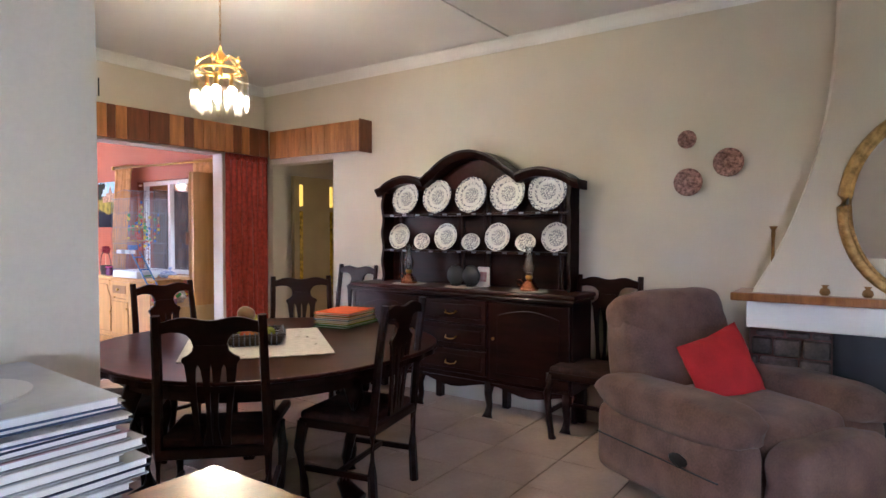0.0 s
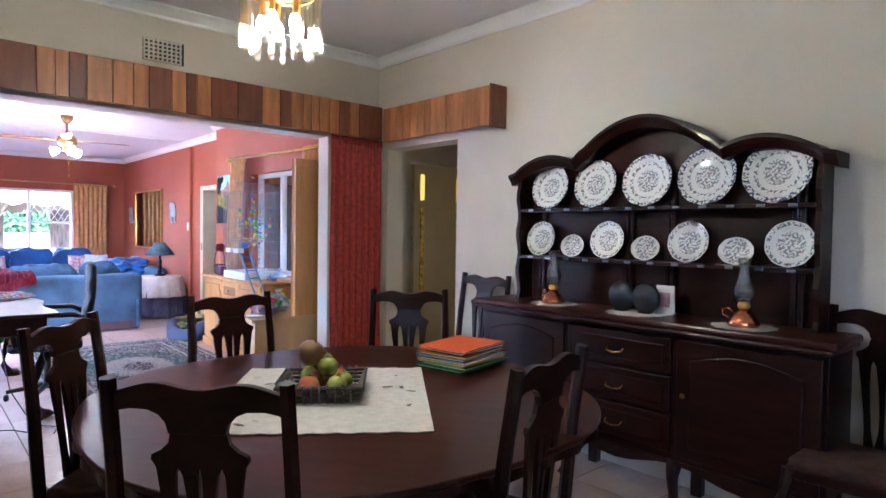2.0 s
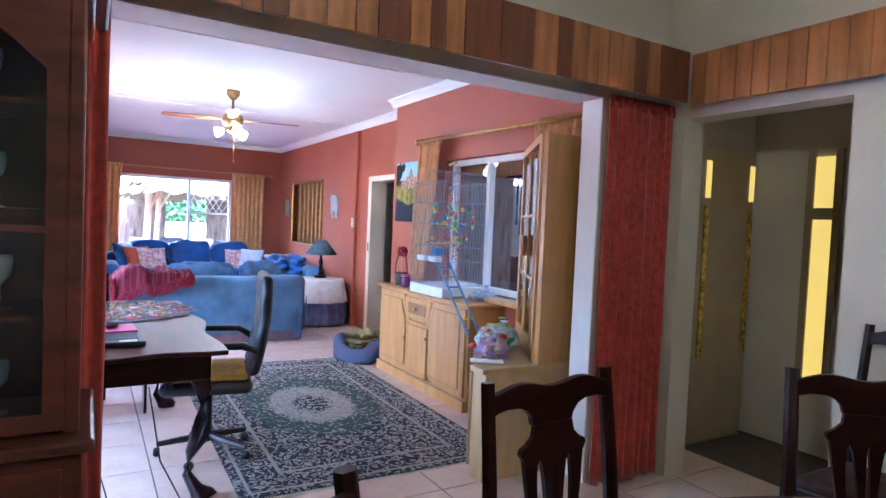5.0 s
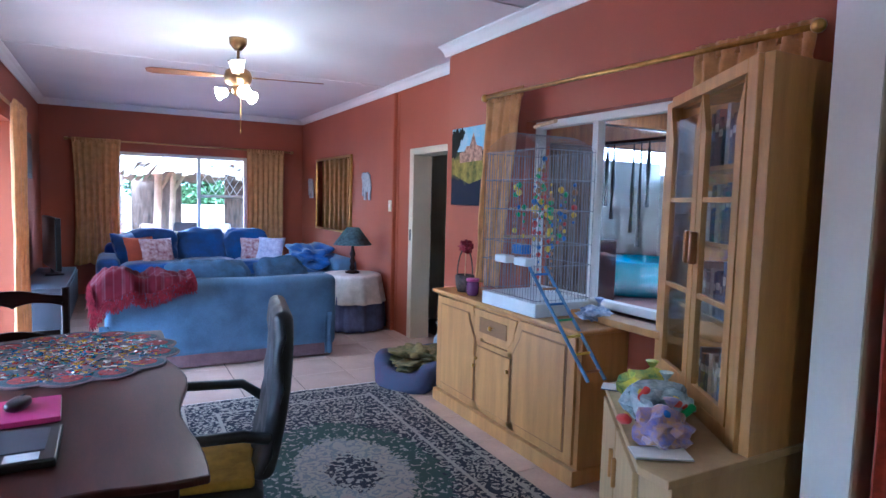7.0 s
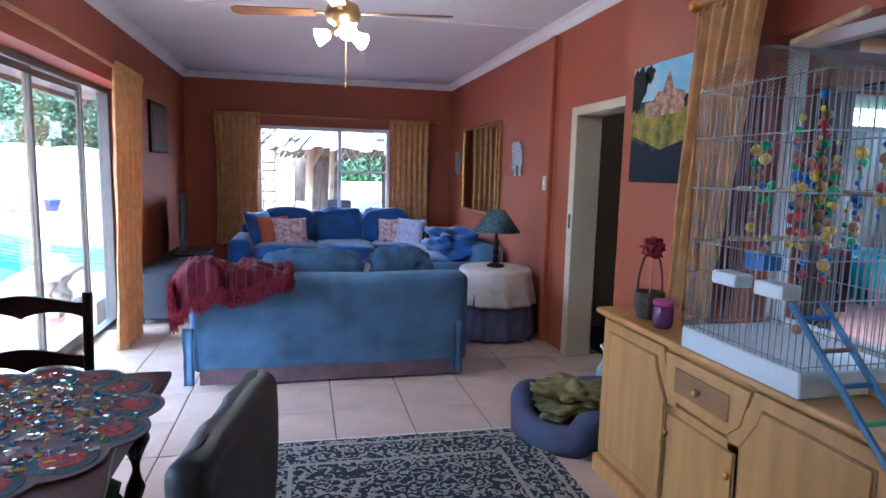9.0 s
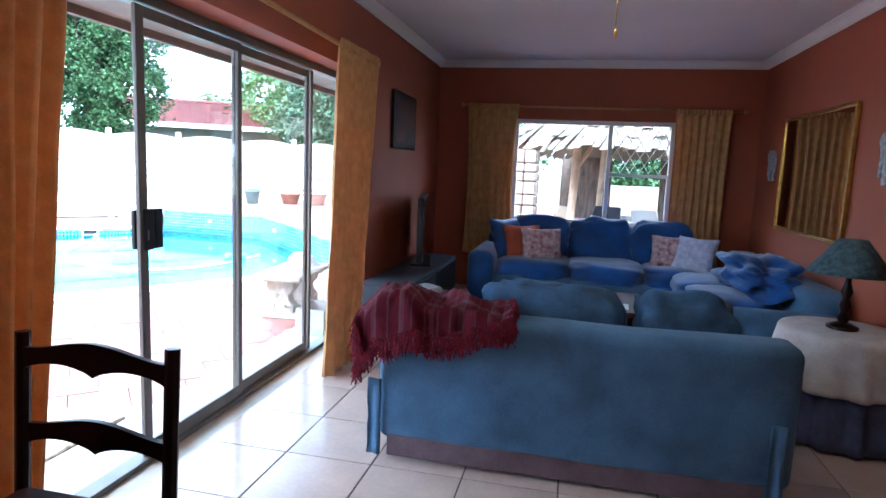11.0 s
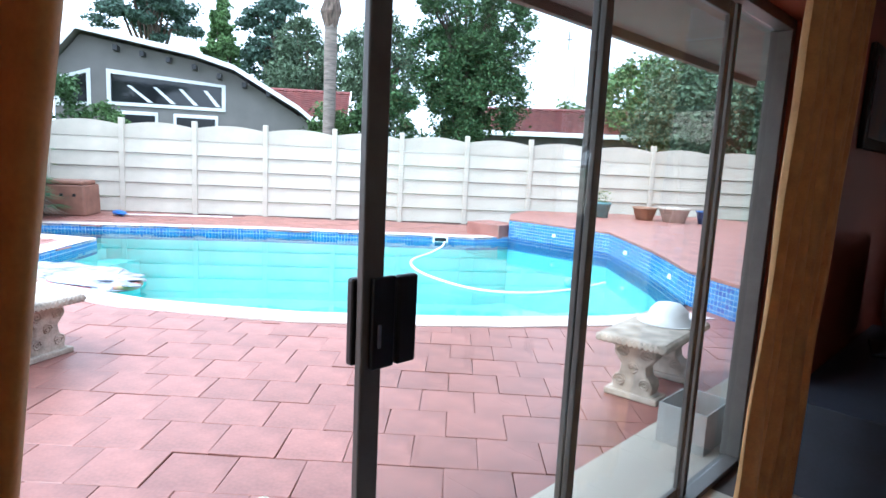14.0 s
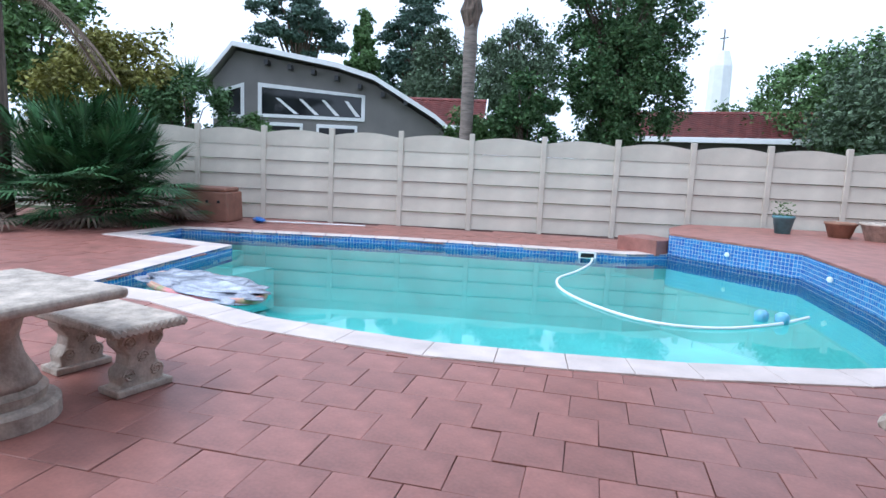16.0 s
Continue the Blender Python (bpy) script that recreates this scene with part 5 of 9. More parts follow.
_rp2.color_ramp.elements[0].position, _rp2.color_ramp.elements[0].color = 0.0, (0.006, 0.008, 0.02, 1)
_rp2.color_ramp.elements[1].position, _rp2.color_ramp.elements[1].color = 0.60, (0.25, 0.48, 0.62, 1)
for p_, c_ in ((0.2, (0.01, 0.012, 0.03, 1)), (0.27, (0.16, 0.15, 0.02, 1)), (0.36, (0.28, 0.22, 0.04, 1)), (0.42, (0.05, 0.06, 0.02, 1)), (0.48, (0.03, 0.035, 0.03, 1))):
    k_ = _rp2.color_ramp.elements.new(p_)
    k_.color = c_
_t.links.new(_rp2.outputs[0], _t.nodes["Principled BSDF"].inputs["Base Color"])
pc = thing("canvas_print", pose(4.062, 7.50, 1.49), "dark landscape canvas print with a lit building", "picture")
part("canvas", bx(0, 0, 0, 0.028, 0.54, 0.62, 0.003), PIC, pc)
SKYP = material("painted_blue_sky", (0.10, 0.32, 0.48), 0.9, vary=0.35, scale=7, bump=0.0, dark=(0.45, 0.55, 0.62))
TREEP = material("painted_dark_tree", (0.012, 0.016, 0.010), 0.9, vary=0.4, scale=20, bump=0.0)
HOUSEP = material("painted_lit_house", (0.42, 0.24, 0.16), 0.9, vary=0.5, scale=24, bump=0.0, dark=(0.08, 0.05, 0.04))
LAWNP = material("painted_yellow_lawn", (0.25, 0.20, 0.03), 0.9, vary=0.5, scale=14, bump=0.0, dark=(0.05, 0.06, 0.01))
part("painted_sky", prism([(0.004, 0.43), (0.536, 0.43), (0.536, 0.616), (0.004, 0.616)], -0.0012, -0.0004, axis="x"), SKYP, pc)
part("painted_lawn", prism([(0.004, 0.22), (0.25, 0.17), (0.536, 0.26), (0.536, 0.37), (0.004, 0.36)], -0.0014, -0.0004, axis="x"), LAWNP, pc)
part("painted_house", prism([(0.06, 0.35), (0.40, 0.34), (0.41, 0.42), (0.33, 0.43), (0.30, 0.47), (0.25, 0.47), (0.20, 0.57), (0.15, 0.47), (0.06, 0.45)], -0.002, -0.0012, axis="x"), HOUSEP, pc)
for cy_, cz_, r_ in ((0.47, 0.53, 0.085), (0.50, 0.43, 0.05), (0.03, 0.40, 0.035), (0.38, 0.57, 0.045)):
    part("painted_tree", prism([(min(0.538, max(0.002, cy_ + r_ * (1 + 0.18 * math.sin(5 * a)) * math.cos(a))), min(0.618, cz_ + r_ * (1 + 0.2 * math.cos(7 * a)) * math.sin(a))) for a in (2 * math.pi * i / 36 for i in range(36))], -0.0026, -0.002, axis="x"), TREEP, pc)
mr_ = thing("wall_mirror", pose(4.395, 11.44, 1.03), "rectangular wall mirror in a thin brass frame", "mirror")
for a in ((0, 0, 1.60, 0.03), (0, 1.05, 1.60, 1.08)):
    part("frame", bx(0, a[0], a[1], 0.033, a[2], a[3], 0.006), BRASS, mr_)
for a in (0, 1.57):
    part("frame", bx(0, a, 0.03, 0.033, a + 0.03, 1.05, 0.006), BRASS, mr_)
part("glass", bx(0.012, 0.03, 0.03, 0.02, 1.57, 1.05), MIRROR, mr_)
ELE = material("grey_pewter_relief", (0.38, 0.40, 0.44), 0.5, vary=0.3, scale=30, bump=0.3)
for y, sc in ((10.72, 1.0), (13.22, 0.9)):
    e = thing("elephant_plaque", pose(4.405, y, 1.50, 0, 0, 0) @ Matrix.Diagonal((1, sc, sc, 1)), "grey elephant silhouette plaque hung on the wall", "plaque", "elephant plaques")
    ol = [(0.03, 0), (0.09, 0), (0.09, 0.10), (0.17, 0.11), (0.17, 0.0), (0.235, 0), (0.24, 0.16), (0.27, 0.05), (0.30, 0.06), (0.29, 0.22), (0.33, 0.30), (0.28, 0.36), (0.20, 0.345), (0.12, 0.355), (0.05, 0.31), (0.02, 0.22), (0.0, 0.15), (0.02, 0.12)]
    part("plate", prism(ol, 0.0, 0.018, 0.004, axis="x"), ELE, e)
sw = thing("light_switch", pose(4.365, 9.985, 1.38), "cream double light switch on the conduit", "switch")
part("plate", bx(0, 0, 0, 0.014, 0.075, 0.13, 0.004), CREAM_STEEL, sw)
part("rocker", bx(-0.006, 0.022, 0.045, 0.0, 0.052, 0.085, 0.002), WHITE, sw)
pt = thing("framed_painting", pose(0.662, 11.93, 1.66), "small dark framed painting", "picture")
part("frame", bx(0, 0, 0, 0.03, 0.80, 0.55, 0.006), MAHOG, pt)
part("canvas", bx(0.03, 0.06, 0.06, 0.034, 0.74, 0.49), material("sunset_canvas", (0.10, 0.03, 0.015), 0.6, vary=0.6, scale=5, bump=0, dark=(0.02, 0.02, 0.04)), pt)

# ceiling fan with lamps
fn = thing("ceiling_fan", pose(2.51, 8.95, -0.05), "brass and wood ceiling fan with glass tulip lamps", "ceiling fan")
ABR = material("antique_brass", (0.28, 0.16, 0.06), 0.35, metal=0.9, vary=0.2, scale=12, bump=0.03)
part("canopy", lathe([(0.03, 2.77), (0.07, 2.82), (0.075, 2.868)], 20), ABR, fn, smooth=True)
part("downrod", tube([(0, 0, 2.62), (0, 0, 2.79)], 0.013, 8), ABR, fn)
part("motor", lathe([(0.05, 2.47), (0.10, 2.50), (0.115, 2.55), (0.10, 2.60), (0.05, 2.63), (0.02, 2.635)], 24), ABR, fn, smooth=True)
FANW = material("fan_blade_wood", (0.24, 0.10, 0.035), 0.4, vary=0.2, scale=6, stretch=(1, 6, 1), bump=0.04)
for k in range(4):
    a = -11 + 90 * k
    bl = part("blade", move(prism([(0.18, -0.045), (0.66, -0.062), (0.70, -0.03), (0.70, 0.03), (0.66, 0.062), (0.18, 0.045)], -0.004, 0.004, 0.002), pose(0, 0, 2.555, 0, 0, a) @ pose(0, 0, 0, 10, 0, 0)), FANW, fn)
    part("bracket", move(bx(0.09, -0.015, -0.006, 0.22, 0.015, 0.004, 0.003), pose(0, 0, 2.555, 0, 0, a)), ABR, bl)
part("lamp_hub", lathe([(0.03, 2.40), (0.05, 2.42), (0.055, 2.46), (0.03, 2.475)], 16), ABR, fn, smooth=True)
TULIP = glow("lit_tulip_glass", (1.0, 0.86, 0.62), 5.0)
for k in range(3):
    a = 2 * math.pi * (k / 3 + 0.1)
    m = pose(0.05 * math.cos(a), 0.05 * math.sin(a), 2.42, 0, 0, math.degrees(a)) @ pose(0, 0, 0.025, 0, 106, 0)
    part("lamp_arm", move(tube([(0, 0, 0), (0, 0, 0.05)], 0.009, 8), m), ABR, fn)
    part("shade", move(lathe([(0.018, 0.04), (0.035, 0.06), (0.042, 0.09), (0.055, 0.125), (0.05, 0.122), (0.001, 0.10)], 14), m), TULIP, fn, "lit frosted tulip glass shade", smooth=True)
part("pull_chain", tube([(0.02, 0, 2.4), (0.02, 0, 2.12)], 0.0025, 5), BRASS, fn)
part("pull_knob", blob(0.008, 0.008, 0.02, (0.02, 0, 2.11), sub=1), BRASS, fn)
lamp("fan_lamp_light", "POINT", pose(2.51, 8.95, 2.22), 0.21, (1, 0.86, 0.66), radius=0.08)

# ---- sofas ----
so = thing("sofa", pose(0, 0, 0), "pale blue slipcovered sofa seen from its back", "sofa", "blue sofas")
bm = bx(1.50, 9.16, 0.10, 3.46, 9.40, 0.78, 0.06, seg=4)
bmesh.ops.subdivide_edges(bm, edges=[e for e in bm.edges if e.calc_length() > 0.5], cuts=10, use_grid_fill=True)
for v in bm.verts:
    k = noise.noise(Vector((v.co.x * 2.5, v.co.z * 3, 1.3)))
    v.co.y += 0.018 * k
    if v.co.z > 0.5:
        v.co.z += 0.03 * noise.noise(Vector((v.co.x * 1.3, 0, 4))) - 0.05 * max(0, abs(v.co.x - 2.48) / 0.98 - 0.7)
part("backrest", bm, BLUE_SOFA, so, smooth=True)
part("base", bx(1.52, 9.40, 0.10, 3.44, 10.05, 0.42, 0.04), BLUE_SOFA, so)
SK = material("mauve_lining", (0.16, 0.10, 0.11), 0.85, vary=0.15, scale=9, bump=0.1)
part("valance", bx(1.56, 9.17, 0.02, 3.40, 9.20, 0.13, 0.004), SK, so, "mauve lining under the loose cover")
for x in (1.50, 3.24):
    bm = bx(x, 9.30, 0.10, x + 0.22, 10.08, 0.62, 0.07, seg=4)
    part("arm", bm, BLUE_SOFA, so, smooth=True)
for x0_, sd in ((1.46, 31), (3.34, 32)):
    d = part("cover_corner", move(drape(0.07, 0.40, 1, 0.014, seed=sd, nz=8), pose(x0_, 9.15, 0.03)), BLUE_SOFA, so, smooth=True)
for x in (1.55, 3.38):
    for y in (9.25, 10.0):
        part("foot", bx(x, y, 0, x + 0.05, y + 0.05, 0.10, 0.006), MAHOG, so)
for x0_, x1_ in ((1.74, 2.48), (2.49, 3.23)):
    part("seat_cushion", bx(x0_, 9.40, 0.42, x1_, 10.06, 0.56, 0.05, seg=4), BLUE_CUSH, so, smooth=True)
for k, (cx, w) in enumerate(((2.35, 0.36), (3.0, 0.24))):
    part("back_cushion", move(blob(w, 0.15, 0.24, (0, 0, 0), sub=4, lump=0.25, scale=2.2, seed=k + 2, power=0.6), pose(cx, 9.52, 0.68, -16, 0, 0)), DENIM, so, "slumped denim blue back cushion", smooth=True)

s2 = thing("corner_sofa", pose(0, 0, 0), "royal blue corner sofa with loose cushions", "sofa", "blue sofas")
part("base", bx(1.45, 12.55, 0.08, 3.9, 13.45, 0.42, 0.05, seg=3), BLUE_SOFA, s2)
part("base", bx(3.40, 11.0, 0.08, 4.25, 12.55, 0.42, 0.05, seg=3), BLUE_SOFA, s2)
part("backrest", bx(1.45, 13.30, 0.40, 3.95, 13.58, 0.80, 0.09, seg=4), BLUE_CUSH, s2, smooth=True)
part("backrest", bx(4.05, 11.0, 0.40, 4.36, 13.4, 0.74, 0.08, seg=4), BLUE_SOFA, s2, smooth=True)
part("arm", bx(1.36, 12.45, 0.08, 1.64, 13.55, 0.66, 0.09, seg=4), BLUE_CUSH, s2, smooth=True)
part("arm", bx(3.40, 10.9, 0.08, 4.30, 11.1, 0.58, 0.07, seg=4), BLUE_SOFA, s2, smooth=True)
for x0_, x1_ in ((1.66, 2.40), (2.41, 3.15), (3.16, 3.90)):
    part("seat_cushion", move(blob(0.39, 0.42, 0.12, sub=4, lump=0.12, scale=2, seed=x0_, power=0.55), pose((x0_ + x1_) / 2, 12.92, 0.48)), BLUE_CUSH, s2, smooth=True)
for k, cx in enumerate((2.05, 2.72, 3.35)):
    part("back_cushion", move(blob(0.34, 0.13, 0.27, sub=4, lump=0.15, scale=2.2, seed=k + 9, power=0.55), pose(cx, 13.22, 0.74, -12, 0, 4 * k - 4)), BLUE_CUSH, s2, "plump blue velvet back cushion", smooth=True)
for k, cy in enumerate((11.6, 12.3)):
    part("seat_cushion", move(blob(0.34, 0.38, 0.12, sub=4, lump=0.12, scale=2, seed=20 + k, power=0.55), pose(3.72, cy, 0.48)), BLUE_CUSH, s2, smooth=True)


def pillow(x, y, z, w, h, tilt, turn, mat_, label, seed=1):
    e = thing("scatter_cushion", pose(x, y, z, tilt, 0, turn), label, "cushion")
    bm = bmesh.new()
    bmesh.ops.create_grid(bm, x_segments=12, y_segments=12, size=1)
    top = [v.co.copy() for v in bm.verts]
    for v in bm.verts:
        u, t_ = v.co.x, v.co.y
        p_ = (1 - u ** 4) * (1 - t_ ** 4)
        v.co = Vector((u * w / 2 * (1 - 0.08 * (1 - abs(t_)) * abs(u)), 0.075 * p_ ** 0.6 + 0.01 * noise.noise(Vector((u * 2, t_ * 2, seed))), t_ * h / 2 * (1 - 0.08 * (1 - abs(u)) * abs(t_))))
    o = bm.copy()
    for v in o.verts:
        v.co.y *= -1
    join(bm, o)
    bmesh.ops.remove_doubles(bm, verts=bm.verts, dist=0.002)
    part("cover", bm, mat_, e, smooth=True)
    return e


FLOR = material("floral_print", (0.55, 0.45, 0.45), 0.85, vary=0.2, scale=14, fine=30, bump=0.1, dark=(0.20, 0.04, 0.06))
ORNG = material("rust_cotton", (0.40, 0.08, 0.03), 0.85, vary=0.1, scale=10, bump=0.1)
PALE = material("pale_lilac_cotton", (0.45, 0.45, 0.55), 0.85, vary=0.2, scale=16, bump=0.1, dark=(0.28, 0.3, 0.45))
pillow(1.72, 13.0, 0.74, 0.48, 0.48, -20, 55, BLUE_CUSH, "navy blue scatter cushion leaning on the arm", 1)
pillow(1.90, 12.95, 0.71, 0.44, 0.42, -22, 30, ORNG, "rust red scatter cushion", 2)
pillow(2.10, 12.85, 0.70, 0.44, 0.42, -25, 16, FLOR, "floral printed scatter cushion", 3)
pillow(3.42, 12.90, 0.71, 0.40, 0.38, -22, -8, FLOR, "floral printed scatter cushion", 4)
pillow(3.62, 12.75, 0.71, 0.42, 0.42, -25, -35, PALE, "pale lilac patterned scatter cushion", 5)
e = thing("folded_blanket", pose(3.95, 11.8, 0.60), "rumpled royal blue blanket on the sofa", "blanket")
part("cloth", blob(0.26, 0.55, 0.15, (0, 0, 0.12), sub=4, lump=0.6, scale=2.4, seed=14, power=0.8), BLUE_CUSH, e, smooth=True)

# tartan throw over the sofa corner
TART = material("burgundy_tartan_wool", (0.22, 0.012, 0.03), 0.95, vary=0.2, scale=20, fine=150, bump=0.3, sheen=0.05)
_t = TART.node_tree
_b = _t.nodes["Principled BSDF"]
_co = _t.nodes.new("ShaderNodeTexCoord")
_prev = None
for ax, sc in (("X", 2.2), ("Y", 2.0), ("X", 5.1), ("Y", 4.7)):
    w = _t.nodes.new("ShaderNodeTexWave")
    w.bands_direction, w.inputs["Scale"].default_value, w.inputs["Distortion"].default_value = ax, sc, 0.2
    _t.links.new(_co.outputs["Object"], w.inputs["Vector"])
    r = _t.nodes.new("ShaderNodeValToRGB")
    r.color_ramp.elements[0].position, r.color_ramp.elements[1].position = 0.90, 0.97
    _t.links.new(w.outputs[0], r.inputs[0])
    if _prev:
        a_ = _t.nodes.new("ShaderNodeMath")
        a_.operation = "ADD"
        _t.links.new(_prev, a_.inputs[0])
        _t.links.new(r.outputs[0], a_.inputs[1])
        _prev = a_.outputs[0]
    else:
        _prev = r.outputs[0]
_r3 = _t.nodes.new("ShaderNodeValToRGB")
_r3.color_ramp.elements[0].color, _r3.color_ramp.elements[1].color = (0.15, 0.006, 0.022, 1), (0.34, 0.26, 0.31, 1)
_dv = _t.nodes.new("ShaderNodeMath")
_dv.operation = "MULTIPLY"
_dv.inputs[1].default_value = 0.14
_t.links.new(_prev, _dv.inputs[0])
_t.links.new(_dv.outputs[0], _r3.inputs[0])
_t.links.new(_r3.outputs[0], _b.inputs["Base Color"])
th = thing("tartan_throw", pose(0, 0, 0), "burgundy tartan wool throw with a fringe over the sofa corner", "throw")


def throw_z(x, y):
    """Height of the cloth over the sofa back and arm."""
    n_ = 0.030 * noise.noise(Vector((x * 4, y * 4, 2))) + 0.018 * noise.noise(Vector((x * 11, y * 11, 5)))
    return 0.815 + n_


bm = bmesh.new()
nx_, ny_ = 44, 44
grid = []
for i in range(nx_ + 1):
    row = []
    for j in range(ny_ + 1):
        u, v = i / nx_, j / ny_
        # u runs along the back, v from the rear face over the top into the seat
        x = 1.42 + 0.76 * u * (1 - 0.12 * v)
        rear = 0.20 * max(0.0, 1 - u * 1.15) + 0.03
        s_ = v * (rear + 0.70) - rear
        lift = 0.05 * math.exp(-((u - 0.24) / 0.2) ** 2)
        if s_ < 0:
            y, z = 9.135 - 0.02 * abs(noise.noise(Vector((u * 7, v * 3, 1)))), 0.80 + s_ + lift * (1 + s_ * 2)
        elif s_ < 0.28:
            y, z = 9.14 + s_, 0.81 + lift + 0.02 * math.sin(s_ / 0.28 * math.pi)
        else:
            y, z = 9.42 + (s_ - 0.28) * 0.7, 0.81 + lift - (s_ - 0.28) * 0.22
        p = Vector((x, y, z))
        ridge = abs(noise.noise(Vector((p.x * 9 + p.y * 5, p.y * 3, p.z * 2)))) + 0.5 * abs(noise.noise(p * 17))
        p += Vector((0.02 * noise.noise(p * 6), -0.02 - 0.05 * ridge * (s_ < 0.05), 0.035 * noise.noise(p * 6 + Vector((0, 9, 0))) + 0.075 * ridge - 0.01))
        if x < 1.5:
            p.z -= (1.5 - x) * 0.9
        row.append(bm.verts.new(p))
    grid.append(row)
for i in range(nx_):
    for j in range(ny_):
        bm.faces.new((grid[i][j], grid[i + 1][j], grid[i + 1][j + 1], grid[i][j + 1]))
edge_pts = [grid[i][0].co.copy() for i in range(0, nx_ + 1)] + [grid[0][j].co.copy() for j in range(0, ny_ + 1, 1)] + [grid[nx_][j].co.copy() for j in range(0, ny_ + 1, 1)]
bmesh.ops.solidify(bm, geom=bm.faces[:], thickness=0.012)
part("cloth", bm, TART, th, smooth=True)
fr_ = bmesh.new()
rf = random.Random(8)
FRING = material("burgundy_fringe", (0.20, 0.008, 0.025), 0.95, vary=0.25, scale=30, bump=0.1)
for p in edge_pts:
    for k in range(9):
        q = p + Vector((rf.uniform(-0.012, 0.012), rf.uniform(-0.012, 0.004), 0))
        tube([q, q + Vector((rf.uniform(-0.02, 0.02), rf.uniform(-0.025, 0.0), -0.045)), q + Vector((rf.uniform(-0.03, 0.03), rf.uniform(-0.03, 0.0), -rf.uniform(0.07, 0.12)))], 0.0032, 4, bm=fr_)
part("fringe", fr_, FRING, th, "twisted burgundy fringe")

# pale rolled cushion on the sofa arm, half under the throw
bol = thing("bolster_cushion", pose(1.60, 9.66, 0.62), "pale grey rolled bolster on the sofa arm", "cushion")
PALEG = material("pale_grey_fleece", (0.30, 0.31, 0.33), 0.95, vary=0.15, scale=9, fine=120, bump=0.3)
part("roll", move(blob(0.09, 0.18, 0.095, sub=4, lump=0.12, scale=2.4, seed=6, power=0.7), pose(0, 0, 0.10, 4, 0, -12)), PALEG, bol, smooth=True)

# round table with two cloths and a lamp
rtb = thing("round_side_table", pose(4.02, 10.28, 0), "round side table under white and blue cloths", "table")
part("top", lathe([(0.30, 0.60), (0.31, 0.62), (0.30, 0.635)], 32), OAK, rtb)
part("pedestal", tube([(0, 0, 0), (0, 0, 0.60)], 0.04, 10), OAK, rtb)


def round_cloth(r, z0, z1, folds, amp, seed, name, mat_, label):
    e = thing(name, pose(4.02, 10.28, 0), label, "tablecloth")
    prof = [(0.001, z1), (r * 0.8, z1), (r, z1 - 0.004)] + [(r + 0.012 + 0.05 * k / 10, z1 - 0.02 - (z1 - 0.02 - z0) * k / 10) for k in range(11)]
    bm = lathe(prof, 96, wobble=lambda a, z: 1 + (amp * min(1, max(0, (z1 - z) / 0.3))) * (math.sin(folds * a) + 0.5 * math.sin(folds * 1.7 * a + seed)))
    part("cloth", bm, mat_, e, smooth=True)
    return e


round_cloth(0.315, 0.02, 0.640, 15, 0.06, 1, "long_cloth", material("blue_grey_cotton", (0.11, 0.12, 0.24), 0.9, vary=0.15, scale=12, bump=0.1), "long blue-grey cloth reaching the floor")
round_cloth(0.325, 0.33, 0.648, 11, 0.05, 2, "white_overcloth", material("white_cotton", (0.64, 0.59, 0.57), 0.9, vary=0.1, scale=12, bump=0.1), "white over-cloth on the round table")
tl = thing("table_lamp", pose(4.02, 10.28, 0.652), "dark twisted table lamp with a blue-grey shade", "lamp")
part("base", lathe([(0.085, 0), (0.085, 0.015), (0.05, 0.03), (0.02, 0.04)], 20), MAHOG, tl, smooth=True)
part("stem", lathe([(0.022, 0.03), (0.034, 0.06), (0.02, 0.10), (0.034, 0.14), (0.02, 0.18), (0.034, 0.22), (0.018, 0.27), (0.01, 0.36)], 14), MAHOG, tl, smooth=True)
part("shade", lathe([(0.22, 0.33), (0.224, 0.33), (0.075, 0.53), (0.07, 0.53)], 28), material("blue_grey_shade", (0.07, 0.11, 0.13), 0.8, vary=0.25, scale=30, bump=0.1), tl, "conical blue-grey fabric shade", smooth=True)

# coffee table in front of the corner sofa
ctb = thing("coffee_table", pose(2.62, 11.55, 0), "low tiled coffee table with papers", "table")
part("top", bx(-0.42, -0.42, 0.40, 0.42, 0.42, 0.44, 0.01), MAHOG_TOP, ctb)
for a in (-0.36, 0.36):
    for b in (-0.36, 0.36):
        part("leg", bx(a - 0.03, b - 0.03, 0, a + 0.03, b + 0.03, 0.40, 0.006), MAHOG, ctb)
for x, y, a in ((2.55, 11.85, 8), (2.75, 11.35, -4), (2.45, 11.6, 3)):
    e = thing("paper_sheet", pose(x, y, 0.4405, 0, 0, a), "sheet of printed paper on the coffee table", "paper")
    part("sheet", bx(-0.15, -0.105, 0, 0.15, 0.105, 0.003), WHITE, e)
    for k in range(5):
        part("print_line", bx(-0.12, -0.08 + 0.03 * k, 0.003, 0.08, -0.074 + 0.03 * k, 0.0034), BOOKS[1], e)

# television and low unit
tv = thing("tv_unit", pose(0, 0, 0), "low dark grey television unit", "cabinet")
DGREY = material("dark_grey_board", (0.045, 0.05, 0.065), 0.5, vary=0.1, scale=5, bump=0.02)
part("carcass", bx(0.69, 11.02, 0.06, 1.12, 13.1, 0.50, 0.006), DGREY, tv)
part("door", bx(1.12, 11.06, 0.09, 1.135, 12.05, 0.47, 0.004), DGREY, tv)
part("door", bx(1.12, 12.07, 0.09, 1.135, 13.06, 0.47, 0.004), DGREY, tv)
for y in (11.06, 13.02):
    for x in (0.72, 1.06):
        part("foot", bx(x, y, 0, x + 0.04, y + 0.04, 0.06, 0.004), STEEL, tv)
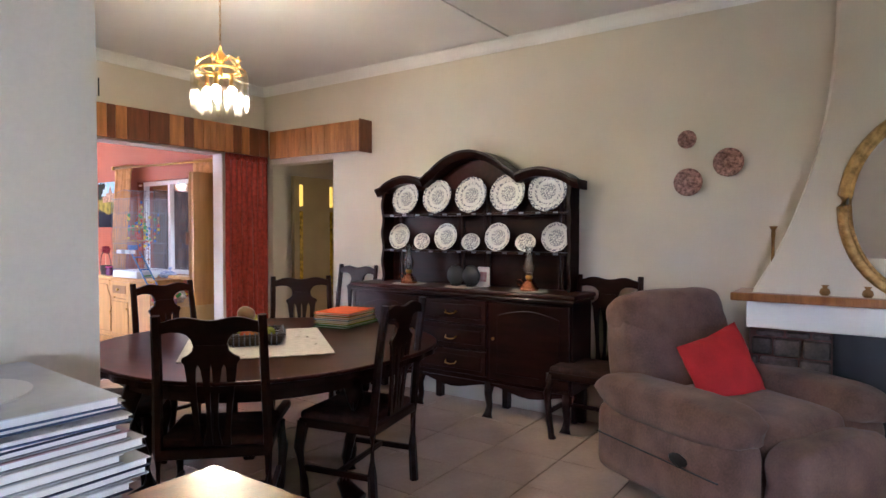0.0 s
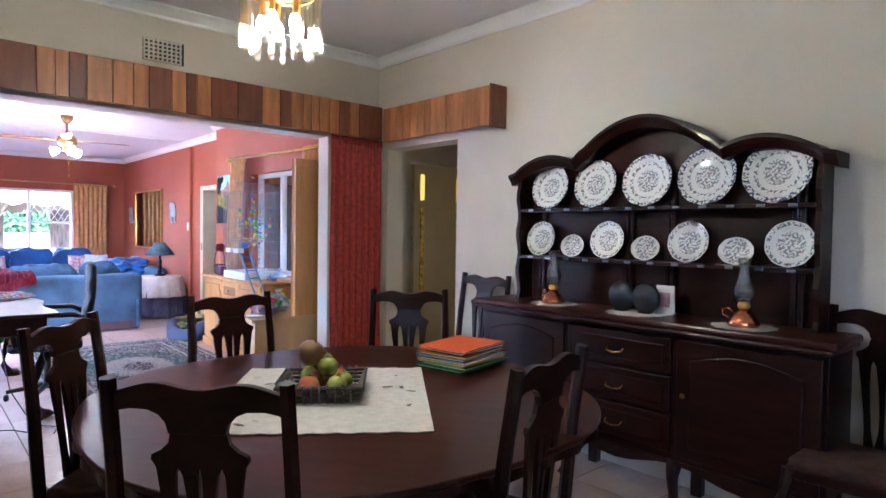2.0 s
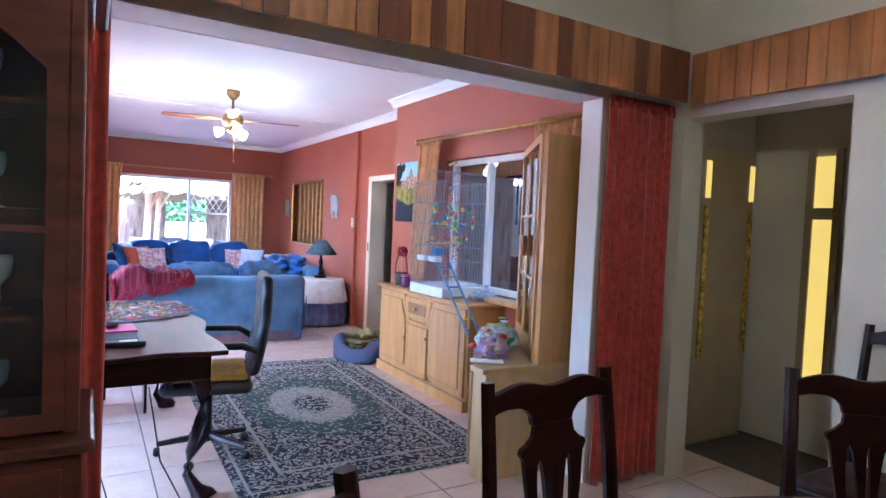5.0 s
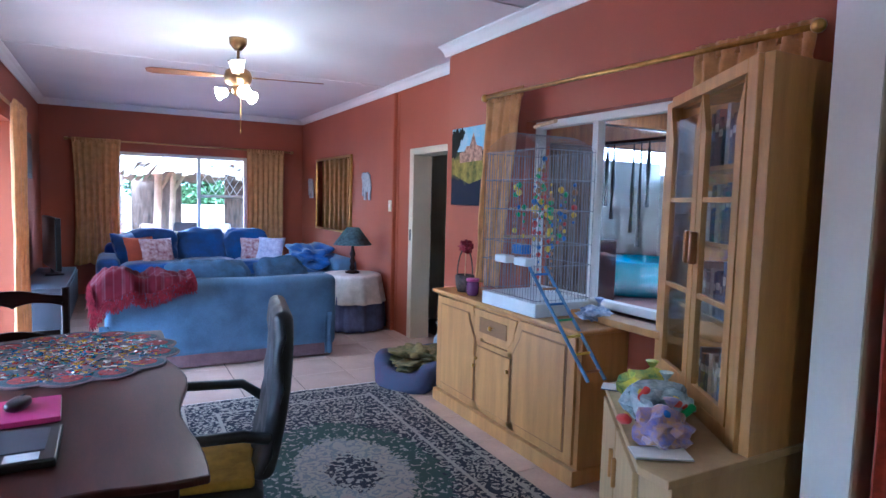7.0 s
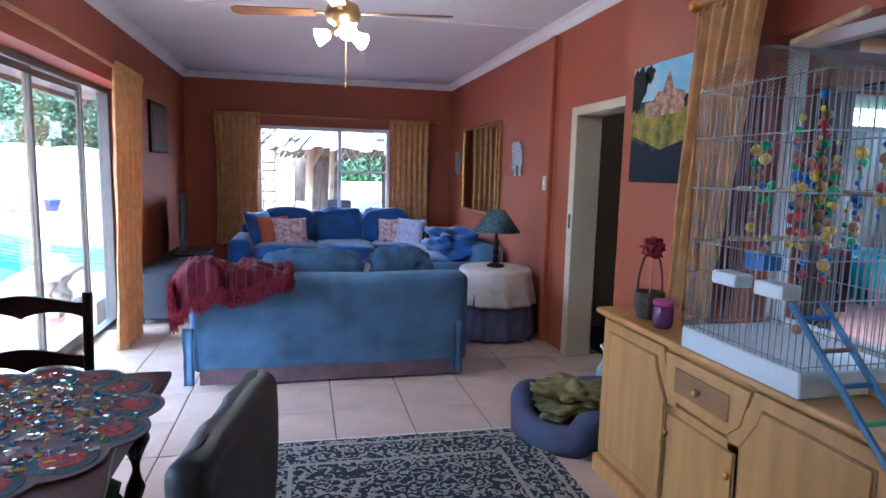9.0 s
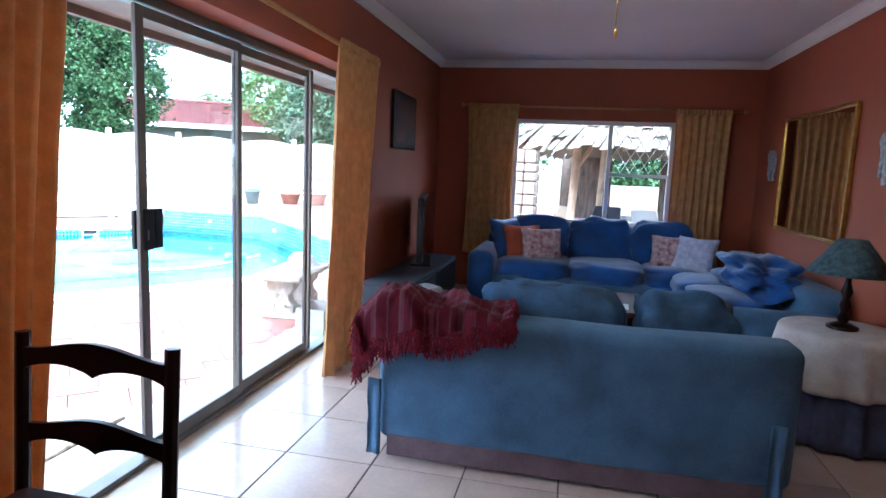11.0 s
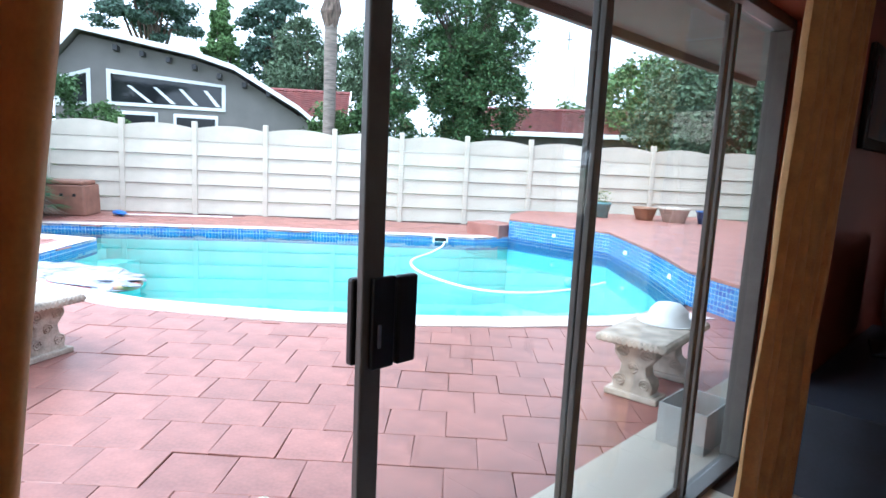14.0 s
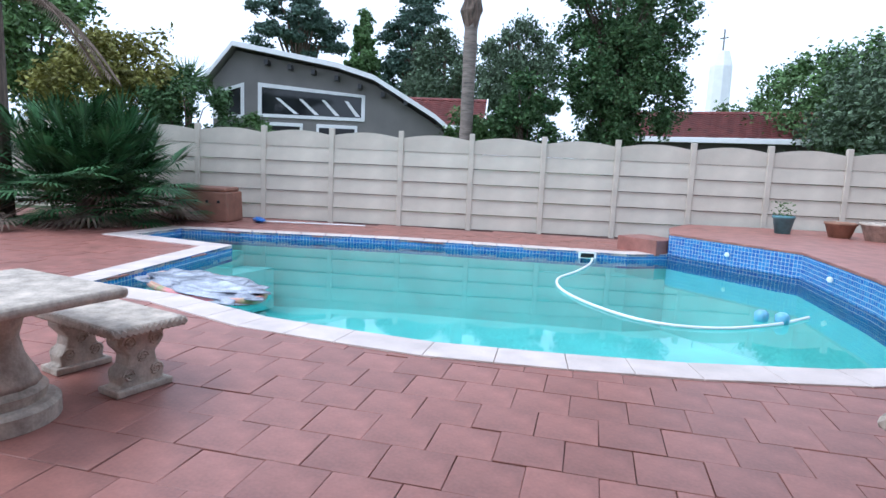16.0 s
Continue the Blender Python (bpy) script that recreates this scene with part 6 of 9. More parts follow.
ts = thing("television", pose(0.90, 12.35, 0.50, 0, 0, 12), "black flat screen television", "television")
part("stand", bx(-0.10, -0.2, 0, 0.10, 0.2, 0.02, 0.006), BLACKP, ts)
part("neck", bx(-0.02, -0.04, 0.02, 0.02, 0.04, 0.1, 0.004), BLACKP, ts)
part("panel", bx(-0.03, -0.52, 0.08, 0.03, 0.52, 0.70, 0.01), BLACKP, ts)
part("screen", bx(0.03, -0.49, 0.115, 0.032, 0.49, 0.67), material("dark_screen", (0.008, 0.009, 0.011), 0.12, vary=0.1, scale=2, bump=0), ts)

# ---- rug ----
RUG = bpy.data.materials.new("persian_pattern_rug")
RUG.use_nodes = True
_t = RUG.node_tree
N_, L_n = _t.nodes, _t.links
co = N_.new("ShaderNodeTexCoord")
sep = N_.new("ShaderNodeSeparateXYZ")
L_n.new(co.outputs["Object"], sep.inputs[0])


def fmath(op, a, b=None, c=None):
    m = N_.new("ShaderNodeMath")
    m.operation = op
    for i, v in enumerate((a, b, c)):
        if v is None:
            continue
        if isinstance(v, (int, float)):
            m.inputs[i].default_value = v
        else:
            L_n.new(v, m.inputs[i])
    return m.outputs[0]


RW, RL = 0.83, 1.49
ex = fmath("SUBTRACT", RW, fmath("ABSOLUTE", sep.outputs["X"]))
ey = fmath("SUBTRACT", RL, fmath("ABSOLUTE", sep.outputs["Y"]))
edge = fmath("MINIMUM", ex, ey)
vor = N_.new("ShaderNodeTexVoronoi")
vor.inputs["Scale"].default_value = 11
L_n.new(co.outputs["Object"], vor.inputs["Vector"])
nz_ = N_.new("ShaderNodeTexNoise")
nz_.inputs["Scale"].default_value, nz_.inputs["Detail"].default_value = 30, 3
L_n.new(co.outputs["Object"], nz_.inputs["Vector"])
wv = N_.new("ShaderNodeTexWave")
wv.wave_type, wv.rings_direction = "RINGS", "SPHERICAL"
wv.inputs["Scale"].default_value, wv.inputs["Distortion"].default_value, wv.inputs["Detail Scale"].default_value = 14, 9, 3
L_n.new(vor.outputs["Position"], wv.inputs["Vector"])
motif = fmath("ADD", fmath("MULTIPLY", vor.outputs["Distance"], 2.6), fmath("MULTIPLY", nz_.outputs[0], 2.4))
motif = fmath("FRACT", motif)
light = fmath("GREATER_THAN", motif, 0.62)
rr = fmath("SQRT", fmath("ADD", fmath("POWER", fmath("DIVIDE", sep.outputs["X"], 0.34), 2), fmath("POWER", fmath("DIVIDE", sep.outputs["Y"], 0.52), 2)))
rr = fmath("ADD", rr, fmath("MULTIPLY", nz_.outputs[0], 0.6))


def mixc(fac, a, b):
    m = N_.new("ShaderNodeMixRGB")
    for i, v in enumerate((fac, a, b)):
        if isinstance(v, tuple):
            m.inputs[i].default_value = (*v, 1)
        elif isinstance(v, (int, float)):
            m.inputs[i].default_value = v
        else:
            L_n.new(v, m.inputs[i])
    return m.outputs[0]


NAVY, GREEN, CRM = (0.010, 0.014, 0.030), (0.026, 0.055, 0.048), (0.29, 0.265, 0.23)
field = mixc(fmath("MULTIPLY", light, fmath("GREATER_THAN", nz_.outputs[0], 0.53)), GREEN, CRM)
field = mixc(fmath("LESS_THAN", rr, 1.75), mixc(light, NAVY, CRM), field)
field = mixc(fmath("LESS_THAN", rr, 1.22), field, mixc(light, CRM, (0.16, 0.18, 0.19)))
field = mixc(fmath("LESS_THAN", rr, 0.72), field, mixc(light, NAVY, CRM))
border = mixc(light, NAVY, CRM)
col = mixc(fmath("LESS_THAN", edge, 0.27), field, border)
line1 = fmath("LESS_THAN", fmath("ABSOLUTE", fmath("SUBTRACT", edge, 0.27)), 0.012)
line2 = fmath("LESS_THAN", fmath("ABSOLUTE", fmath("SUBTRACT", edge, 0.06)), 0.010)
col = mixc(fmath("MAXIMUM", line1, line2), col, CRM)
L_n.new(col, N_["Principled BSDF"].inputs["Base Color"])
N_["Principled BSDF"].inputs["Roughness"].default_value = 0.95
rg = thing("patterned_rug", pose(2.73, 6.69, 0.001, 0, 0, -1), "navy and green oriental rug with a cream medallion", "rug")
bm = bmesh.new()
bmesh.ops.create_grid(bm, x_segments=24, y_segments=40, size=1)
for v in bm.verts:
    v.co = Vector((v.co.x * RW, v.co.y * RL, 0.009 + 0.002 * noise.noise(Vector((v.co.x * 3, v.co.y * 5, 0)))))
res = bmesh.ops.extrude_face_region(bm, geom=bm.faces[:])
for g in res["geom"]:
    if isinstance(g, bmesh.types.BMVert):
        g.co.z = 0.0
part("rug_body", bm, RUG, rg)
bm = bmesh.new()
for s in (-1, 1):
    for k in range(110):
        x = -RW + 2 * RW * k / 109
        bx(x - 0.003, s * RL, 0.001, x + 0.003, s * (RL + 0.03), 0.005, bm=bm)
tagged(part("fringe", bm, LACE, rg, "short cream fringe"), kind="stuff")


# ---- dining room: chandelier, vent, wall plates ----
cd = thing("chandelier", pose(2.08, 2.36, 0) @ Matrix.Diagonal((0.84, 0.84, 1, 1)), "brass chandelier with hanging glass prisms and lit bulbs", "chandelier")
part("ceiling_rose", lathe([(0.05, 2.96), (0.055, 2.975), (0.05, 2.989)], 16), BRASS, cd, smooth=True)
bm = bmesh.new()
for k in range(16):
    zz = 2.53 + 0.0275 * k
    tube([(0.007 * math.cos(a) * (k % 2), 0.007 * math.cos(a) * (1 - k % 2), zz + 0.017 * math.sin(a)) for a in (2 * math.pi * i / 8 for i in range(8))], 0.002, 4, bm=bm, closed=True)
part("chain", bm, BRASS, cd)
part("stem", lathe([(0.008, 2.34), (0.022, 2.36), (0.01, 2.40), (0.03, 2.44), (0.045, 2.47), (0.015, 2.50), (0.008, 2.53)], 14), BRASS, cd, smooth=True)
for r_, zz in ((0.17, 2.385), (0.12, 2.39)):
    part("ring", tube([(r_ * math.cos(a), r_ * math.sin(a), zz) for a in (2 * math.pi * i / 32 for i in range(32))], 0.006, 6, closed=True), BRASS, cd, smooth=True)
BULB = glow("lit_bulb", (1.0, 0.80, 0.42), 9.0)
PRISM = clear("prism_glass", (0.95, 0.93, 0.86), 0.05, 0.14)
for k in range(5):
    a = 2 * math.pi * k / 5
    c, s = math.cos(a), math.sin(a)
    arm = part("arm", tube([(0.02 * c, 0.02 * s, 2.44), (0.07 * c, 0.07 * s, 2.47), (0.14 * c, 0.14 * s, 2.44), (0.17 * c, 0.17 * s, 2.385)], 0.005, 6), BRASS, cd, smooth=True)
    part("leaf", lathe([(0.004, 0), (0.022, 0.012), (0.012, 0.03), (0.002, 0.04)], 8, center=(0.15 * c, 0.15 * s, 2.42)), BRASS, arm)
    part("bulb", blob(0.026, 0.026, 0.04, (0.09 * c, 0.09 * s, 2.25), sub=2), BULB, cd, "glowing warm bulb", smooth=True)
    part("socket", tube([(0.09 * c, 0.09 * s, 2.28), (0.09 * c, 0.09 * s, 2.36)], 0.014, 8), BRASS, cd)
for k in range(18):
    a = 2 * math.pi * k / 18
    r_ = 0.185 if k % 2 else 0.165
    z0 = 2.14 + 0.03 * ((k * 7) % 5) / 5
    pr_ = part("prism", lathe([(0.001, z0 - 0.012), (0.016, z0), (0.016, 2.36), (0.008, 2.375)], 6, center=(r_ * math.cos(a), r_ * math.sin(a), 0)), PRISM, cd, "clear cut glass prism")
    pr_.visible_shadow = False
lamp("chandelier_light", "POINT", pose(2.08, 2.36, 2.12), 0.10, (1, 0.78, 0.45), radius=0.10)

vt = thing("air_vent", pose(2.195, 4.628, 2.597) @ Matrix.Diagonal((0.765, 1, 0.785, 1)), "cream air brick with square holes over the opening", "vent")
# Black sheet behind the grid, coloured for the shade in the holes.
part("backing", bx(0.0, 0.004, 0.0, 0.36, 0.0095, 0.20), BLACKP, vt)
bm = bmesh.new()
for k in range(9):
    bx(k * 0.04 + 0.0, -0.004, 0, k * 0.04 + 0.016, 0.004, 0.20, bm=bm)
for k in range(6):
    bx(0, -0.0035, k * 0.036, 0.34, 0.0035, k * 0.036 + 0.014, bm=bm)
tagged(part("grid", bm, CREAM, vt), kind="stuff")
WALLCU = material("engraved_dark_copper", (0.30, 0.17, 0.14), 0.45, metal=0.5, vary=0.7, scale=45, fine=120, bump=0.3, dark=(0.05, 0.015, 0.012))
for y, z, r_ in ((0.20, 2.06, 0.062), (-0.06, 1.89, 0.095), (0.19, 1.77, 0.095)):
    e = thing("copper_wall_plate", pose(4.215, y, z, 0, -90, 0), "small hammered copper plate hung on the wall", "plate", "copper plates on the wall")
    part("dish", lathe([(0.001, 0.0), (r_ * 0.6, 0.002), (r_ * 0.7, 0.012), (r_ * 0.97, 0.022), (r_, 0.020), (r_ * 0.7, 0.004), (r_ * 0.6, -0.003), (0.001, -0.003)], 28), WALLCU, e, smooth=True)
    part("boss", lathe([(r_ * 0.35, 0.002), (r_ * 0.3, 0.008), (0.001, 0.010)], 16, wobble=lambda a, zz: 1 + 0.12 * math.cos(8 * a)), WALLCU, e)

# fireplace with a flared plaster hood
fp = thing("fireplace", pose(0, 0, 0), "white plaster fireplace with a flared hood and wooden mantel", "fireplace", kind="structure")
hood = bmesh.new()
prev = None
for k in range(17):
    t_ = k / 16
    z = 1.07 + (CEIL_D - 1.07) * t_
    hw = 0.52 + 0.42 * (1 - t_) ** 2.6
    dp = 0.22 + 0.08 * (1 - t_) ** 2
    ring = [hood.verts.new(p) for p in ((4.218, -1.16 + hw, z), (4.22 - dp, -1.16 + hw - 0.03, z), (4.22 - dp, -1.16 - hw + 0.03, z), (4.218, -1.16 - hw, z))]
    if prev:
        for q in range(4):
            hood.faces.new((prev[q], prev[(q + 1) % 4], ring[(q + 1) % 4], ring[q]))
    else:
        hood.faces.new(ring[::-1])
    prev = ring
hood.faces.new(prev)
part("hood", hood, CREAM, fp, "cream plastered flared chimney hood", smooth=False)
part("mantel", bx(3.84, -2.20, 1.02, 4.218, -0.14, 1.07, 0.01), PINE_L, fp, "varnished pine mantel shelf")
part("lintel", bx(3.90, -2.12, 0.86, 4.218, -0.22, 1.02, 0.006), WHITE, fp, "white painted lintel")
RSTONE = material("dark_slate_stone", (0.10, 0.07, 0.055), 0.7, vary=0.4, scale=6, bump=0.5, rand=0.25)
part("pier", bx(3.97, -0.66, 0, 4.216, -0.23, 0.86, 0.004), JOINT, fp)
part("pier", bx(3.97, -2.11, 0, 4.216, -1.70, 0.86, 0.004), JOINT, fp)
rs = random.Random(4)
for y0_, y1_ in ((-0.66, -0.23), (-2.11, -1.70)):
    z = 0.01
    while z < 0.82:
        h = rs.uniform(0.08, 0.15)
        y = y0_ + 0.005
        while y < y1_ - 0.05:
            w = min(rs.uniform(0.10, 0.22), y1_ - y - 0.005)
            o = part("stone", bx(-0.02, 0, 0, 0.02, w - 0.012, min(h, 0.855 - z) - 0.012, 0.009, seg=1), RSTONE, fp)
            o.location = (3.96 + rs.uniform(-0.006, 0.006), y, z)
            y += w
        z += h
part("firebox", bx(4.05, -1.70, 0.0, 4.21, -0.66, 0.86), BLACKP, fp, "blackened firebox")
part("hearth", bx(3.70, -2.15, 0, 4.2, -0.2, 0.03, 0.006), RSTONE, fp)
GILT = material("aged_gilt", (0.45, 0.28, 0.09), 0.4, metal=0.8, vary=0.25, scale=25, bump=0.3)
om = thing("oval_mirror", pose(3.945, -1.12, 1.57), "oval mirror in a carved gilt frame", "mirror")
ell = [(0.42 * math.cos(a), 0.52 * math.sin(a)) for a in (2 * math.pi * i / 48 for i in range(48))]
part("frame", tube([(0, u, v) for u, v in ell], 0.035, 10, closed=True), GILT, om, "carved gilt oval frame", smooth=True)
part("beading", tube([(-0.025, u * 0.93, v * 0.94) for u, v in ell], 0.012, 6, closed=True), GILT, om, smooth=True)
part("glass", prism([(u * 0.97, v * 0.97) for u, v in ell], -0.008, 0.0, axis="x"), MIRROR, om)
vs = thing("brass_vase", pose(3.98, -0.35, 1.071) @ Matrix.Diagonal((0.9, 0.9, 0.88, 1)), "tall slender engraved brass vase on the mantel", "vase")
part("body", lathe([(0.03, 0), (0.035, 0.01), (0.018, 0.025), (0.05, 0.07), (0.055, 0.10), (0.03, 0.15), (0.012, 0.19), (0.010, 0.34), (0.014, 0.40), (0.012, 0.42), (0.028, 0.45)], 20), ABR, vs, smooth=True)
for y in (-0.62, -0.82):
    e = thing("brass_pot", pose(3.93, y, 1.071), "small brass pot on the mantel", "pot")
    part("body", lathe([(0.02, 0), (0.03, 0.015), (0.025, 0.035), (0.012, 0.045), (0.022, 0.06)], 14), ABR, e, smooth=True)

# recliner
rc = thing("recliner_armchair", pose(3.50, -0.20, 0, 0, 0, 150), "brown suede recliner armchair with padded arms", "armchair")
part("base", bx(-0.42, -0.36, 0.06, 0.42, 0.42, 0.40, 0.05, seg=3), BROWN_SUEDE, rc, smooth=True)
part("seat_cushion", blob(0.32, 0.42, 0.14, (0, 0.10, 0.42), sub=4, lump=0.06, scale=2, seed=1, power=0.5), BROWN_SUEDE, rc, smooth=True)
bm = bmesh.new()
blob(0.42, 0.17, 0.34, (0, 0, 0.04), sub=4, lump=0.08, scale=2.2, seed=2, power=0.5, bm=bm)
blob(0.40, 0.16, 0.15, (0, 0.02, 0.31), sub=4, lump=0.06, scale=2.2, seed=3, power=0.55, bm=bm)
part("backrest", move(bm, pose(0, -0.40, 0.62, 14, 0, 0)), BROWN_SUEDE, rc, "padded backrest with a headrest roll", smooth=True)
for s in (-1, 1):
    a_ = part("arm", bx(s * 0.47 - 0.13, -0.42, 0.08, s * 0.47 + 0.13, 0.50, 0.48, 0.08, seg=4), BROWN_SUEDE, rc, smooth=True)
    part("arm_pad", blob(0.15, 0.50, 0.11, (s * 0.47, 0.04, 0.53), sub=4, lump=0.08, scale=2, seed=4 + s, power=0.6), BROWN_SUEDE, a_, smooth=True)
    part("seam", bx(s * 0.60 - 0.004, -0.38, 0.30, s * 0.60 + 0.006, 0.44, 0.306), BLACK, a_)
part("footrest", blob(0.36, 0.12, 0.20, (0, 0.56, 0.28), sub=4, lump=0.06, scale=2, seed=9, power=0.5), BROWN_SUEDE, rc, smooth=True)
part("release_lever", blob(0.012, 0.06, 0.032, (0.612, 0.22, 0.34), sub=2), BLACKP, rc, "black plastic release lever")
pillow(3.60, -0.12, 0.70, 0.46, 0.42, 24, 170, RED_CUSH, "plain bright red square cushion on the armchair", 7).matrix_world = pose(3.47, -0.17, 0.67, 20, 14, 150)

# oil lamps, toaster and cards on the dresser
BOT = material("lamp_glass_smoky", (0.5, 0.5, 0.5), 0.05, vary=0.0, bump=0)
for y in (1.27, 2.42):
    d = thing("lace_doily", pose(3.97, y, 0.9855), "white crocheted doily on the dresser", "doily")
    part("lace", lathe([(0.001, 0.003), (0.13, 0.003), (0.15, 0.001), (0.001, 0.0)], 40, wobble=lambda a, z: 1 + 0.06 * math.cos(12 * a)), LACE, d)
    e = thing("oil_lamp", pose(3.97, y, 0.989), "copper oil lamp with a clear glass chimney", "lamp", "oil lamps")
    part("font", lathe([(0.07, 0), (0.075, 0.012), (0.055, 0.05), (0.03, 0.075), (0.02, 0.085)], 24), COPPER, e, "polished copper reservoir", smooth=True)
    part("handle", tube([(0, 0.06, 0.03), (0, 0.10, 0.045), (0, 0.105, 0.075), (0, 0.07, 0.08), (0, 0.045, 0.06)], 0.005, 6), COPPER, e, smooth=True)
    part("burner", lathe([(0.022, 0.085), (0.03, 0.095), (0.026, 0.115)], 16), BRASS, e, smooth=True)
    g = part("chimney", lathe([(0.026, 0.112), (0.045, 0.15), (0.05, 0.18), (0.03, 0.23), (0.024, 0.28), (0.032, 0.33), (0.03, 0.33), (0.022, 0.28), (0.028, 0.23), (0.047, 0.18), (0.042, 0.15), (0.024, 0.112)], 24), clear("chimney_glass_%d" % int(y * 10), (0.88, 0.90, 0.90), 0.05, 0.12), e, "clear glass chimney", smooth=True)
d = thing("lace_doily", pose(4.0, 1.86, 0.9855), "white crocheted doily on the dresser", "doily")
part("lace", lathe([(0.001, 0.003), (0.15, 0.003), (0.17, 0.001), (0.001, 0.0)], 40, wobble=lambda a, z: 1 + 0.05 * math.cos(14 * a)), LACE, d)
e = thing("ornament_pair", pose(4.0, 1.88, 0.989), "pair of round black lacquer ornaments", "ornament")
for k in (-1, 1):
    part("disc", move(lathe([(0.075, -0.02), (0.085, 0.0), (0.075, 0.02)], 24), pose(0, 0.075 * k, 0.085, 0, 90, 0)), BLACKP, e, smooth=True)
    part("foot", bx(-0.03, 0.075 * k - 0.03, 0, 0.03, 0.075 * k + 0.03, 0.012, 0.003), BLACKP, e)
e = thing("greeting_card", pose(4.04, 1.72, 0.989, 0, 0, 8), "standing greeting card with a small picture", "card")
part("cover", move(bx(0, -0.05, 0, 0.003, 0.05, 0.16), pose(0, 0, 0, 0, 8, 0)), LACE, e)
part("picture", move(bx(-0.002, -0.03, 0.04, -0.0005, 0.03, 0.12), pose(0, 0, 0, 0, 8, 0)), FLOR, e)
part("back", move(bx(0.03, -0.05, 0, 0.033, 0.05, 0.155), pose(0, 0, 0, 0, -4, 0)), LACE, e)

# reddish corner display cabinet beside the opening
rcab = thing("glazed_corner_cabinet", pose(0, 0, 0), "reddish mahogany display cabinet with glazed doors", "cabinet")
part("base", bx(-0.05, 4.02, 0.0, 1.17, 4.55, 0.80, 0.01), RED_WOOD, rcab)
part("waist", bx(-0.07, 3.99, 0.80, 1.20, 4.555, 0.84, 0.012), RED_WOOD, rcab)
part("side", bx(1.12, 4.06, 0.84, 1.16, 4.54, 2.05, 0.006), RED_WOOD, rcab)
part("side", bx(-0.04, 4.06, 0.84, 0.0, 4.54, 2.05, 0.006), RED_WOOD, rcab)
part("back", bx(0.0, 4.50, 0.84, 1.12, 4.54, 2.05), RED_WOOD, rcab)
for zz in (1.15, 1.45, 1.75):
    part("shelf", bx(0.0, 4.12, zz, 1.12, 4.50, zz + 0.015), RED_WOOD, rcab)
cor = bmesh.new()
bx(-0.06, 4.04, 2.05, 1.18, 4.55, 2.09, 0.008, bm=cor)
bx(-0.09, 4.00, 2.09, 1.22, 4.555, 2.13, 0.01, bm=cor)
part("cornice", cor, RED_WOOD, rcab)
ped = [(-0.06, 2.13), (1.19, 2.13), (1.19, 2.16)] + [(1.19 - 1.25 * i / 20, 2.16 + 0.22 * math.sin(math.pi * i / 20) ** 1.5) for i in range(1, 20)] + [(-0.06, 2.16)]
part("pediment", prism(ped, 4.05, 4.09, 0.004, axis="y"), RED_WOOD, rcab)
for x0_, x1_ in ((0.0, 0.555), (0.565, 1.12)):
    d = part("door", bx(0, 0, 0, 0.01, 0.01, 0.01), RED_WOOD, rcab)
    d.data.clear_geometry()
    w, h = x1_ - x0_, 1.19
    inn = [(0.05, 0.05), (w - 0.05, 0.05), (w - 0.05, h - 0.2)] + [(w - 0.05 - (w - 0.1) * i / 12, h - 0.2 + 0.14 * math.sin(math.pi * i / 12)) for i in range(1, 12)] + [(0.05, h - 0.2)]
    bm = holed([(0, 0), (w, 0), (w, h), (0, h)], [inn], 0, 0.022, "y")
    move(bm, pose(x0_, 4.065, 0.85))
    bmesh.ops.recalc_face_normals(bm, faces=bm.faces)
    bm.to_mesh(d.data)
    bm.free()
    g = part("pane", bx(x0_ + 0.04, 4.074, 0.89, x1_ - 0.04, 4.078, 2.0), GLASS, d)
    g.visible_shadow = False
    part("glazing_bar", bx(x0_ + 0.045, 4.064, 1.40, x1_ - 0.045, 4.086, 1.42, 0.003), RED_WOOD, d)
    part("handle", bx(x1_ - 0.035 if x0_ < 0.3 else x0_ + 0.02, 4.05, 1.32, x1_ - 0.02 if x0_ < 0.3 else x0_ + 0.035, 4.065, 1.42, 0.003), BRASS, d)
for x0_, x1_ in ((0.0, 0.55), (0.57, 1.12)):
    d = part("door", bx(x0_, 4.005, 0.06, x1_, 4.02, 0.76, 0.005), RED_WOOD, rcab)
    part("panel", bx(x0_ + 0.07, 3.998, 0.13, x1_ - 0.07, 4.006, 0.69, 0.004), RED_WOOD, d)
rgl = random.Random(2)
for zz in (0.85, 1.166, 1.466, 1.766):
    for x in (0.2, 0.42, 0.7, 0.93):
        e = thing("wine_glass", pose(x + rgl.uniform(-0.04, 0.04), 4.3, zz - 0.0005), "clear stemmed glass in the cabinet", "glass", "glasses in the cabinet")
        part("bowl", lathe([(0.03, 0), (0.005, 0.008), (0.004, 0.07), (0.03, 0.10), (0.036, 0.14), (0.032, 0.16)], 14), CHINA if rgl.random() < 0.3 else BOT, e, smooth=True)
        part("foot", lathe([(0.032, 0), (0.03, 0.004), (0.004, 0.008)], 14), BOT, e)

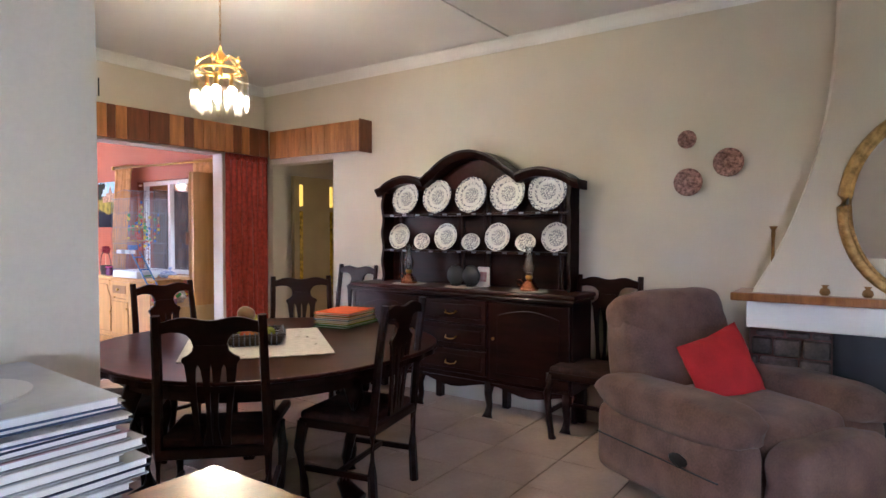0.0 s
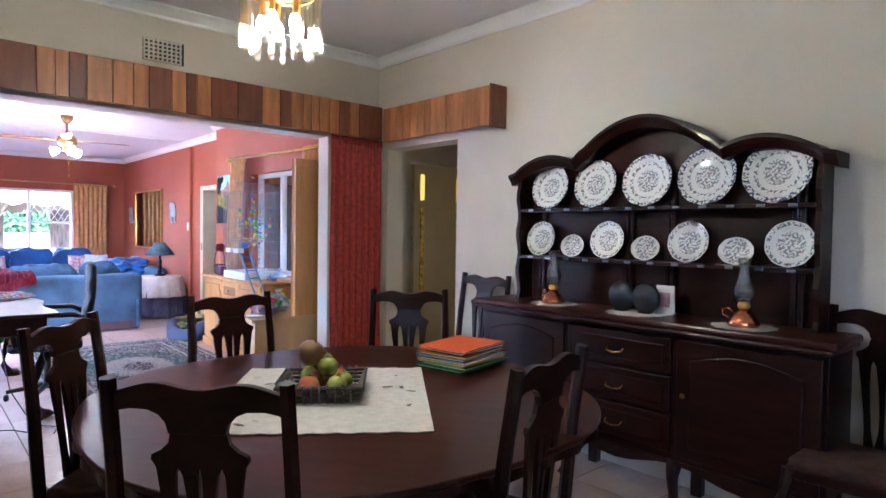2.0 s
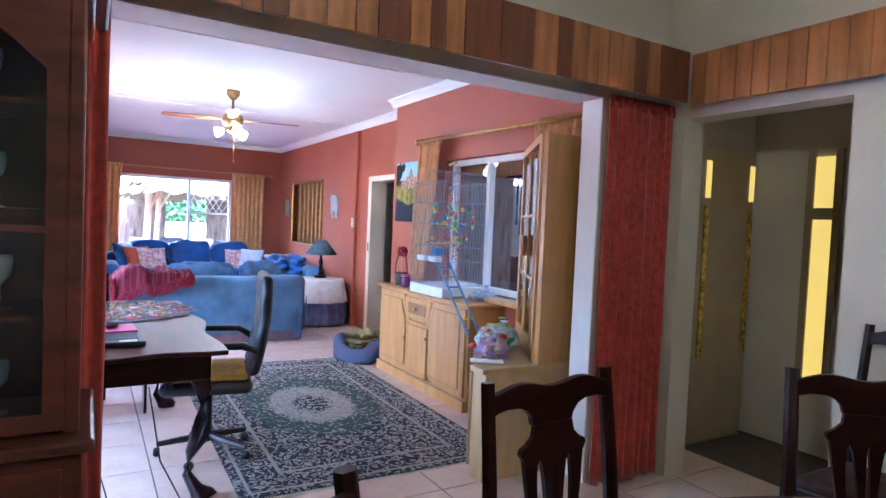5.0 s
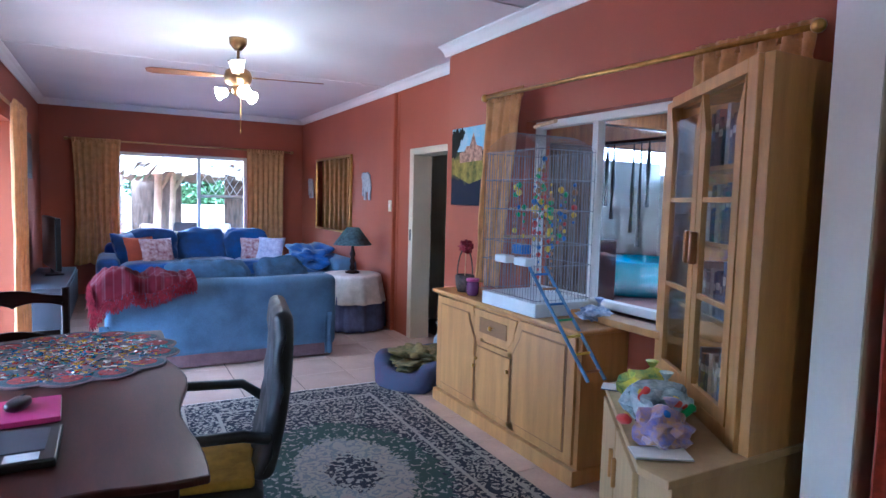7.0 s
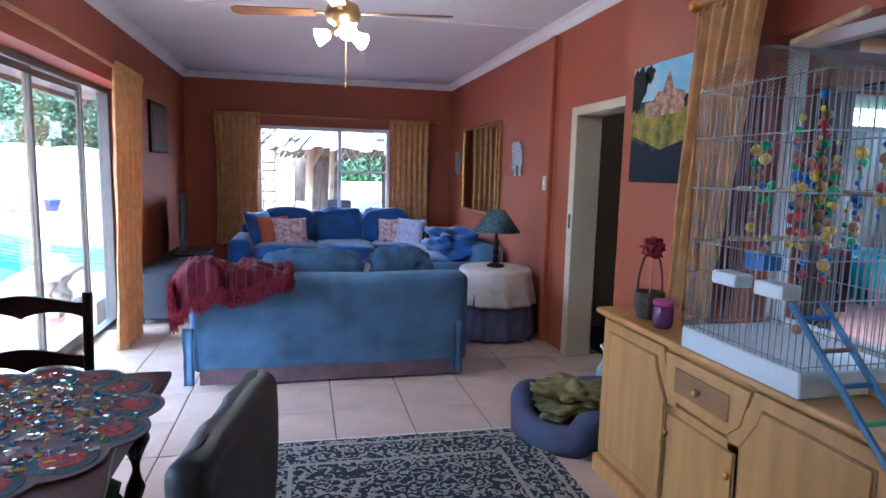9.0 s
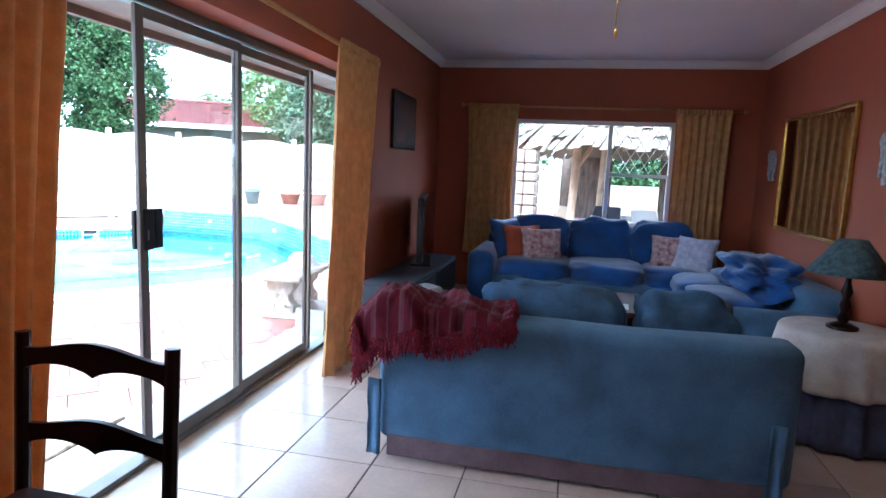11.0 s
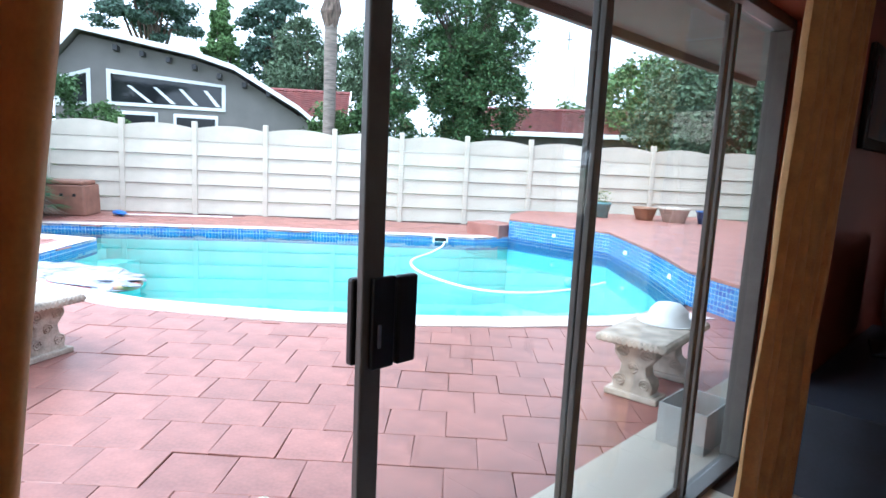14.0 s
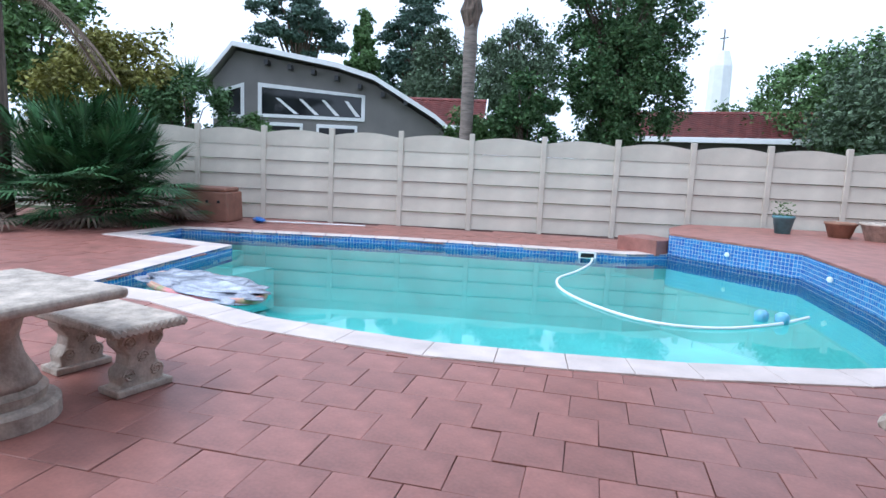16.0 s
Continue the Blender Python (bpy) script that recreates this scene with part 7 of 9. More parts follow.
# console with magazines by the dividing wall
cs = thing("wooden_console", pose(0, 0, 0), "narrow varnished pine console by the dividing wall", "console")
part("top", bx(-0.85, -0.32, 1.08, 0.36, -0.085, 1.115, 0.006), PINE_L, cs)
part("side", bx(-0.82, -0.31, 0, -0.78, -0.09, 1.08, 0.004), PINE_L, cs)
part("side", bx(0.28, -0.31, 0, 0.32, -0.09, 1.08, 0.004), PINE_L, cs)
part("shelf", bx(-0.78, -0.31, 0.45, 0.28, -0.09, 0.48, 0.004), PINE_L, cs)
rm = random.Random(6)
z = 1.1155
for k in range(26):
    h = rm.uniform(0.005, 0.0085)
    e = thing("magazine", pose(-0.01 + rm.uniform(-0.012, 0.012), -0.21 + rm.uniform(-0.006, 0.006), z, 0, 0, rm.uniform(-3, 3)), "glossy magazine in a tall stack", "magazine", "stack of magazines")
    part("page_block", bx(-0.138, -0.10, 0.001, 0.138, 0.10, h - 0.0012), WHITE, e)
    part("cover", bx(-0.14, -0.103, h - 0.0011, 0.14, 0.103, h - 0.0002), rm.choice(BOOKS[1:] + [FLOR, LACE] if k < 25 else [BOOKS[3]]), e)
    part("cover", bx(-0.14, -0.103, 0, 0.14, 0.103, 0.0009), rm.choice(BOOKS[:3]), e)
    z += h
e = thing("compact_disc", pose(0.03, -0.22, z), "white compact disc in a paper sleeve", "disc")
part("disc", lathe([(0.015, 0), (0.06, 0), (0.06, 0.0015), (0.015, 0.0015)], 32), WHITE, e)
part("hub", lathe([(0.004, 0), (0.014, 0), (0.014, 0.002), (0.004, 0.002)], 20), BOOKS[1], e)

# lobby: front door with amber glass strips
AMB = material("amber_patterned_glass", (0.55, 0.36, 0.03), 0.2, vary=0.4, scale=22, bump=0.5)
# Daylight through the strips is given as the glass's own emission.
AMB_GLOW = glow("glowing_amber_glass", (0.78, 0.46, 0.06), 0.03)
fd = thing("door_3", pose(0, 0, 0), "cream panelled door with narrow amber glass strips", "door", kind="structure")
OLIVE = material("olive_door_paint", (0.34, 0.26, 0.14), 0.5, vary=0.06, scale=4, bump=0.03)
part("door_leaf", bx(4.78, 4.80, 0, 4.82 + 0.6, 4.855, 2.1, 0.004), OLIVE, fd)
for x in (4.86, 5.36):
    part("glass_strip", bx(x, 4.79, 0.62, x + 0.05, 4.80, 1.68, 0.002), AMB, fd)
    part("glass_strip", bx(x, 4.79, 1.74, x + 0.05, 4.80, 2.0, 0.002), AMB_GLOW, fd)
wl = thing("window_4", pose(0, 0, 0), "narrow amber glass side light in the lobby", "window", kind="structure")
part("glass_strip", bx(5.485, 4.27, 0.5, 5.498, 4.40, 1.62), AMB_GLOW, wl)
part("glass_strip", bx(5.485, 4.27, 1.70, 5.498, 4.40, 2.05), AMB_GLOW, wl)
part("frame", bx(5.47, 4.22, 0.44, 5.499, 4.27, 2.1, 0.004), OLIVE, wl)
part("frame", bx(5.47, 4.40, 0.44, 5.499, 4.45, 2.1, 0.004), OLIVE, wl)
part("frame", bx(5.47, 4.27, 1.62, 5.499, 4.40, 1.70, 0.004), OLIVE, wl)
tagged(link("baseboard_lobby", bx(4.41, 4.84, 0, 4.775, 4.859, 0.09, 0.003), PINE_D), "dark wooden skirting in the lobby", "skirting", kind="structure")

# ---- study desk and chairs ----
dk = thing("writing_desk", pose(0, 0, 0), "dark mahogany writing desk with carved edge and claw legs", "desk")
DX0, DX1, DY0, DY1, DZ = 0.72, 1.80, 5.25, 7.15, 0.79


def scallop(x0, x1, y0, y1, amp):
    pts = []
    for (a, b, c, d, nx, ny) in ((x0, y0, x1, y0, 0, -1), (x1, y0, x1, y1, 1, 0), (x1, y1, x0, y1, 0, 1), (x0, y1, x0, y0, -1, 0)):
        for i in range(24):
            u = i / 24
            k = amp * math.sin(math.pi * u) * math.cos(u * math.pi * 4)
            pts.append((a + (c - a) * u + nx * k, b + (d - b) * u + ny * k))
    return pts


part("desktop", prism(scallop(DX0, DX1, DY0, DY1, 0.035), DZ - 0.025, DZ, 0.006), MAHOG_TOP, dk)
part("apron", bx(DX0 + 0.06, DY0 + 0.06, DZ - 0.16, DX1 - 0.07, DY1 - 0.06, DZ - 0.025, 0.01), MAHOG, dk)
for x, sx in ((DX0 + 0.12, -1), (DX1 - 0.14, 1)):
    for y, sy in ((DY0 + 0.14, -1), (DY1 - 0.14, 1)):
        part("leg", tube([(x + sx * o, y + sy * o, zz) for o, zz in ((0.0, 0.70), (0.04, 0.58), (0.035, 0.42), (-0.01, 0.24), (-0.02, 0.12), (0.02, 0.05), (0.05, 0.02), (0.06, 0.0))], lambda t: 0.055 - 0.032 * math.sin(math.pi * min(1, t * 1.05)) ** 1.5 + (0.012 if t > 0.8 else 0), 10), MAHOG, dk, smooth=True)
# beaded table mat
mt_ = thing("beaded_mat", pose(1.42, 6.72, DZ + 0.001), "scalloped embroidered mat with coloured glass beads", "mat")
EMB = material("embroidered_cloth", (0.12, 0.05, 0.045), 0.6, vary=0.5, scale=18, fine=70, bump=0.4, dark=(0.02, 0.04, 0.06))
oval = [((0.40 + 0.035 * abs(math.sin(7 * a))) * math.cos(a), (0.46 + 0.04 * abs(math.sin(7 * a))) * math.sin(a)) for a in (2 * math.pi * i / 140 for i in range(140))]
part("cloth", prism(oval, 0, 0.006, 0.002), EMB, mt_)
MEDR = material("red_bead_medallion", (0.26, 0.03, 0.018), 0.85, vary=0.5, scale=60, fine=160, bump=0.5, dark=(0.06, 0.02, 0.03))
MEDT = material("teal_bead_border", (0.045, 0.075, 0.085), 0.85, vary=0.5, scale=70, fine=180, bump=0.5, dark=(0.02, 0.03, 0.05))
for k in range(14):
    a = 2 * math.pi * (k + 0.5) / 14
    mx_, my_ = 0.345 * math.cos(a), 0.405 * math.sin(a)
    md = part("medallion", lathe([(0.001, 0.0085), (0.074, 0.0085), (0.078, 0.0065), (0.001, 0.006)], 22, center=(mx_, my_, 0)), MEDT, mt_, "teal beaded scallop")
    part("medallion_centre", lathe([(0.001, 0.0105), (0.048, 0.0105), (0.052, 0.0088), (0.001, 0.0086)], 18, center=(mx_, my_, 0)), MEDR, md, "red beaded centre")
rbd = random.Random(9)
BEAD = [material("bead_" + n_, c, 0.1, vary=0.2, scale=30, bump=0, metal=m_) for n_, c, m_ in (("silver", (0.5, 0.52, 0.55), 1), ("blue", (0.03, 0.12, 0.25), 0), ("amber", (0.5, 0.3, 0.03), 0), ("red", (0.35, 0.05, 0.04), 0), ("teal", (0.05, 0.2, 0.2), 0), ("cream", (0.5, 0.45, 0.38), 0))]
for ci, mm in enumerate(BEAD):
    bm = bmesh.new()
    for k in range(150):
        a, r_ = rbd.uniform(0, 6.283), rbd.random() ** 0.7 * 0.93
        x, y = 0.40 * r_ * math.cos(a), 0.46 * r_ * math.sin(a)
        w = rbd.uniform(0.004, 0.015)
        bx(-w, -w * 0.36, 0, w, w * 0.36, 0.005, bm=bm, m=pose(x, y, 0.006, rbd.uniform(-12, 12), rbd.uniform(-12, 12), rbd.uniform(0, 180)))
    tagged(part("beadwork", bm, mm, mt_), kind="stuff")
lp = thing("laptop", pose(1.24, 5.62, DZ + 0.001, 0, 0, 0), "closed black laptop on the desk", "laptop")
part("body", bx(-0.20, -0.15, 0, 0.20, 0.13, 0.025, 0.006), BLACKP, lp)
part("keyboard", bx(-0.17, -0.08, 0.025, 0.17, 0.10, 0.028, 0.002), DGREY, lp)
part("sticker", bx(0.08, -0.14, 0.025, 0.16, -0.09, 0.0264), BOOKS[3], lp)
e = thing("pink_folder", pose(1.25, 5.95, DZ + 0.001, 0, 0, 3), "magenta plastic folder on the desk", "folder")
part("cover", bx(-0.17, -0.12, 0, 0.17, 0.12, 0.018, 0.003), material("magenta_plastic", (0.42, 0.03, 0.16), 0.35, vary=0.08, scale=6, bump=0.03), e)
part("paper_block", bx(-0.165, -0.115, 0.004, 0.171, 0.11, 0.013), WHITE, e)
e = thing("computer_mouse", pose(1.30, 5.97, DZ + 0.0195, 0, 0, 70), "black computer mouse on the folder", "mouse")
part("shell", blob(0.055, 0.03, 0.02, (0, 0, 0.016), sub=3, power=0.8), BLACKP, e, smooth=True)
part("wheel", bx(0.02, -0.004, 0.03, 0.04, 0.004, 0.038, 0.002), DGREY, e)
e = thing("green_cloth", pose(1.42, 7.02, 0.30), "crumpled green cloth under the desk", "cloth")
part("cloth", blob(0.20, 0.14, 0.12, (0, 0, 0.1), sub=4, lump=0.5, scale=2.4, seed=5), material("leaf_green_cotton", (0.06, 0.16, 0.03), 0.9, vary=0.3, scale=12, bump=0.2), e, smooth=True)
e2 = thing("storage_stool", pose(1.42, 7.02, 0), "small low dark stool under the desk", "stool")
part("top", bx(-0.18, -0.13, 0.27, 0.18, 0.13, 0.30, 0.006), MAHOG, e2)
for a in (-0.15, 0.13):
    part("leg", bx(a, -0.1, 0, a + 0.02, 0.1, 0.27, 0.004), MAHOG, e2)
for k, pts in enumerate(([(1.2, 5.4, 0.6), (1.22, 5.35, 0.3), (1.30, 5.28, 0.006), (1.5, 5.15, 0.006), (1.62, 4.95, 0.006)], [(1.45, 5.4, 0.6), (1.50, 5.3, 0.25), (1.62, 5.2, 0.006), (1.75, 5.05, 0.006), (1.70, 4.9, 0.006)])):
    e = thing("power_cable", pose(0, 0, 0), "black power cable trailing from the desk to the floor", "cable")
    part("cord", tube(pts, 0.004, 6), BLACKP, e, smooth=True)

# office chair
oc = thing("office_chair", pose(1.83, 5.98, 0, 0, 0, 80), "black leather office chair with a yellow seat pad", "office chair")
for k in range(5):
    a = 2 * math.pi * k / 5 + 0.3
    c, s = math.cos(a), math.sin(a)
    lg = part("base_leg", tube([(0.03 * c, 0.03 * s, 0.11), (0.28 * c, 0.28 * s, 0.075)], lambda t: 0.024 - 0.008 * t, 8), BLACKP, oc)
    part("castor", move(lathe([(0.02, -0.018), (0.028, -0.01), (0.028, 0.01), (0.02, 0.018)], 12), pose(0.28 * c, 0.28 * s, 0.029, 90, 0, math.degrees(a) + 90)), BLACKP, lg, smooth=True)
part("gas_lift", tube([(0, 0, 0.08), (0, 0, 0.42)], 0.028, 12), BLACKP, oc, smooth=True)
part("seat", bx(-0.25, -0.25, 0.42, 0.25, 0.26, 0.50, 0.035, seg=3), BLACK, oc, smooth=True)
YEL = material("mustard_corduroy", (0.42, 0.26, 0.02), 0.9, vary=0.15, scale=20, bump=0.25)
part("seat_pad", bx(-0.23, -0.22, 0.498, 0.23, 0.25, 0.535, 0.016, seg=3), YEL, oc, "mustard yellow seat pad", smooth=True)
bm = bmesh.new()
bx(-0.24, -0.035, 0, 0.24, 0.035, 0.60, 0.033, bm=bm, seg=4)
bmesh.ops.subdivide_edges(bm, edges=[q for q in bm.edges if q.calc_length() > 0.3], cuts=8, use_grid_fill=True)
for v in bm.verts:
    t_ = v.co.z / 0.60
    v.co.y += -0.07 * t_ + 0.10 * (t_ - 0.5) ** 2 - 0.012 * math.cos(v.co.x * 38) * math.cos(v.co.z * 30) * (1 if v.co.y > 0 else 0)
    v.co.x *= 1 - 0.12 * t_ ** 3
part("backrest", move(bm, pose(0, -0.27, 0.52)), BLACK, oc, "tufted black leather backrest", smooth=True)
for s in (-1, 1):
    part("armrest", tube([(s * 0.24, -0.26, 0.68), (s * 0.30, -0.18, 0.72), (s * 0.31, 0.05, 0.72), (s * 0.31, 0.20, 0.71), (s * 0.30, 0.24, 0.66), (s * 0.26, 0.20, 0.48)], 0.021, 8), BLACKP, oc, smooth=True)

# ladder-back chair on the far side of the desk
lbk = thing("ladder_back_chair", pose(1.06, 7.60, 0, 0, 0, 180), "dark wooden chair with wavy back rails", "chair")
for s in (-1, 1):
    part("back_post", tube([(s * 0.26, -0.2, 0), (s * 0.26, -0.2, 0.45), (s * 0.26, -0.23, 0.95)], 0.022, 8), MAHOG, lbk)
    part("leg", tube([(s * 0.24, 0.2, 0), (s * 0.24, 0.2, 0.44)], 0.02, 8), MAHOG, lbk)
for z in (0.62, 0.86):
    low_ = [(-0.25 + 0.5 * i / 24, z - 0.025 + 0.03 * abs(math.sin(i / 24 * 2 * math.pi)) ** 0.7) for i in range(25)]
    hi_ = [(0.25 - 0.5 * i / 24, z + 0.045 + 0.035 * math.sin(i / 24 * math.pi) ** 2) for i in range(25)]
    part("back_rail", move(prism(low_ + hi_, -0.01, 0.01, 0.002, axis="y"), pose(0, -0.22, 0)), MAHOG, lbk)
part("seat", bx(-0.26, -0.21, 0.42, 0.26, 0.24, 0.46, 0.012), SEATF, lbk)

# dog bed, milk can
db = thing("dog_bed", pose(3.86, 8.10, 0), "purple and blue padded dog bed", "dog bed")
PURP = material("purple_nylon", (0.045, 0.03, 0.07), 0.7, vary=0.3, scale=7, bump=0.2, dark=(0.03, 0.06, 0.12))
part("cushion", blob(0.30, 0.30, 0.06, (0, 0, 0.06), sub=3, lump=0.1, power=0.7), PURP, db, smooth=True)
bm = bmesh.new()
ringp = [(0.33 * math.cos(a), 0.33 * math.sin(a), 0.15 + 0.025 * math.sin(3 * a) - (0.06 if math.cos(a - 3.6) > 0.75 else 0)) for a in (2 * math.pi * i / 40 for i in range(40))]
tube(ringp, 0.075, 12, bm=bm, closed=True)
for v in bm.verts:
    if v.co.z < 0.13:
        v.co.z = max(0.002, v.co.z - 0.08)
part("rim", bm, PURP, db, "stuffed purple rim", smooth=True)
e = thing("dog_blanket", pose(3.86, 8.10, 0.12), "crumpled olive and beige blanket in the dog bed", "blanket")
part("cloth", blob(0.25, 0.25, 0.09, (0, 0, 0.06), sub=5, lump=0.9, scale=3.6, seed=7), material("olive_print_cotton", (0.20, 0.16, 0.06), 0.9, vary=0.5, scale=12, bump=0.2, dark=(0.04, 0.05, 0.02)), e, smooth=True)
mc = thing("milk_can", pose(4.24, 8.43, 0), "pale blue-grey enamel milk can", "milk can")
CANM = material("blue_grey_enamel", (0.30, 0.38, 0.45), 0.4, vary=0.1, scale=6, bump=0.03)
part("body", lathe([(0.085, 0), (0.09, 0.01), (0.09, 0.22), (0.085, 0.25), (0.05, 0.31), (0.05, 0.36), (0.07, 0.40), (0.062, 0.40), (0.044, 0.36)], 28), CANM, mc, smooth=True)
part("rim", tube([(0.068 * math.cos(a), 0.068 * math.sin(a), 0.40) for a in (2 * math.pi * i / 28 for i in range(28))], 0.006, 6, closed=True), WHITE, mc)
for k in range(4):
    part("print_line", bx(-0.0925, -0.03, 0.10 + 0.02 * k, -0.0905, 0.03, 0.106 + 0.02 * k), BOOKS[0], mc)
# dim shelf and cooler in the room beyond the doorway
e = thing("kitchen_shelf", pose(5.45, 9.3, 0), "dim metal shelf unit in the room beyond", "shelf")
for z in (0.4, 0.9, 1.4):
    part("shelf", bx(-0.2, -0.6, z, 0.2, 0.6, z + 0.03, 0.003), DGREY, e)
for y in (-0.6, 0.57):
    part("upright", bx(-0.2, y, 0, 0.2, y + 0.03, 1.7, 0.003), DGREY, e)
e = thing("storage_tin", pose(6.1, 9.1, 0.93), "pale storage tin on the shelf", "tin")
part("body", bx(-0.1, -0.15, 0, 0.1, 0.15, 0.24, 0.01), WHITE, e)
part("lid", bx(-0.105, -0.155, 0.24, 0.105, 0.155, 0.27, 0.008), BOOKS[1], e)

# sacking mat by the open door, lying on the sill and paving
mat_t = thing("sacking_mat", pose(-0.55, 8.85, -0.097), "rough cream sacking mat outside the door", "mat")
bm = bmesh.new()
bmesh.ops.create_grid(bm, x_segments=30, y_segments=30, size=1)
for v in bm.verts:
    v.co = Vector((v.co.x * 0.40, v.co.y * 0.50, 0.018 + 0.03 * abs(noise.noise(Vector((v.co.x * 3, v.co.y * 3, 3))))))
res = bmesh.ops.extrude_face_region(bm, geom=bm.faces[:])
for g in res["geom"]:
    if isinstance(g, bmesh.types.BMVert):
        g.co.z = 0.0
part("weave", bm, material("cream_sacking", (0.50, 0.42, 0.32), 0.95, vary=0.2, scale=30, fine=200, bump=0.6), mat_t, smooth=True)


# ---- outside: stone furniture and pool things ----
def scroll_leg(e, x, y, turn):
    out_ = [(-0.17, 0), (0.17, 0), (0.17, 0.05), (0.14, 0.06), (0.15, 0.12), (0.10, 0.18), (0.09, 0.24), (0.15, 0.31), (0.15, 0.36), (0.11, 0.39), (-0.11, 0.39), (-0.15, 0.36), (-0.15, 0.31), (-0.09, 0.24), (-0.10, 0.18), (-0.15, 0.12), (-0.14, 0.06), (-0.17, 0.05)]
    lg = part("leg", move(prism(out_, -0.07, 0.07, 0.012, axis="y"), pose(x, y, 0, 0, 0, turn)), STONE, e)
    for s in (-1, 1):
        for (cx, cz, r_) in ((0.085, 0.325, 0.05), (-0.085, 0.325, 0.05), (0.09, 0.12, 0.045), (-0.09, 0.12, 0.045), (0, 0.22, 0.04)):
            sp = [(cx + r_ * (1 - i / 20) * math.cos(i * 0.75) * (1 if cx >= 0 else -1), s * 0.072, cz + r_ * (1 - i / 20) * math.sin(i * 0.75)) for i in range(18)]
            part("scroll", move(tube(sp, 0.009, 5), pose(x, y, 0, 0, 0, turn)), STONE, lg)
    part("foot", move(bx(-0.19, -0.10, 0, 0.19, 0.10, 0.045, 0.01), pose(x, y, 0, 0, 0, turn)), STONE, lg)
    return lg


def stone_bench(m, length, label):
    e = thing("stone_bench", m, label, "bench", "stone benches")
    part("seat_slab", bx(-length / 2, -0.24, 0.39, length / 2, 0.24, 0.455, 0.02, seg=3), STONE, e, "cast stone seat with a rope edge")
    rim = [(-length / 2, -0.24), (length / 2, -0.24), (length / 2, 0.24), (-length / 2, 0.24)]
    bm = bmesh.new()
    for (a, b) in zip(rim, rim[1:] + rim[:1]):
        n_ = int((Vector(b) - Vector(a)).length / 0.035)
        for k in range(n_):
            c = Vector(a).lerp(Vector(b), (k + 0.5) / n_)
            d = (Vector(b) - Vector(a)).normalized()
            bx(-0.022, -0.010, -0.022, 0.022, 0.010, 0.022, 0.006, bm=bm, seg=1, m=pose(c.x, c.y, 0.42, 0, 0, math.degrees(math.atan2(d.y, d.x))) @ pose(0, 0, 0, 0, 40, 0))
    part("rope_edge", bm, STONE, e)
    for s in (-1, 1):
        scroll_leg(e, s * (length / 2 - 0.17), 0, 90)
    return e


stone_bench(pose(-4.0, 8.91, -0.1, 0, 0, 27), 1.0, "cast stone garden bench with scrolled legs")
stone_bench(pose(-0.48, 12.25, -0.1, 0, 0, 95), 0.95, "cast stone garden bench beside the house")
gt = thing("stone_garden_table", pose(-3.55, 8.32, -0.1), "round-based cast stone garden table", "table")
part("base", lathe([(0.34, 0), (0.34, 0.09), (0.31, 0.11), (0.27, 0.115), (0.28, 0.17), (0.25, 0.20), (0.20, 0.205)], 40), STONE, gt, smooth=False)
part("pedestal", lathe([(0.24, 0.20), (0.23, 0.24), (0.17, 0.36), (0.15, 0.46), (0.18, 0.58), (0.26, 0.655)], 48, wobble=lambda a, z: 1 + 0.05 * abs(math.sin(7 * a)) * (0.4 + abs(z - 0.45) * 2)), STONE, gt, "fluted cast stone pedestal", smooth=True)
part("tabletop", bx(-0.50, -0.50, 0.655, 0.50, 0.50, 0.72, 0.028, seg=3, m=pose(0, 0, 0, 0, 0, 32)), STONE, gt)
hh = thing("white_hat", pose(-0.48, 12.45, 0.356), "white domed pool float lying on the bench", "float")
part("dome", lathe([(0.20, 0), (0.21, 0.012), (0.15, 0.03), (0.14, 0.09), (0.09, 0.14), (0.001, 0.155)], 24), WHITE, hh, smooth=True)
part("brim", lathe([(0.22, 0.0), (0.225, 0.006), (0.2, 0.014)], 24), WHITE, hh)
tub = thing("plastic_tub", pose(0.12, 11.55, -0.085), "translucent rectangular plastic tub by the wall", "tub")
TUBM = material("milky_plastic", (0.5, 0.48, 0.44), 0.4, vary=0.08, scale=6, bump=0.02)
for a in ((-0.14, -0.19, 0.14, -0.18), (-0.14, 0.18, 0.14, 0.19)):
    part("side", bx(a[0], a[1], 0, a[2], a[3], 0.24, 0.003), TUBM, tub)
for x in (-0.14, 0.13):
    part("side", bx(x, -0.18, 0, x + 0.01, 0.18, 0.24, 0.003), TUBM, tub)
part("bottom", bx(-0.13, -0.18, 0, 0.13, 0.18, 0.01), TUBM, tub)

# floating cover, hose, cleaner float
fl = thing("pool_air_mattress", pose(-7.0, 10.14, -0.2, 0, 0, 19), "silver and striped inflatable pool mattress floating by the edge", "pool float")
FLM = material("silver_striped_vinyl", (0.42, 0.43, 0.47), 0.25, vary=0.4, scale=5, bump=0.3, dark=(0.05, 0.06, 0.09))
FLM2 = material("rainbow_vinyl", (0.6, 0.12, 0.2), 0.3, vary=0.5, scale=5, bump=0.2, dark=(0.2, 0.35, 0.1))
part("body", blob(0.98, 0.42, 0.085, (0, 0, 0.04), sub=5, lump=0.35, scale=2.6, seed=3, power=0.8), FLM, fl, smooth=True)
part("border", tube([(0.99 * math.cos(a), 0.44 * math.sin(a), 0.03) for a in (2 * math.pi * i / 40 for i in range(40))], 0.045, 8, closed=True), FLM2, fl, "striped inflatable border", smooth=True)
ho = thing("pool_hose", pose(0, 0, -0.185), "white floating pool cleaner hose", "hose")
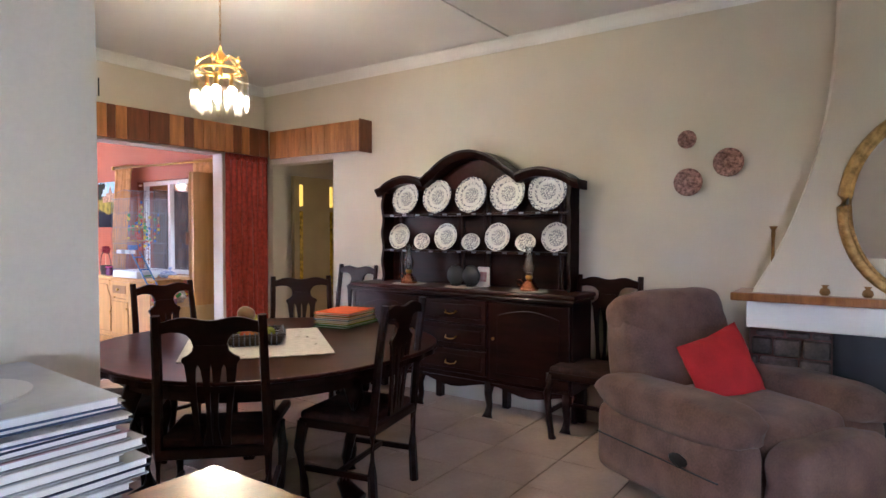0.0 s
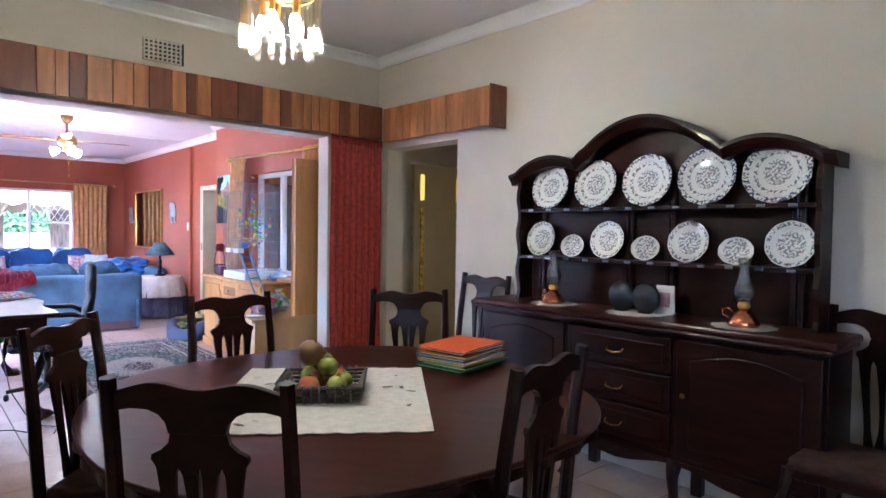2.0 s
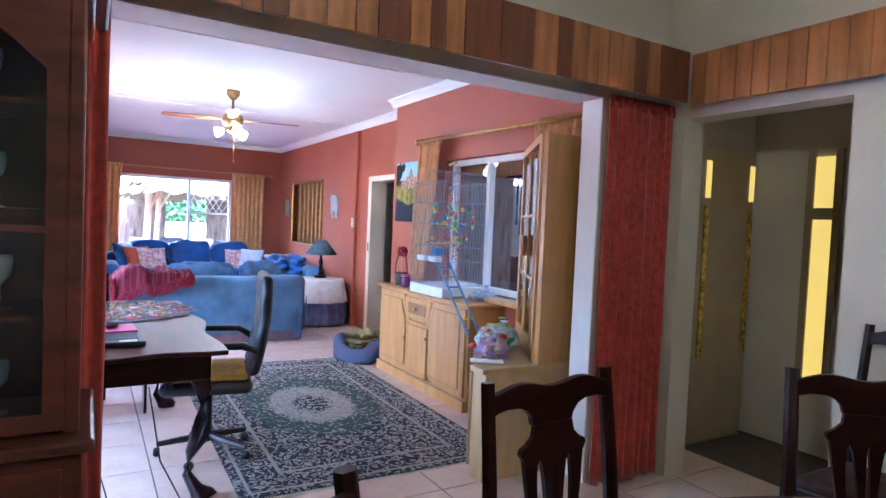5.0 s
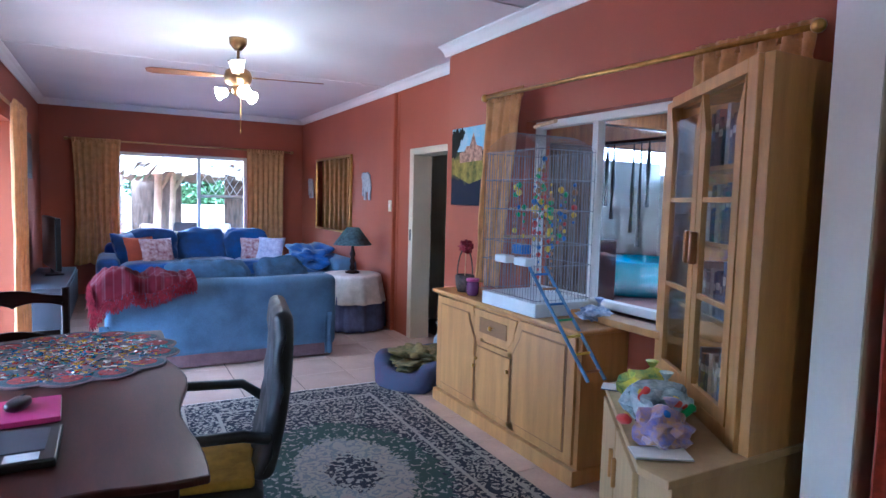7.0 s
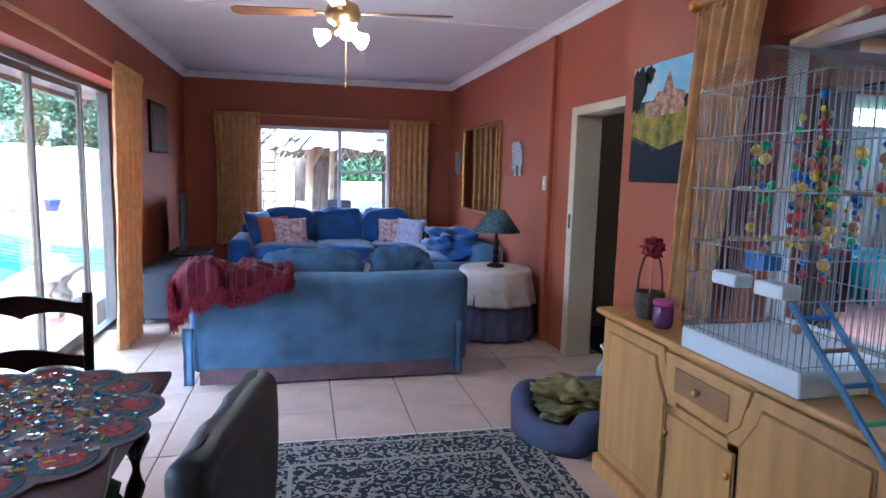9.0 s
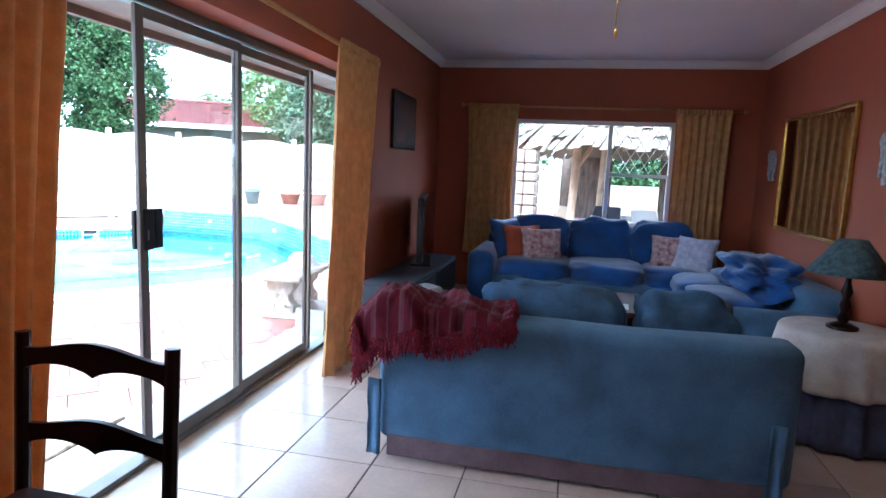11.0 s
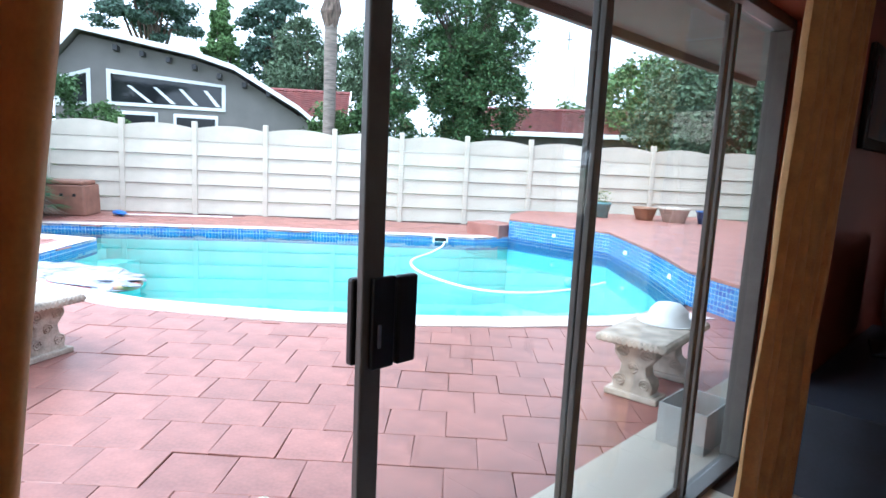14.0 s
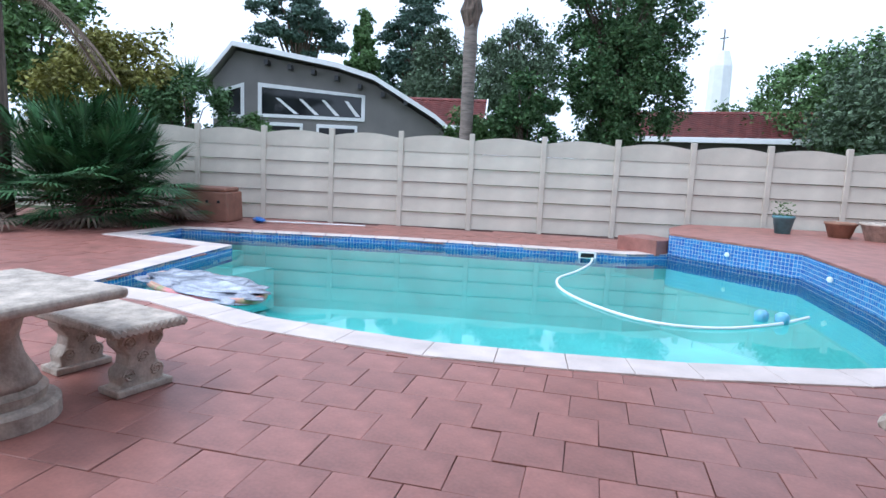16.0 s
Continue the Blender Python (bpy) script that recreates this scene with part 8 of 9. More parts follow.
hp = [Vector(p) for p in ((-7.2, 16.9, 0), (-6.75, 16.35, 0), (-6.3, 15.6, 0), (-5.9, 14.8, 0), (-5.2, 14.25, 0), (-4.3, 13.98, 0), (-3.6, 14.02, 0), (-3.15, 14.5, 0), (-2.98, 15.3, 0), (-3.0, 16.1, 0))]
sm = []
for i in range(len(hp) - 1):
    p0, p1, p2, p3 = hp[max(i - 1, 0)], hp[i], hp[i + 1], hp[min(i + 2, len(hp) - 1)]
    for k in range(6):
        t_ = k / 6
        sm.append(0.5 * ((2 * p1) + (p2 - p0) * t_ + (2 * p0 - 5 * p1 + 4 * p2 - p3) * t_ ** 2 + (-p0 + 3 * p1 - 3 * p2 + p3) * t_ ** 3))
part("pipe", tube(sm, 0.019, 8), WHITE, ho, smooth=True)
cf = thing("chlorine_float", pose(-3.1, 15.4, -0.21), "pale blue twin chlorine floater", "float")
for k in (-1, 1):
    part("drum", lathe([(0.05, 0), (0.075, 0.02), (0.075, 0.10), (0.04, 0.13), (0.001, 0.135)], 16, center=(0.09 * k, 0.05 * k, 0)), material("pale_blue_plastic_%s" % ("a" if k > 0 else "b"), (0.2, 0.45, 0.6), 0.3, vary=0.05, bump=0), cf, smooth=True)

# pump box, net, pots
px = thing("pump_box", pose(-14.05, 11.7, -0.1, 0, 0, 52), "brown plastic pool pump cover box", "box")
BRN = material("brown_plastic_box", (0.25, 0.115, 0.075), 0.6, vary=0.15, scale=4, bump=0.1)
bm = bx(-0.62, -0.42, 0, 0.62, 0.42, 0.66, 0.03, seg=2)
for v in bm.verts:
    v.co.x *= 1 - 0.06 * v.co.z
    v.co.y *= 1 - 0.06 * v.co.z
part("body", bm, BRN, px)
bm = bx(-0.55, -0.36, 0.66, 0.55, 0.36, 0.76, 0.04, seg=2)
part("lid", bm, BRN, px)
# No holes are cut: black blocks give the shade inside the vents.
for k in range(4):
    part("vent_hole", bx(-0.4 + 0.26 * k, -0.43, 0.42, -0.34 + 0.26 * k, -0.40, 0.48), BLACKP, px)
pn = thing("pool_pole", pose(0, 0, -0.06), "blue and white telescopic pool pole on the ground", "pole")
part("pole", tube([(-13.3, 12.5, 0), (-11.9, 14.6, 0)], 0.018, 6), WHITE, pn)
part("head", blob(0.25, 0.12, 0.06, (-13.25, 12.6, 0.03), sub=2, lump=0.3), tcol[2], pn)


def pot(x, y, z, r, h, mat_, label, plant):
    e = thing("flower_pot", pose(x, y, z), label, "pot", "pots on the terrace")
    part("vessel", lathe([(r * 0.7, 0), (r, h * 0.85), (r * 1.08, h * 0.87), (r * 1.08, h), (r * 0.92, h), (r * 0.86, h * 0.85)], 20), mat_, e, smooth=True)
    part("soil", lathe([(r * 0.85, h * 0.8), (r * 0.85, h * 0.86), (0.001, h * 0.87)], 16), JOINT, e)
    if plant:
        bm = bmesh.new()
        rp = random.Random(int(x * 100))
        for k in range(60):
            a, t_ = rp.uniform(0, 6.28), rp.uniform(0.2, 1)
            c = Vector((r * 1.3 * t_ * math.cos(a), r * 1.3 * t_ * math.sin(a), h + rp.uniform(0, 0.28)))
            leafq(bm, c, rp, 0.07)
        tagged(part("leaves", bm, LEAF_M, e), kind="stuff")
    return e


def leafq(bm, c, rnd, s, droop=0.0):
    """One small folded leaf at c."""
    d = Vector((rnd.uniform(-1, 1), rnd.uniform(-1, 1), rnd.uniform(-0.6, 0.8) - droop))
    if d.length < 0.1:
        d = Vector((1, 0, 0))
    d.normalize()
    w = d.cross(Vector((rnd.uniform(-1, 1), rnd.uniform(-1, 1), rnd.uniform(-1, 1))))
    if w.length < 0.05:
        w = d.orthogonal()
    w.normalize()
    n_ = d.cross(w) * s * 0.15
    a = bm.verts.new(c - d * s * 0.5)
    b = bm.verts.new(c + w * s * 0.28 + n_)
    e_ = bm.verts.new(c + d * s * 0.5)
    f = bm.verts.new(c - w * s * 0.28 + n_)
    bm.faces.new((a, b, e_))
    bm.faces.new((a, e_, f))


def leafmat(name, c, var=0.45):
    m = material(name, c, 0.65, vary=0.25, scale=3, bump=0.0, spec=0.22)
    t = m.node_tree
    g, h, mp = t.nodes.new("ShaderNodeNewGeometry"), t.nodes.new("ShaderNodeHueSaturation"), t.nodes.new("ShaderNodeMapRange")
    mp.inputs["To Min"].default_value, mp.inputs["To Max"].default_value = 1 - var, 1 + var
    t.links.new(g.outputs["Random Per Island"], mp.inputs[0])
    t.links.new(mp.outputs[0], h.inputs["Value"])
    src = [l for l in t.links if l.to_socket == t.nodes["Principled BSDF"].inputs["Base Color"]][0].from_socket
    t.links.new(src, h.inputs["Color"])
    t.links.new(h.outputs[0], t.nodes["Principled BSDF"].inputs["Base Color"])
    return m


LEAF_D = leafmat("dark_green_leaves", (0.075, 0.135, 0.05))
LEAF_M = leafmat("mid_green_leaves", (0.12, 0.2, 0.07))
LEAF_G = leafmat("grey_green_leaves", (0.11, 0.155, 0.09))
LEAF_Y = leafmat("yellow_green_leaves", (0.22, 0.21, 0.05))
LEAF_P = leafmat("palm_fronds", (0.07, 0.15, 0.058))
LEAF_N = leafmat("pine_needles", (0.085, 0.135, 0.10))
BARK = material("rough_bark", (0.14, 0.10, 0.075), 0.9, vary=0.35, scale=5, stretch=(3, 3, 0.6), bump=0.6)
PBARK = material("grey_palm_bark", (0.22, 0.18, 0.15), 0.9, vary=0.25, scale=4, stretch=(1, 1, 6), bump=0.5)


def tree(x, y, h, trunk_h, rx, ry, rz, leaves, leaf, mat_, label, seed, clumps=26, tr=0.16, droop=0.0, fill=1.0, shape=None, z0=-0.16, name="tree", flat=0.8):
    rnd = random.Random(seed)
    e = thing(name, pose(x, y, z0), label, "tree")
    bm = tube([(0, 0, 0), (0.1 * rnd.uniform(-1, 1), 0.1 * rnd.uniform(-1, 1), trunk_h * 0.6), (0.2 * rnd.uniform(-1, 1), 0.2 * rnd.uniform(-1, 1), trunk_h), (0, 0, h * 0.85)], lambda t: tr * (1 - 0.75 * t), 9)
    cz = h - rz
    cents = []
    for k in range(clumps):
        while True:
            v = Vector((rnd.uniform(-1, 1), rnd.uniform(-1, 1), rnd.uniform(-1, 1)))
            if 0.15 < v.length < 1:
                break
        s_ = shape((v.z + 1) / 2) if shape else 1
        c = Vector((v.x * rx * s_, v.y * ry * s_, cz + v.z * rz))
        cents.append((c, rnd.uniform(0.5, 1.0)))
        if k % 3 == 0:
            tube([(0, 0, trunk_h * rnd.uniform(0.7, 1.2)), c * 0.55 + Vector((0, 0, cz * 0.40)), c], lambda t: tr * 0.35 * (1 - 0.8 * t), 5, bm=bm)
    part("trunk", bm, BARK, e)
    twigs = 9
    per = max(1, int(leaves * 1.35) // (clumps * twigs))
    cr_ = min(rx, ry, rz) * 0.46 * fill
    verts, faces = [], []
    for c, sc in cents:
        ends = []
        for q in range(twigs):
            v = Vector((rnd.gauss(0, 1), rnd.gauss(0, 1), rnd.gauss(0, flat)))
            ends.append(c + v * (cr_ * sc * rnd.uniform(0.35, 1.0) / max(v.length, 0.3)))
        for q in range(per * twigs):
            spread = cr_ * sc * 0.26
            p = ends[q % twigs] + Vector((rnd.gauss(0, spread), rnd.gauss(0, spread), rnd.gauss(0, spread * min(1.0, flat + 0.2)) - droop * abs(rnd.gauss(0, spread))))
            d = Vector((rnd.uniform(-1, 1), rnd.uniform(-1, 1), rnd.uniform(-0.7, 0.7) - droop)).normalized()
            w = d.cross(Vector((rnd.uniform(-1, 1), rnd.uniform(-1, 1), rnd.uniform(-1, 1)))).normalized()
            s_ = leaf * 0.82 * rnd.uniform(0.6, 1.35)
            n_ = d.cross(w) * s_ * 0.12
            i0 = len(verts)
            verts += [p - d * s_ * 0.5, p + w * s_ * 0.3 + n_, p + d * s_ * 0.5, p - w * s_ * 0.3 + n_]
            faces += [(i0, i0 + 1, i0 + 2), (i0, i0 + 2, i0 + 3)]
    me = bpy.data.meshes.new("crown")
    me.from_pydata([tuple(v) for v in verts], [], faces)
    me.materials.append(mat_)
    o = new("crown", me)
    o.parent = e
    tagged(o, kind="stuff")
    return e


pot(-6.05, 21.1, 0.31, 0.20, 0.36, material("teal_glaze", (0.10, 0.22, 0.24), 0.4, vary=0.2, scale=6, bump=0.05), "teal glazed pot with a leafy plant", True)
pot(-5.25, 21.7, 0.31, 0.27, 0.30, material("terracotta_pot", (0.30, 0.16, 0.10), 0.8, vary=0.2, scale=6, bump=0.1), "wide terracotta pot on the terrace", False)
pot(-4.62, 21.9, 0.31, 0.34, 0.34, STONE, "wide grey stone pot", False)
pot(-4.05, 22.3, 0.31, 0.2, 0.30, material("blue_glaze", (0.03, 0.08, 0.25), 0.3, vary=0.2, scale=6, bump=0.05), "blue glazed pot on the terrace", False)

# trees
tree(-10.9, 21.3, 7.9, 2.0, 1.75, 1.75, 3.1, 34000, 0.13, LEAF_D, "tall dense dark green tree behind the fence", 1, clumps=190, tr=0.2, fill=0.62)
tree(-11.4, 18.75, 3.9, 1.2, 0.75, 0.75, 1.2, 5200, 0.14, LEAF_D, "dark green shrub tree behind the fence", 2, clumps=22, tr=0.08)
tree(-13.0, 17.9, 3.0, 1.2, 0.8, 0.8, 0.7, 3000, 0.12, LEAF_M, "feathery green shrub behind the fence", 3, clumps=16, tr=0.05, droop=0.5)
tree(-55, 28.5, 16.5, 7, 4.2, 4.2, 3.2, 12000, 0.4, LEAF_N, "tall layered pine tree far off", 4, clumps=40, tr=0.5, flat=0.3, fill=0.85)
tree(-40.3, 27.9, 12.2, 2, 2.2, 2.2, 5.0, 9000, 0.4, LEAF_M, "pointed cypress tree far off", 5, clumps=90, tr=0.3, fill=0.5, shape=lambda t: 1.15 - t)
tree(-47.2, 36.2, 18.5, 6, 3.6, 3.6, 7.0, 14000, 0.42, LEAF_N, "tall dark conifer far off", 6, clumps=64, tr=0.5, flat=0.35, fill=0.8, shape=lambda t: 1.2 - 0.8 * t)
tree(-37.5, 33, 11.0, 3, 3.2, 3.2, 4.2, 16000, 0.3, LEAF_G, "grey-green gum tree behind the roofs", 7, clumps=80, tr=0.35, droop=0.6, fill=0.8)
tree(-30.5, 34, 10.9, 3, 2.6, 2.6, 4.0, 15000, 0.27, LEAF_G, "drooping grey-green gum tree behind the roofs", 8, clumps=70, tr=0.3, droop=0.7, fill=0.8)
tree(-12.2, 38.5, 7.5, 3, 6.0, 5.0, 3.6, 26000, 0.26, LEAF_M, "broad green tree behind the roof", 9, clumps=120, tr=0.4, droop=0.4, fill=0.7)
tree(-6.5, 33, 7.4, 2.5, 4.5, 4.5, 3.6, 24000, 0.24, LEAF_G, "broad grey-green tree behind the fence", 10, clumps=110, tr=0.35, droop=0.4, fill=0.7)
tree(-21.5, 10.2, 5.2, 1.5, 1.9, 1.9, 1.8, 9000, 0.2, LEAF_Y, "yellow-green shrub behind the fence", 11, clumps=30, tr=0.1)
tree(-26, 8.4, 8.0, 3, 2.6, 2.6, 2.6, 9000, 0.3, LEAF_M, "leafy green tree behind the fence", 12, clumps=34, tr=0.2)
tree(-20.4, 12.3, 4.0, 1.2, 1.3, 1.3, 1.2, 6000, 0.17, LEAF_D, "dark green shrub behind the fence", 13, clumps=22, tr=0.08)
tree(-22.8, 15.4, 2.9, 1.0, 2.2, 1.2, 0.6, 5000, 0.14, LEAF_M, "low green hedge in front of the house", 14, clumps=22, tr=0.05)


def fan_leaf(bm, base, direction, stalk, r, rnd, blades=22):
    d = direction.normalized()
    tip = base + d * stalk
    tip.z -= 0.10 * stalk * stalk
    tube([base, base.lerp(tip, 0.5) + Vector((0, 0, 0.04)), tip], 0.011, 4, bm=bm)
    sidev = d.cross(Vector((0, 0, 1)))
    if sidev.length < 0.05:
        sidev = Vector((1, 0, 0))
    sidev.normalize()
    for k in range(blades):
        a = (k / (blades - 1) - 0.5) * 3.6
        v = (d * math.cos(a) + sidev * math.sin(a)).normalized()
        wv_ = v.cross(Vector((0, 0, 1)))
        wv_ = (wv_.normalized() if wv_.length > 0.05 else sidev) * 0.027
        L = r * (0.8 + 0.25 * math.cos(a)) * rnd.uniform(0.9, 1.05)
        m_ = tip + v * L * 0.55 + Vector((0, 0, 0.02))
        e_ = tip + v * L + Vector((0, 0, -0.12 * L))
        va, vb, vc, vd = bm.verts.new(tip), bm.verts.new(m_ + wv_), bm.verts.new(e_), bm.verts.new(m_ - wv_)
        bm.faces.new((va, vb, vc, vd))


rp = random.Random(17)
fpalm = thing("fan_palm", pose(-13.9, 9.3, -0.13), "large bushy green fan palm on the paving", "palm")
part("trunk", tube([(0, 0, 0), (0, 0, 0.5)], lambda t: 0.3 - 0.1 * t, 10), BARK, fpalm)
bm, bm2 = bmesh.new(), bmesh.new()
for k in range(330):
    a = rp.uniform(0, 6.283)
    el = rp.uniform(-0.35, 1.35)
    base = Vector((rp.uniform(-0.75, 0.75), rp.uniform(-0.75, 0.75), rp.uniform(0.3, 1.05)))
    d = Vector((math.cos(a) * math.cos(el), math.sin(a) * math.cos(el), math.sin(el)))
    fan_leaf(bm if el > -0.15 else bm2, base, d, rp.uniform(0.8, 1.55), rp.uniform(0.6, 0.85), rp)
tagged(part("fronds", bm, LEAF_P, fpalm), kind="stuff")
tagged(part("dry_fronds", bm2, material("dry_brown_fronds", (0.20, 0.14, 0.10), 0.9, vary=0.3, scale=6, bump=0.1), fpalm, "dry brown lower fronds"), kind="stuff")


def feather(bm, base, d, length, rnd, drop=0.9):
    pts = []
    for i in range(9):
        t_ = i / 8
        pts.append(base + d * length * t_ + Vector((0, 0, -drop * length * t_ * t_)))
    tube(pts, lambda t: 0.03 * (1 - 0.8 * t), 5, bm=bm)
    sidev = d.cross(Vector((0, 0, 1))).normalized()
    for i in range(60):
        t_ = 0.1 + 0.9 * i / 60
        k = min(7, int(t_ * 8))
        p = pts[k].lerp(pts[k + 1], t_ * 8 - k)
        for s in (-1, 1):
            L = 0.55 * (1 - 0.5 * t_) * rnd.uniform(0.8, 1.1)
            v = (sidev * s + d * 0.4 + Vector((0, 0, -0.9))).normalized()
            q = p + v * L
            w = d * 0.018
            bm.faces.new((bm.verts.new(p - w), bm.verts.new(p + w), bm.verts.new(q)))


pt1 = thing("tall_palm", pose(-12.3, 17.52, -0.16), "tall palm with a ringed grey trunk", "palm")
part("trunk", tube([(0, 0, 0.9 * k) for k in range(11)], lambda t: 0.175 - 0.03 * t + 0.01 * math.sin(t * 40), 12), PBARK, pt1, smooth=True)
part("frond_stub_collar", lathe([(0.15, 4.9), (0.26, 5.3), (0.20, 5.6), (0.25, 6.0), (0.2, 6.4)], 12, wobble=lambda a, z: 1 + 0.15 * math.cos(5 * a + z * 9)), BARK, pt1, "shaggy brown frond stubs")
bm = bmesh.new()
for k in range(20):
    a = 2 * math.pi * k / 20
    feather(bm, Vector((0, 0, 8.8)), Vector((math.cos(a), math.sin(a), 0.5)).normalized(), 2.6, rp, 0.45)
tagged(part("fronds", bm, LEAF_P, pt1), kind="stuff")
pt2 = thing("date_palm", pose(-14.7, 7.7, -0.13), "date palm with a thick trunk and drooping dry fronds", "palm")
part("trunk", tube([(0, 0, 0.7 * k) for k in range(8)], lambda t: 0.36 - 0.05 * t, 14), BARK, pt2, smooth=True)
bm, bm2 = bmesh.new(), bmesh.new()
for k in range(22):
    a = 2 * math.pi * k / 22
    feather(bm, Vector((0, 0, 4.8)), Vector((math.cos(a), math.sin(a), 0.7)).normalized(), 2.8, rp, 0.35)
for a in (1.1, 1.35, 0.9, 4.0, 5.2):
    feather(bm2, Vector((0, 0, 4.6)), Vector((math.cos(a), math.sin(a), 0.25)).normalized(), 2.4, rp, 0.95)
tagged(part("fronds", bm, LEAF_P, pt2), kind="stuff")
tagged(part("dry_fronds", bm2, material("dry_tan_fronds", (0.26, 0.19, 0.14), 0.9, vary=0.3, scale=6, bump=0.1), pt2, "hanging dry fronds"), kind="stuff")
dc = thing("dracaena", pose(-23.2, 12.95, -0.16), "spiky dracaena behind the fence", "tree")
part("trunk", tube([(0, 0, 0), (0.05, 0, 3.6)], 0.12, 8), BARK, dc)
bm = bmesh.new()
for k in range(260):
    v = Vector((rp.gauss(0, 1), rp.gauss(0, 1), rp.gauss(0.2, 0.8))).normalized()
    w = v.orthogonal().normalized() * 0.03
    b_ = Vector((0.05, 0, 4.1))
    bm.faces.new((bm.verts.new(b_ - w), bm.verts.new(b_ + w), bm.verts.new(b_ + v * rp.uniform(0.8, 1.15))))
tagged(part("leaves", bm, LEAF_M, dc), kind="stuff")

# neighbour's grey gabled house
HG = thing("grey_house", pose(-26.7, 16.5, 0, 0, 0, math.degrees(math.atan2(3.8, 2.3))), "grey rendered house with a white trimmed mono-pitch roof", "house")
GREYW = material("grey_render", (0.20, 0.185, 0.17), 0.85, vary=0.08, scale=1, bump=0.1)
wh = [(-2.0, -0.2), (8.2, -0.2), (8.2, 2.75), (7.6, 3.2), (5.0, 4.72), (3.4, 5.18), (-0.99, 5.86), (-2.0, 4.6)]
part("wall", holed(wh, [[(0.06, 3.2), (4.5, 3.2), (4.5, 4.16), (0.06, 4.44)], [(-1.85, 3.05), (-0.75, 3.12), (-0.75, 4.40), (-1.85, 4.02)]], 0, 0.3, "y"), GREYW, HG)
part("side_wall", bx(-2.0, 0.3, -0.2, -1.7, 7, 4.4), GREYW, HG)
# Black sheet added inside; its colour stands for the unlit room.
part("rear_room", bx(-1.6, 5.0, 0, 8, 5.2, 4.4), BLACKP, HG, "black sheet in place of the unlit interior")
rl_ = [(-2.55, 4.25), (-2.0, 4.72), (-0.99, 5.98), (3.4, 5.30), (5.0, 4.86), (7.7, 3.34), (8.4, 2.78)]
part("roof", prism(rl_ + [(x, z + 0.16) for x, z in reversed(rl_)], -0.55, 7.0, 0, axis="y"), GREYW, HG)
part("fascia", prism([(x, z - 0.02) for x, z in rl_] + [(x, z + 0.19) for x, z in reversed(rl_)], -0.60, -0.55, 0, axis="y"), WHITE, HG, "white painted fascia")
for (pts, dk_) in (([(0.06, 3.2), (4.5, 3.2), (4.5, 4.16), (0.06, 4.44)], 1), ([(-1.85, 3.05), (-0.75, 3.12), (-0.75, 4.40), (-1.85, 4.02)], 0)):
    cx, cz = sum(p[0] for p in pts) / 4, sum(p[1] for p in pts) / 4
    big = [(cx + (u - cx) * (1.05 if dk_ else 1.18), cz + (v - cz) * 1.18) for u, v in pts]
    inn_ = [(cx + (u - cx) * (0.98 if dk_ else 0.92), cz + (v - cz) * 0.92) for u, v in pts]
    w_ = part("window", holed(big, [inn_], -0.06, 0.02, "y"), WHITE, HG, "white framed raking window")
    part("pane", prism(inn_, 0.05, 0.07, axis="y"), material("dark_window_glass_%d" % dk_, (0.02, 0.022, 0.025), 0.06, vary=0.2, scale=1, bump=0), w_)
    if dk_:
        # Four white slanted strips in front of the wide pane.
        for k in range(4):
            part("blind_slat", prism([(0.7 + k, 3.95), (0.85 + k, 3.95), (1.7 + k * 0.9, 3.3), (1.5 + k * 0.9, 3.3)], 0.03, 0.045, axis="y"), WHITE, w_)
for x in (0.1, 2.5):
    w_ = part("window", bx(x, -0.05, 2.0, x + 1.8, 0.0, 2.9, 0.02), WHITE, HG)
    # Opaque black pane; the dark of the room behind is its colour.
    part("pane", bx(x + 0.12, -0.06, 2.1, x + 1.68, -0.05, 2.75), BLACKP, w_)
for k in range(7):
    u = 0.4 + k * 1.0
    zz = 5.68 - 0.155 * u if u < 3.4 else 5.1 - (u - 3.4) * 0.30
    part("rafter_end", bx(u - 0.08, -0.5, zz - 0.34, u + 0.08, 0.0, zz - 0.14), BLACKP, HG)


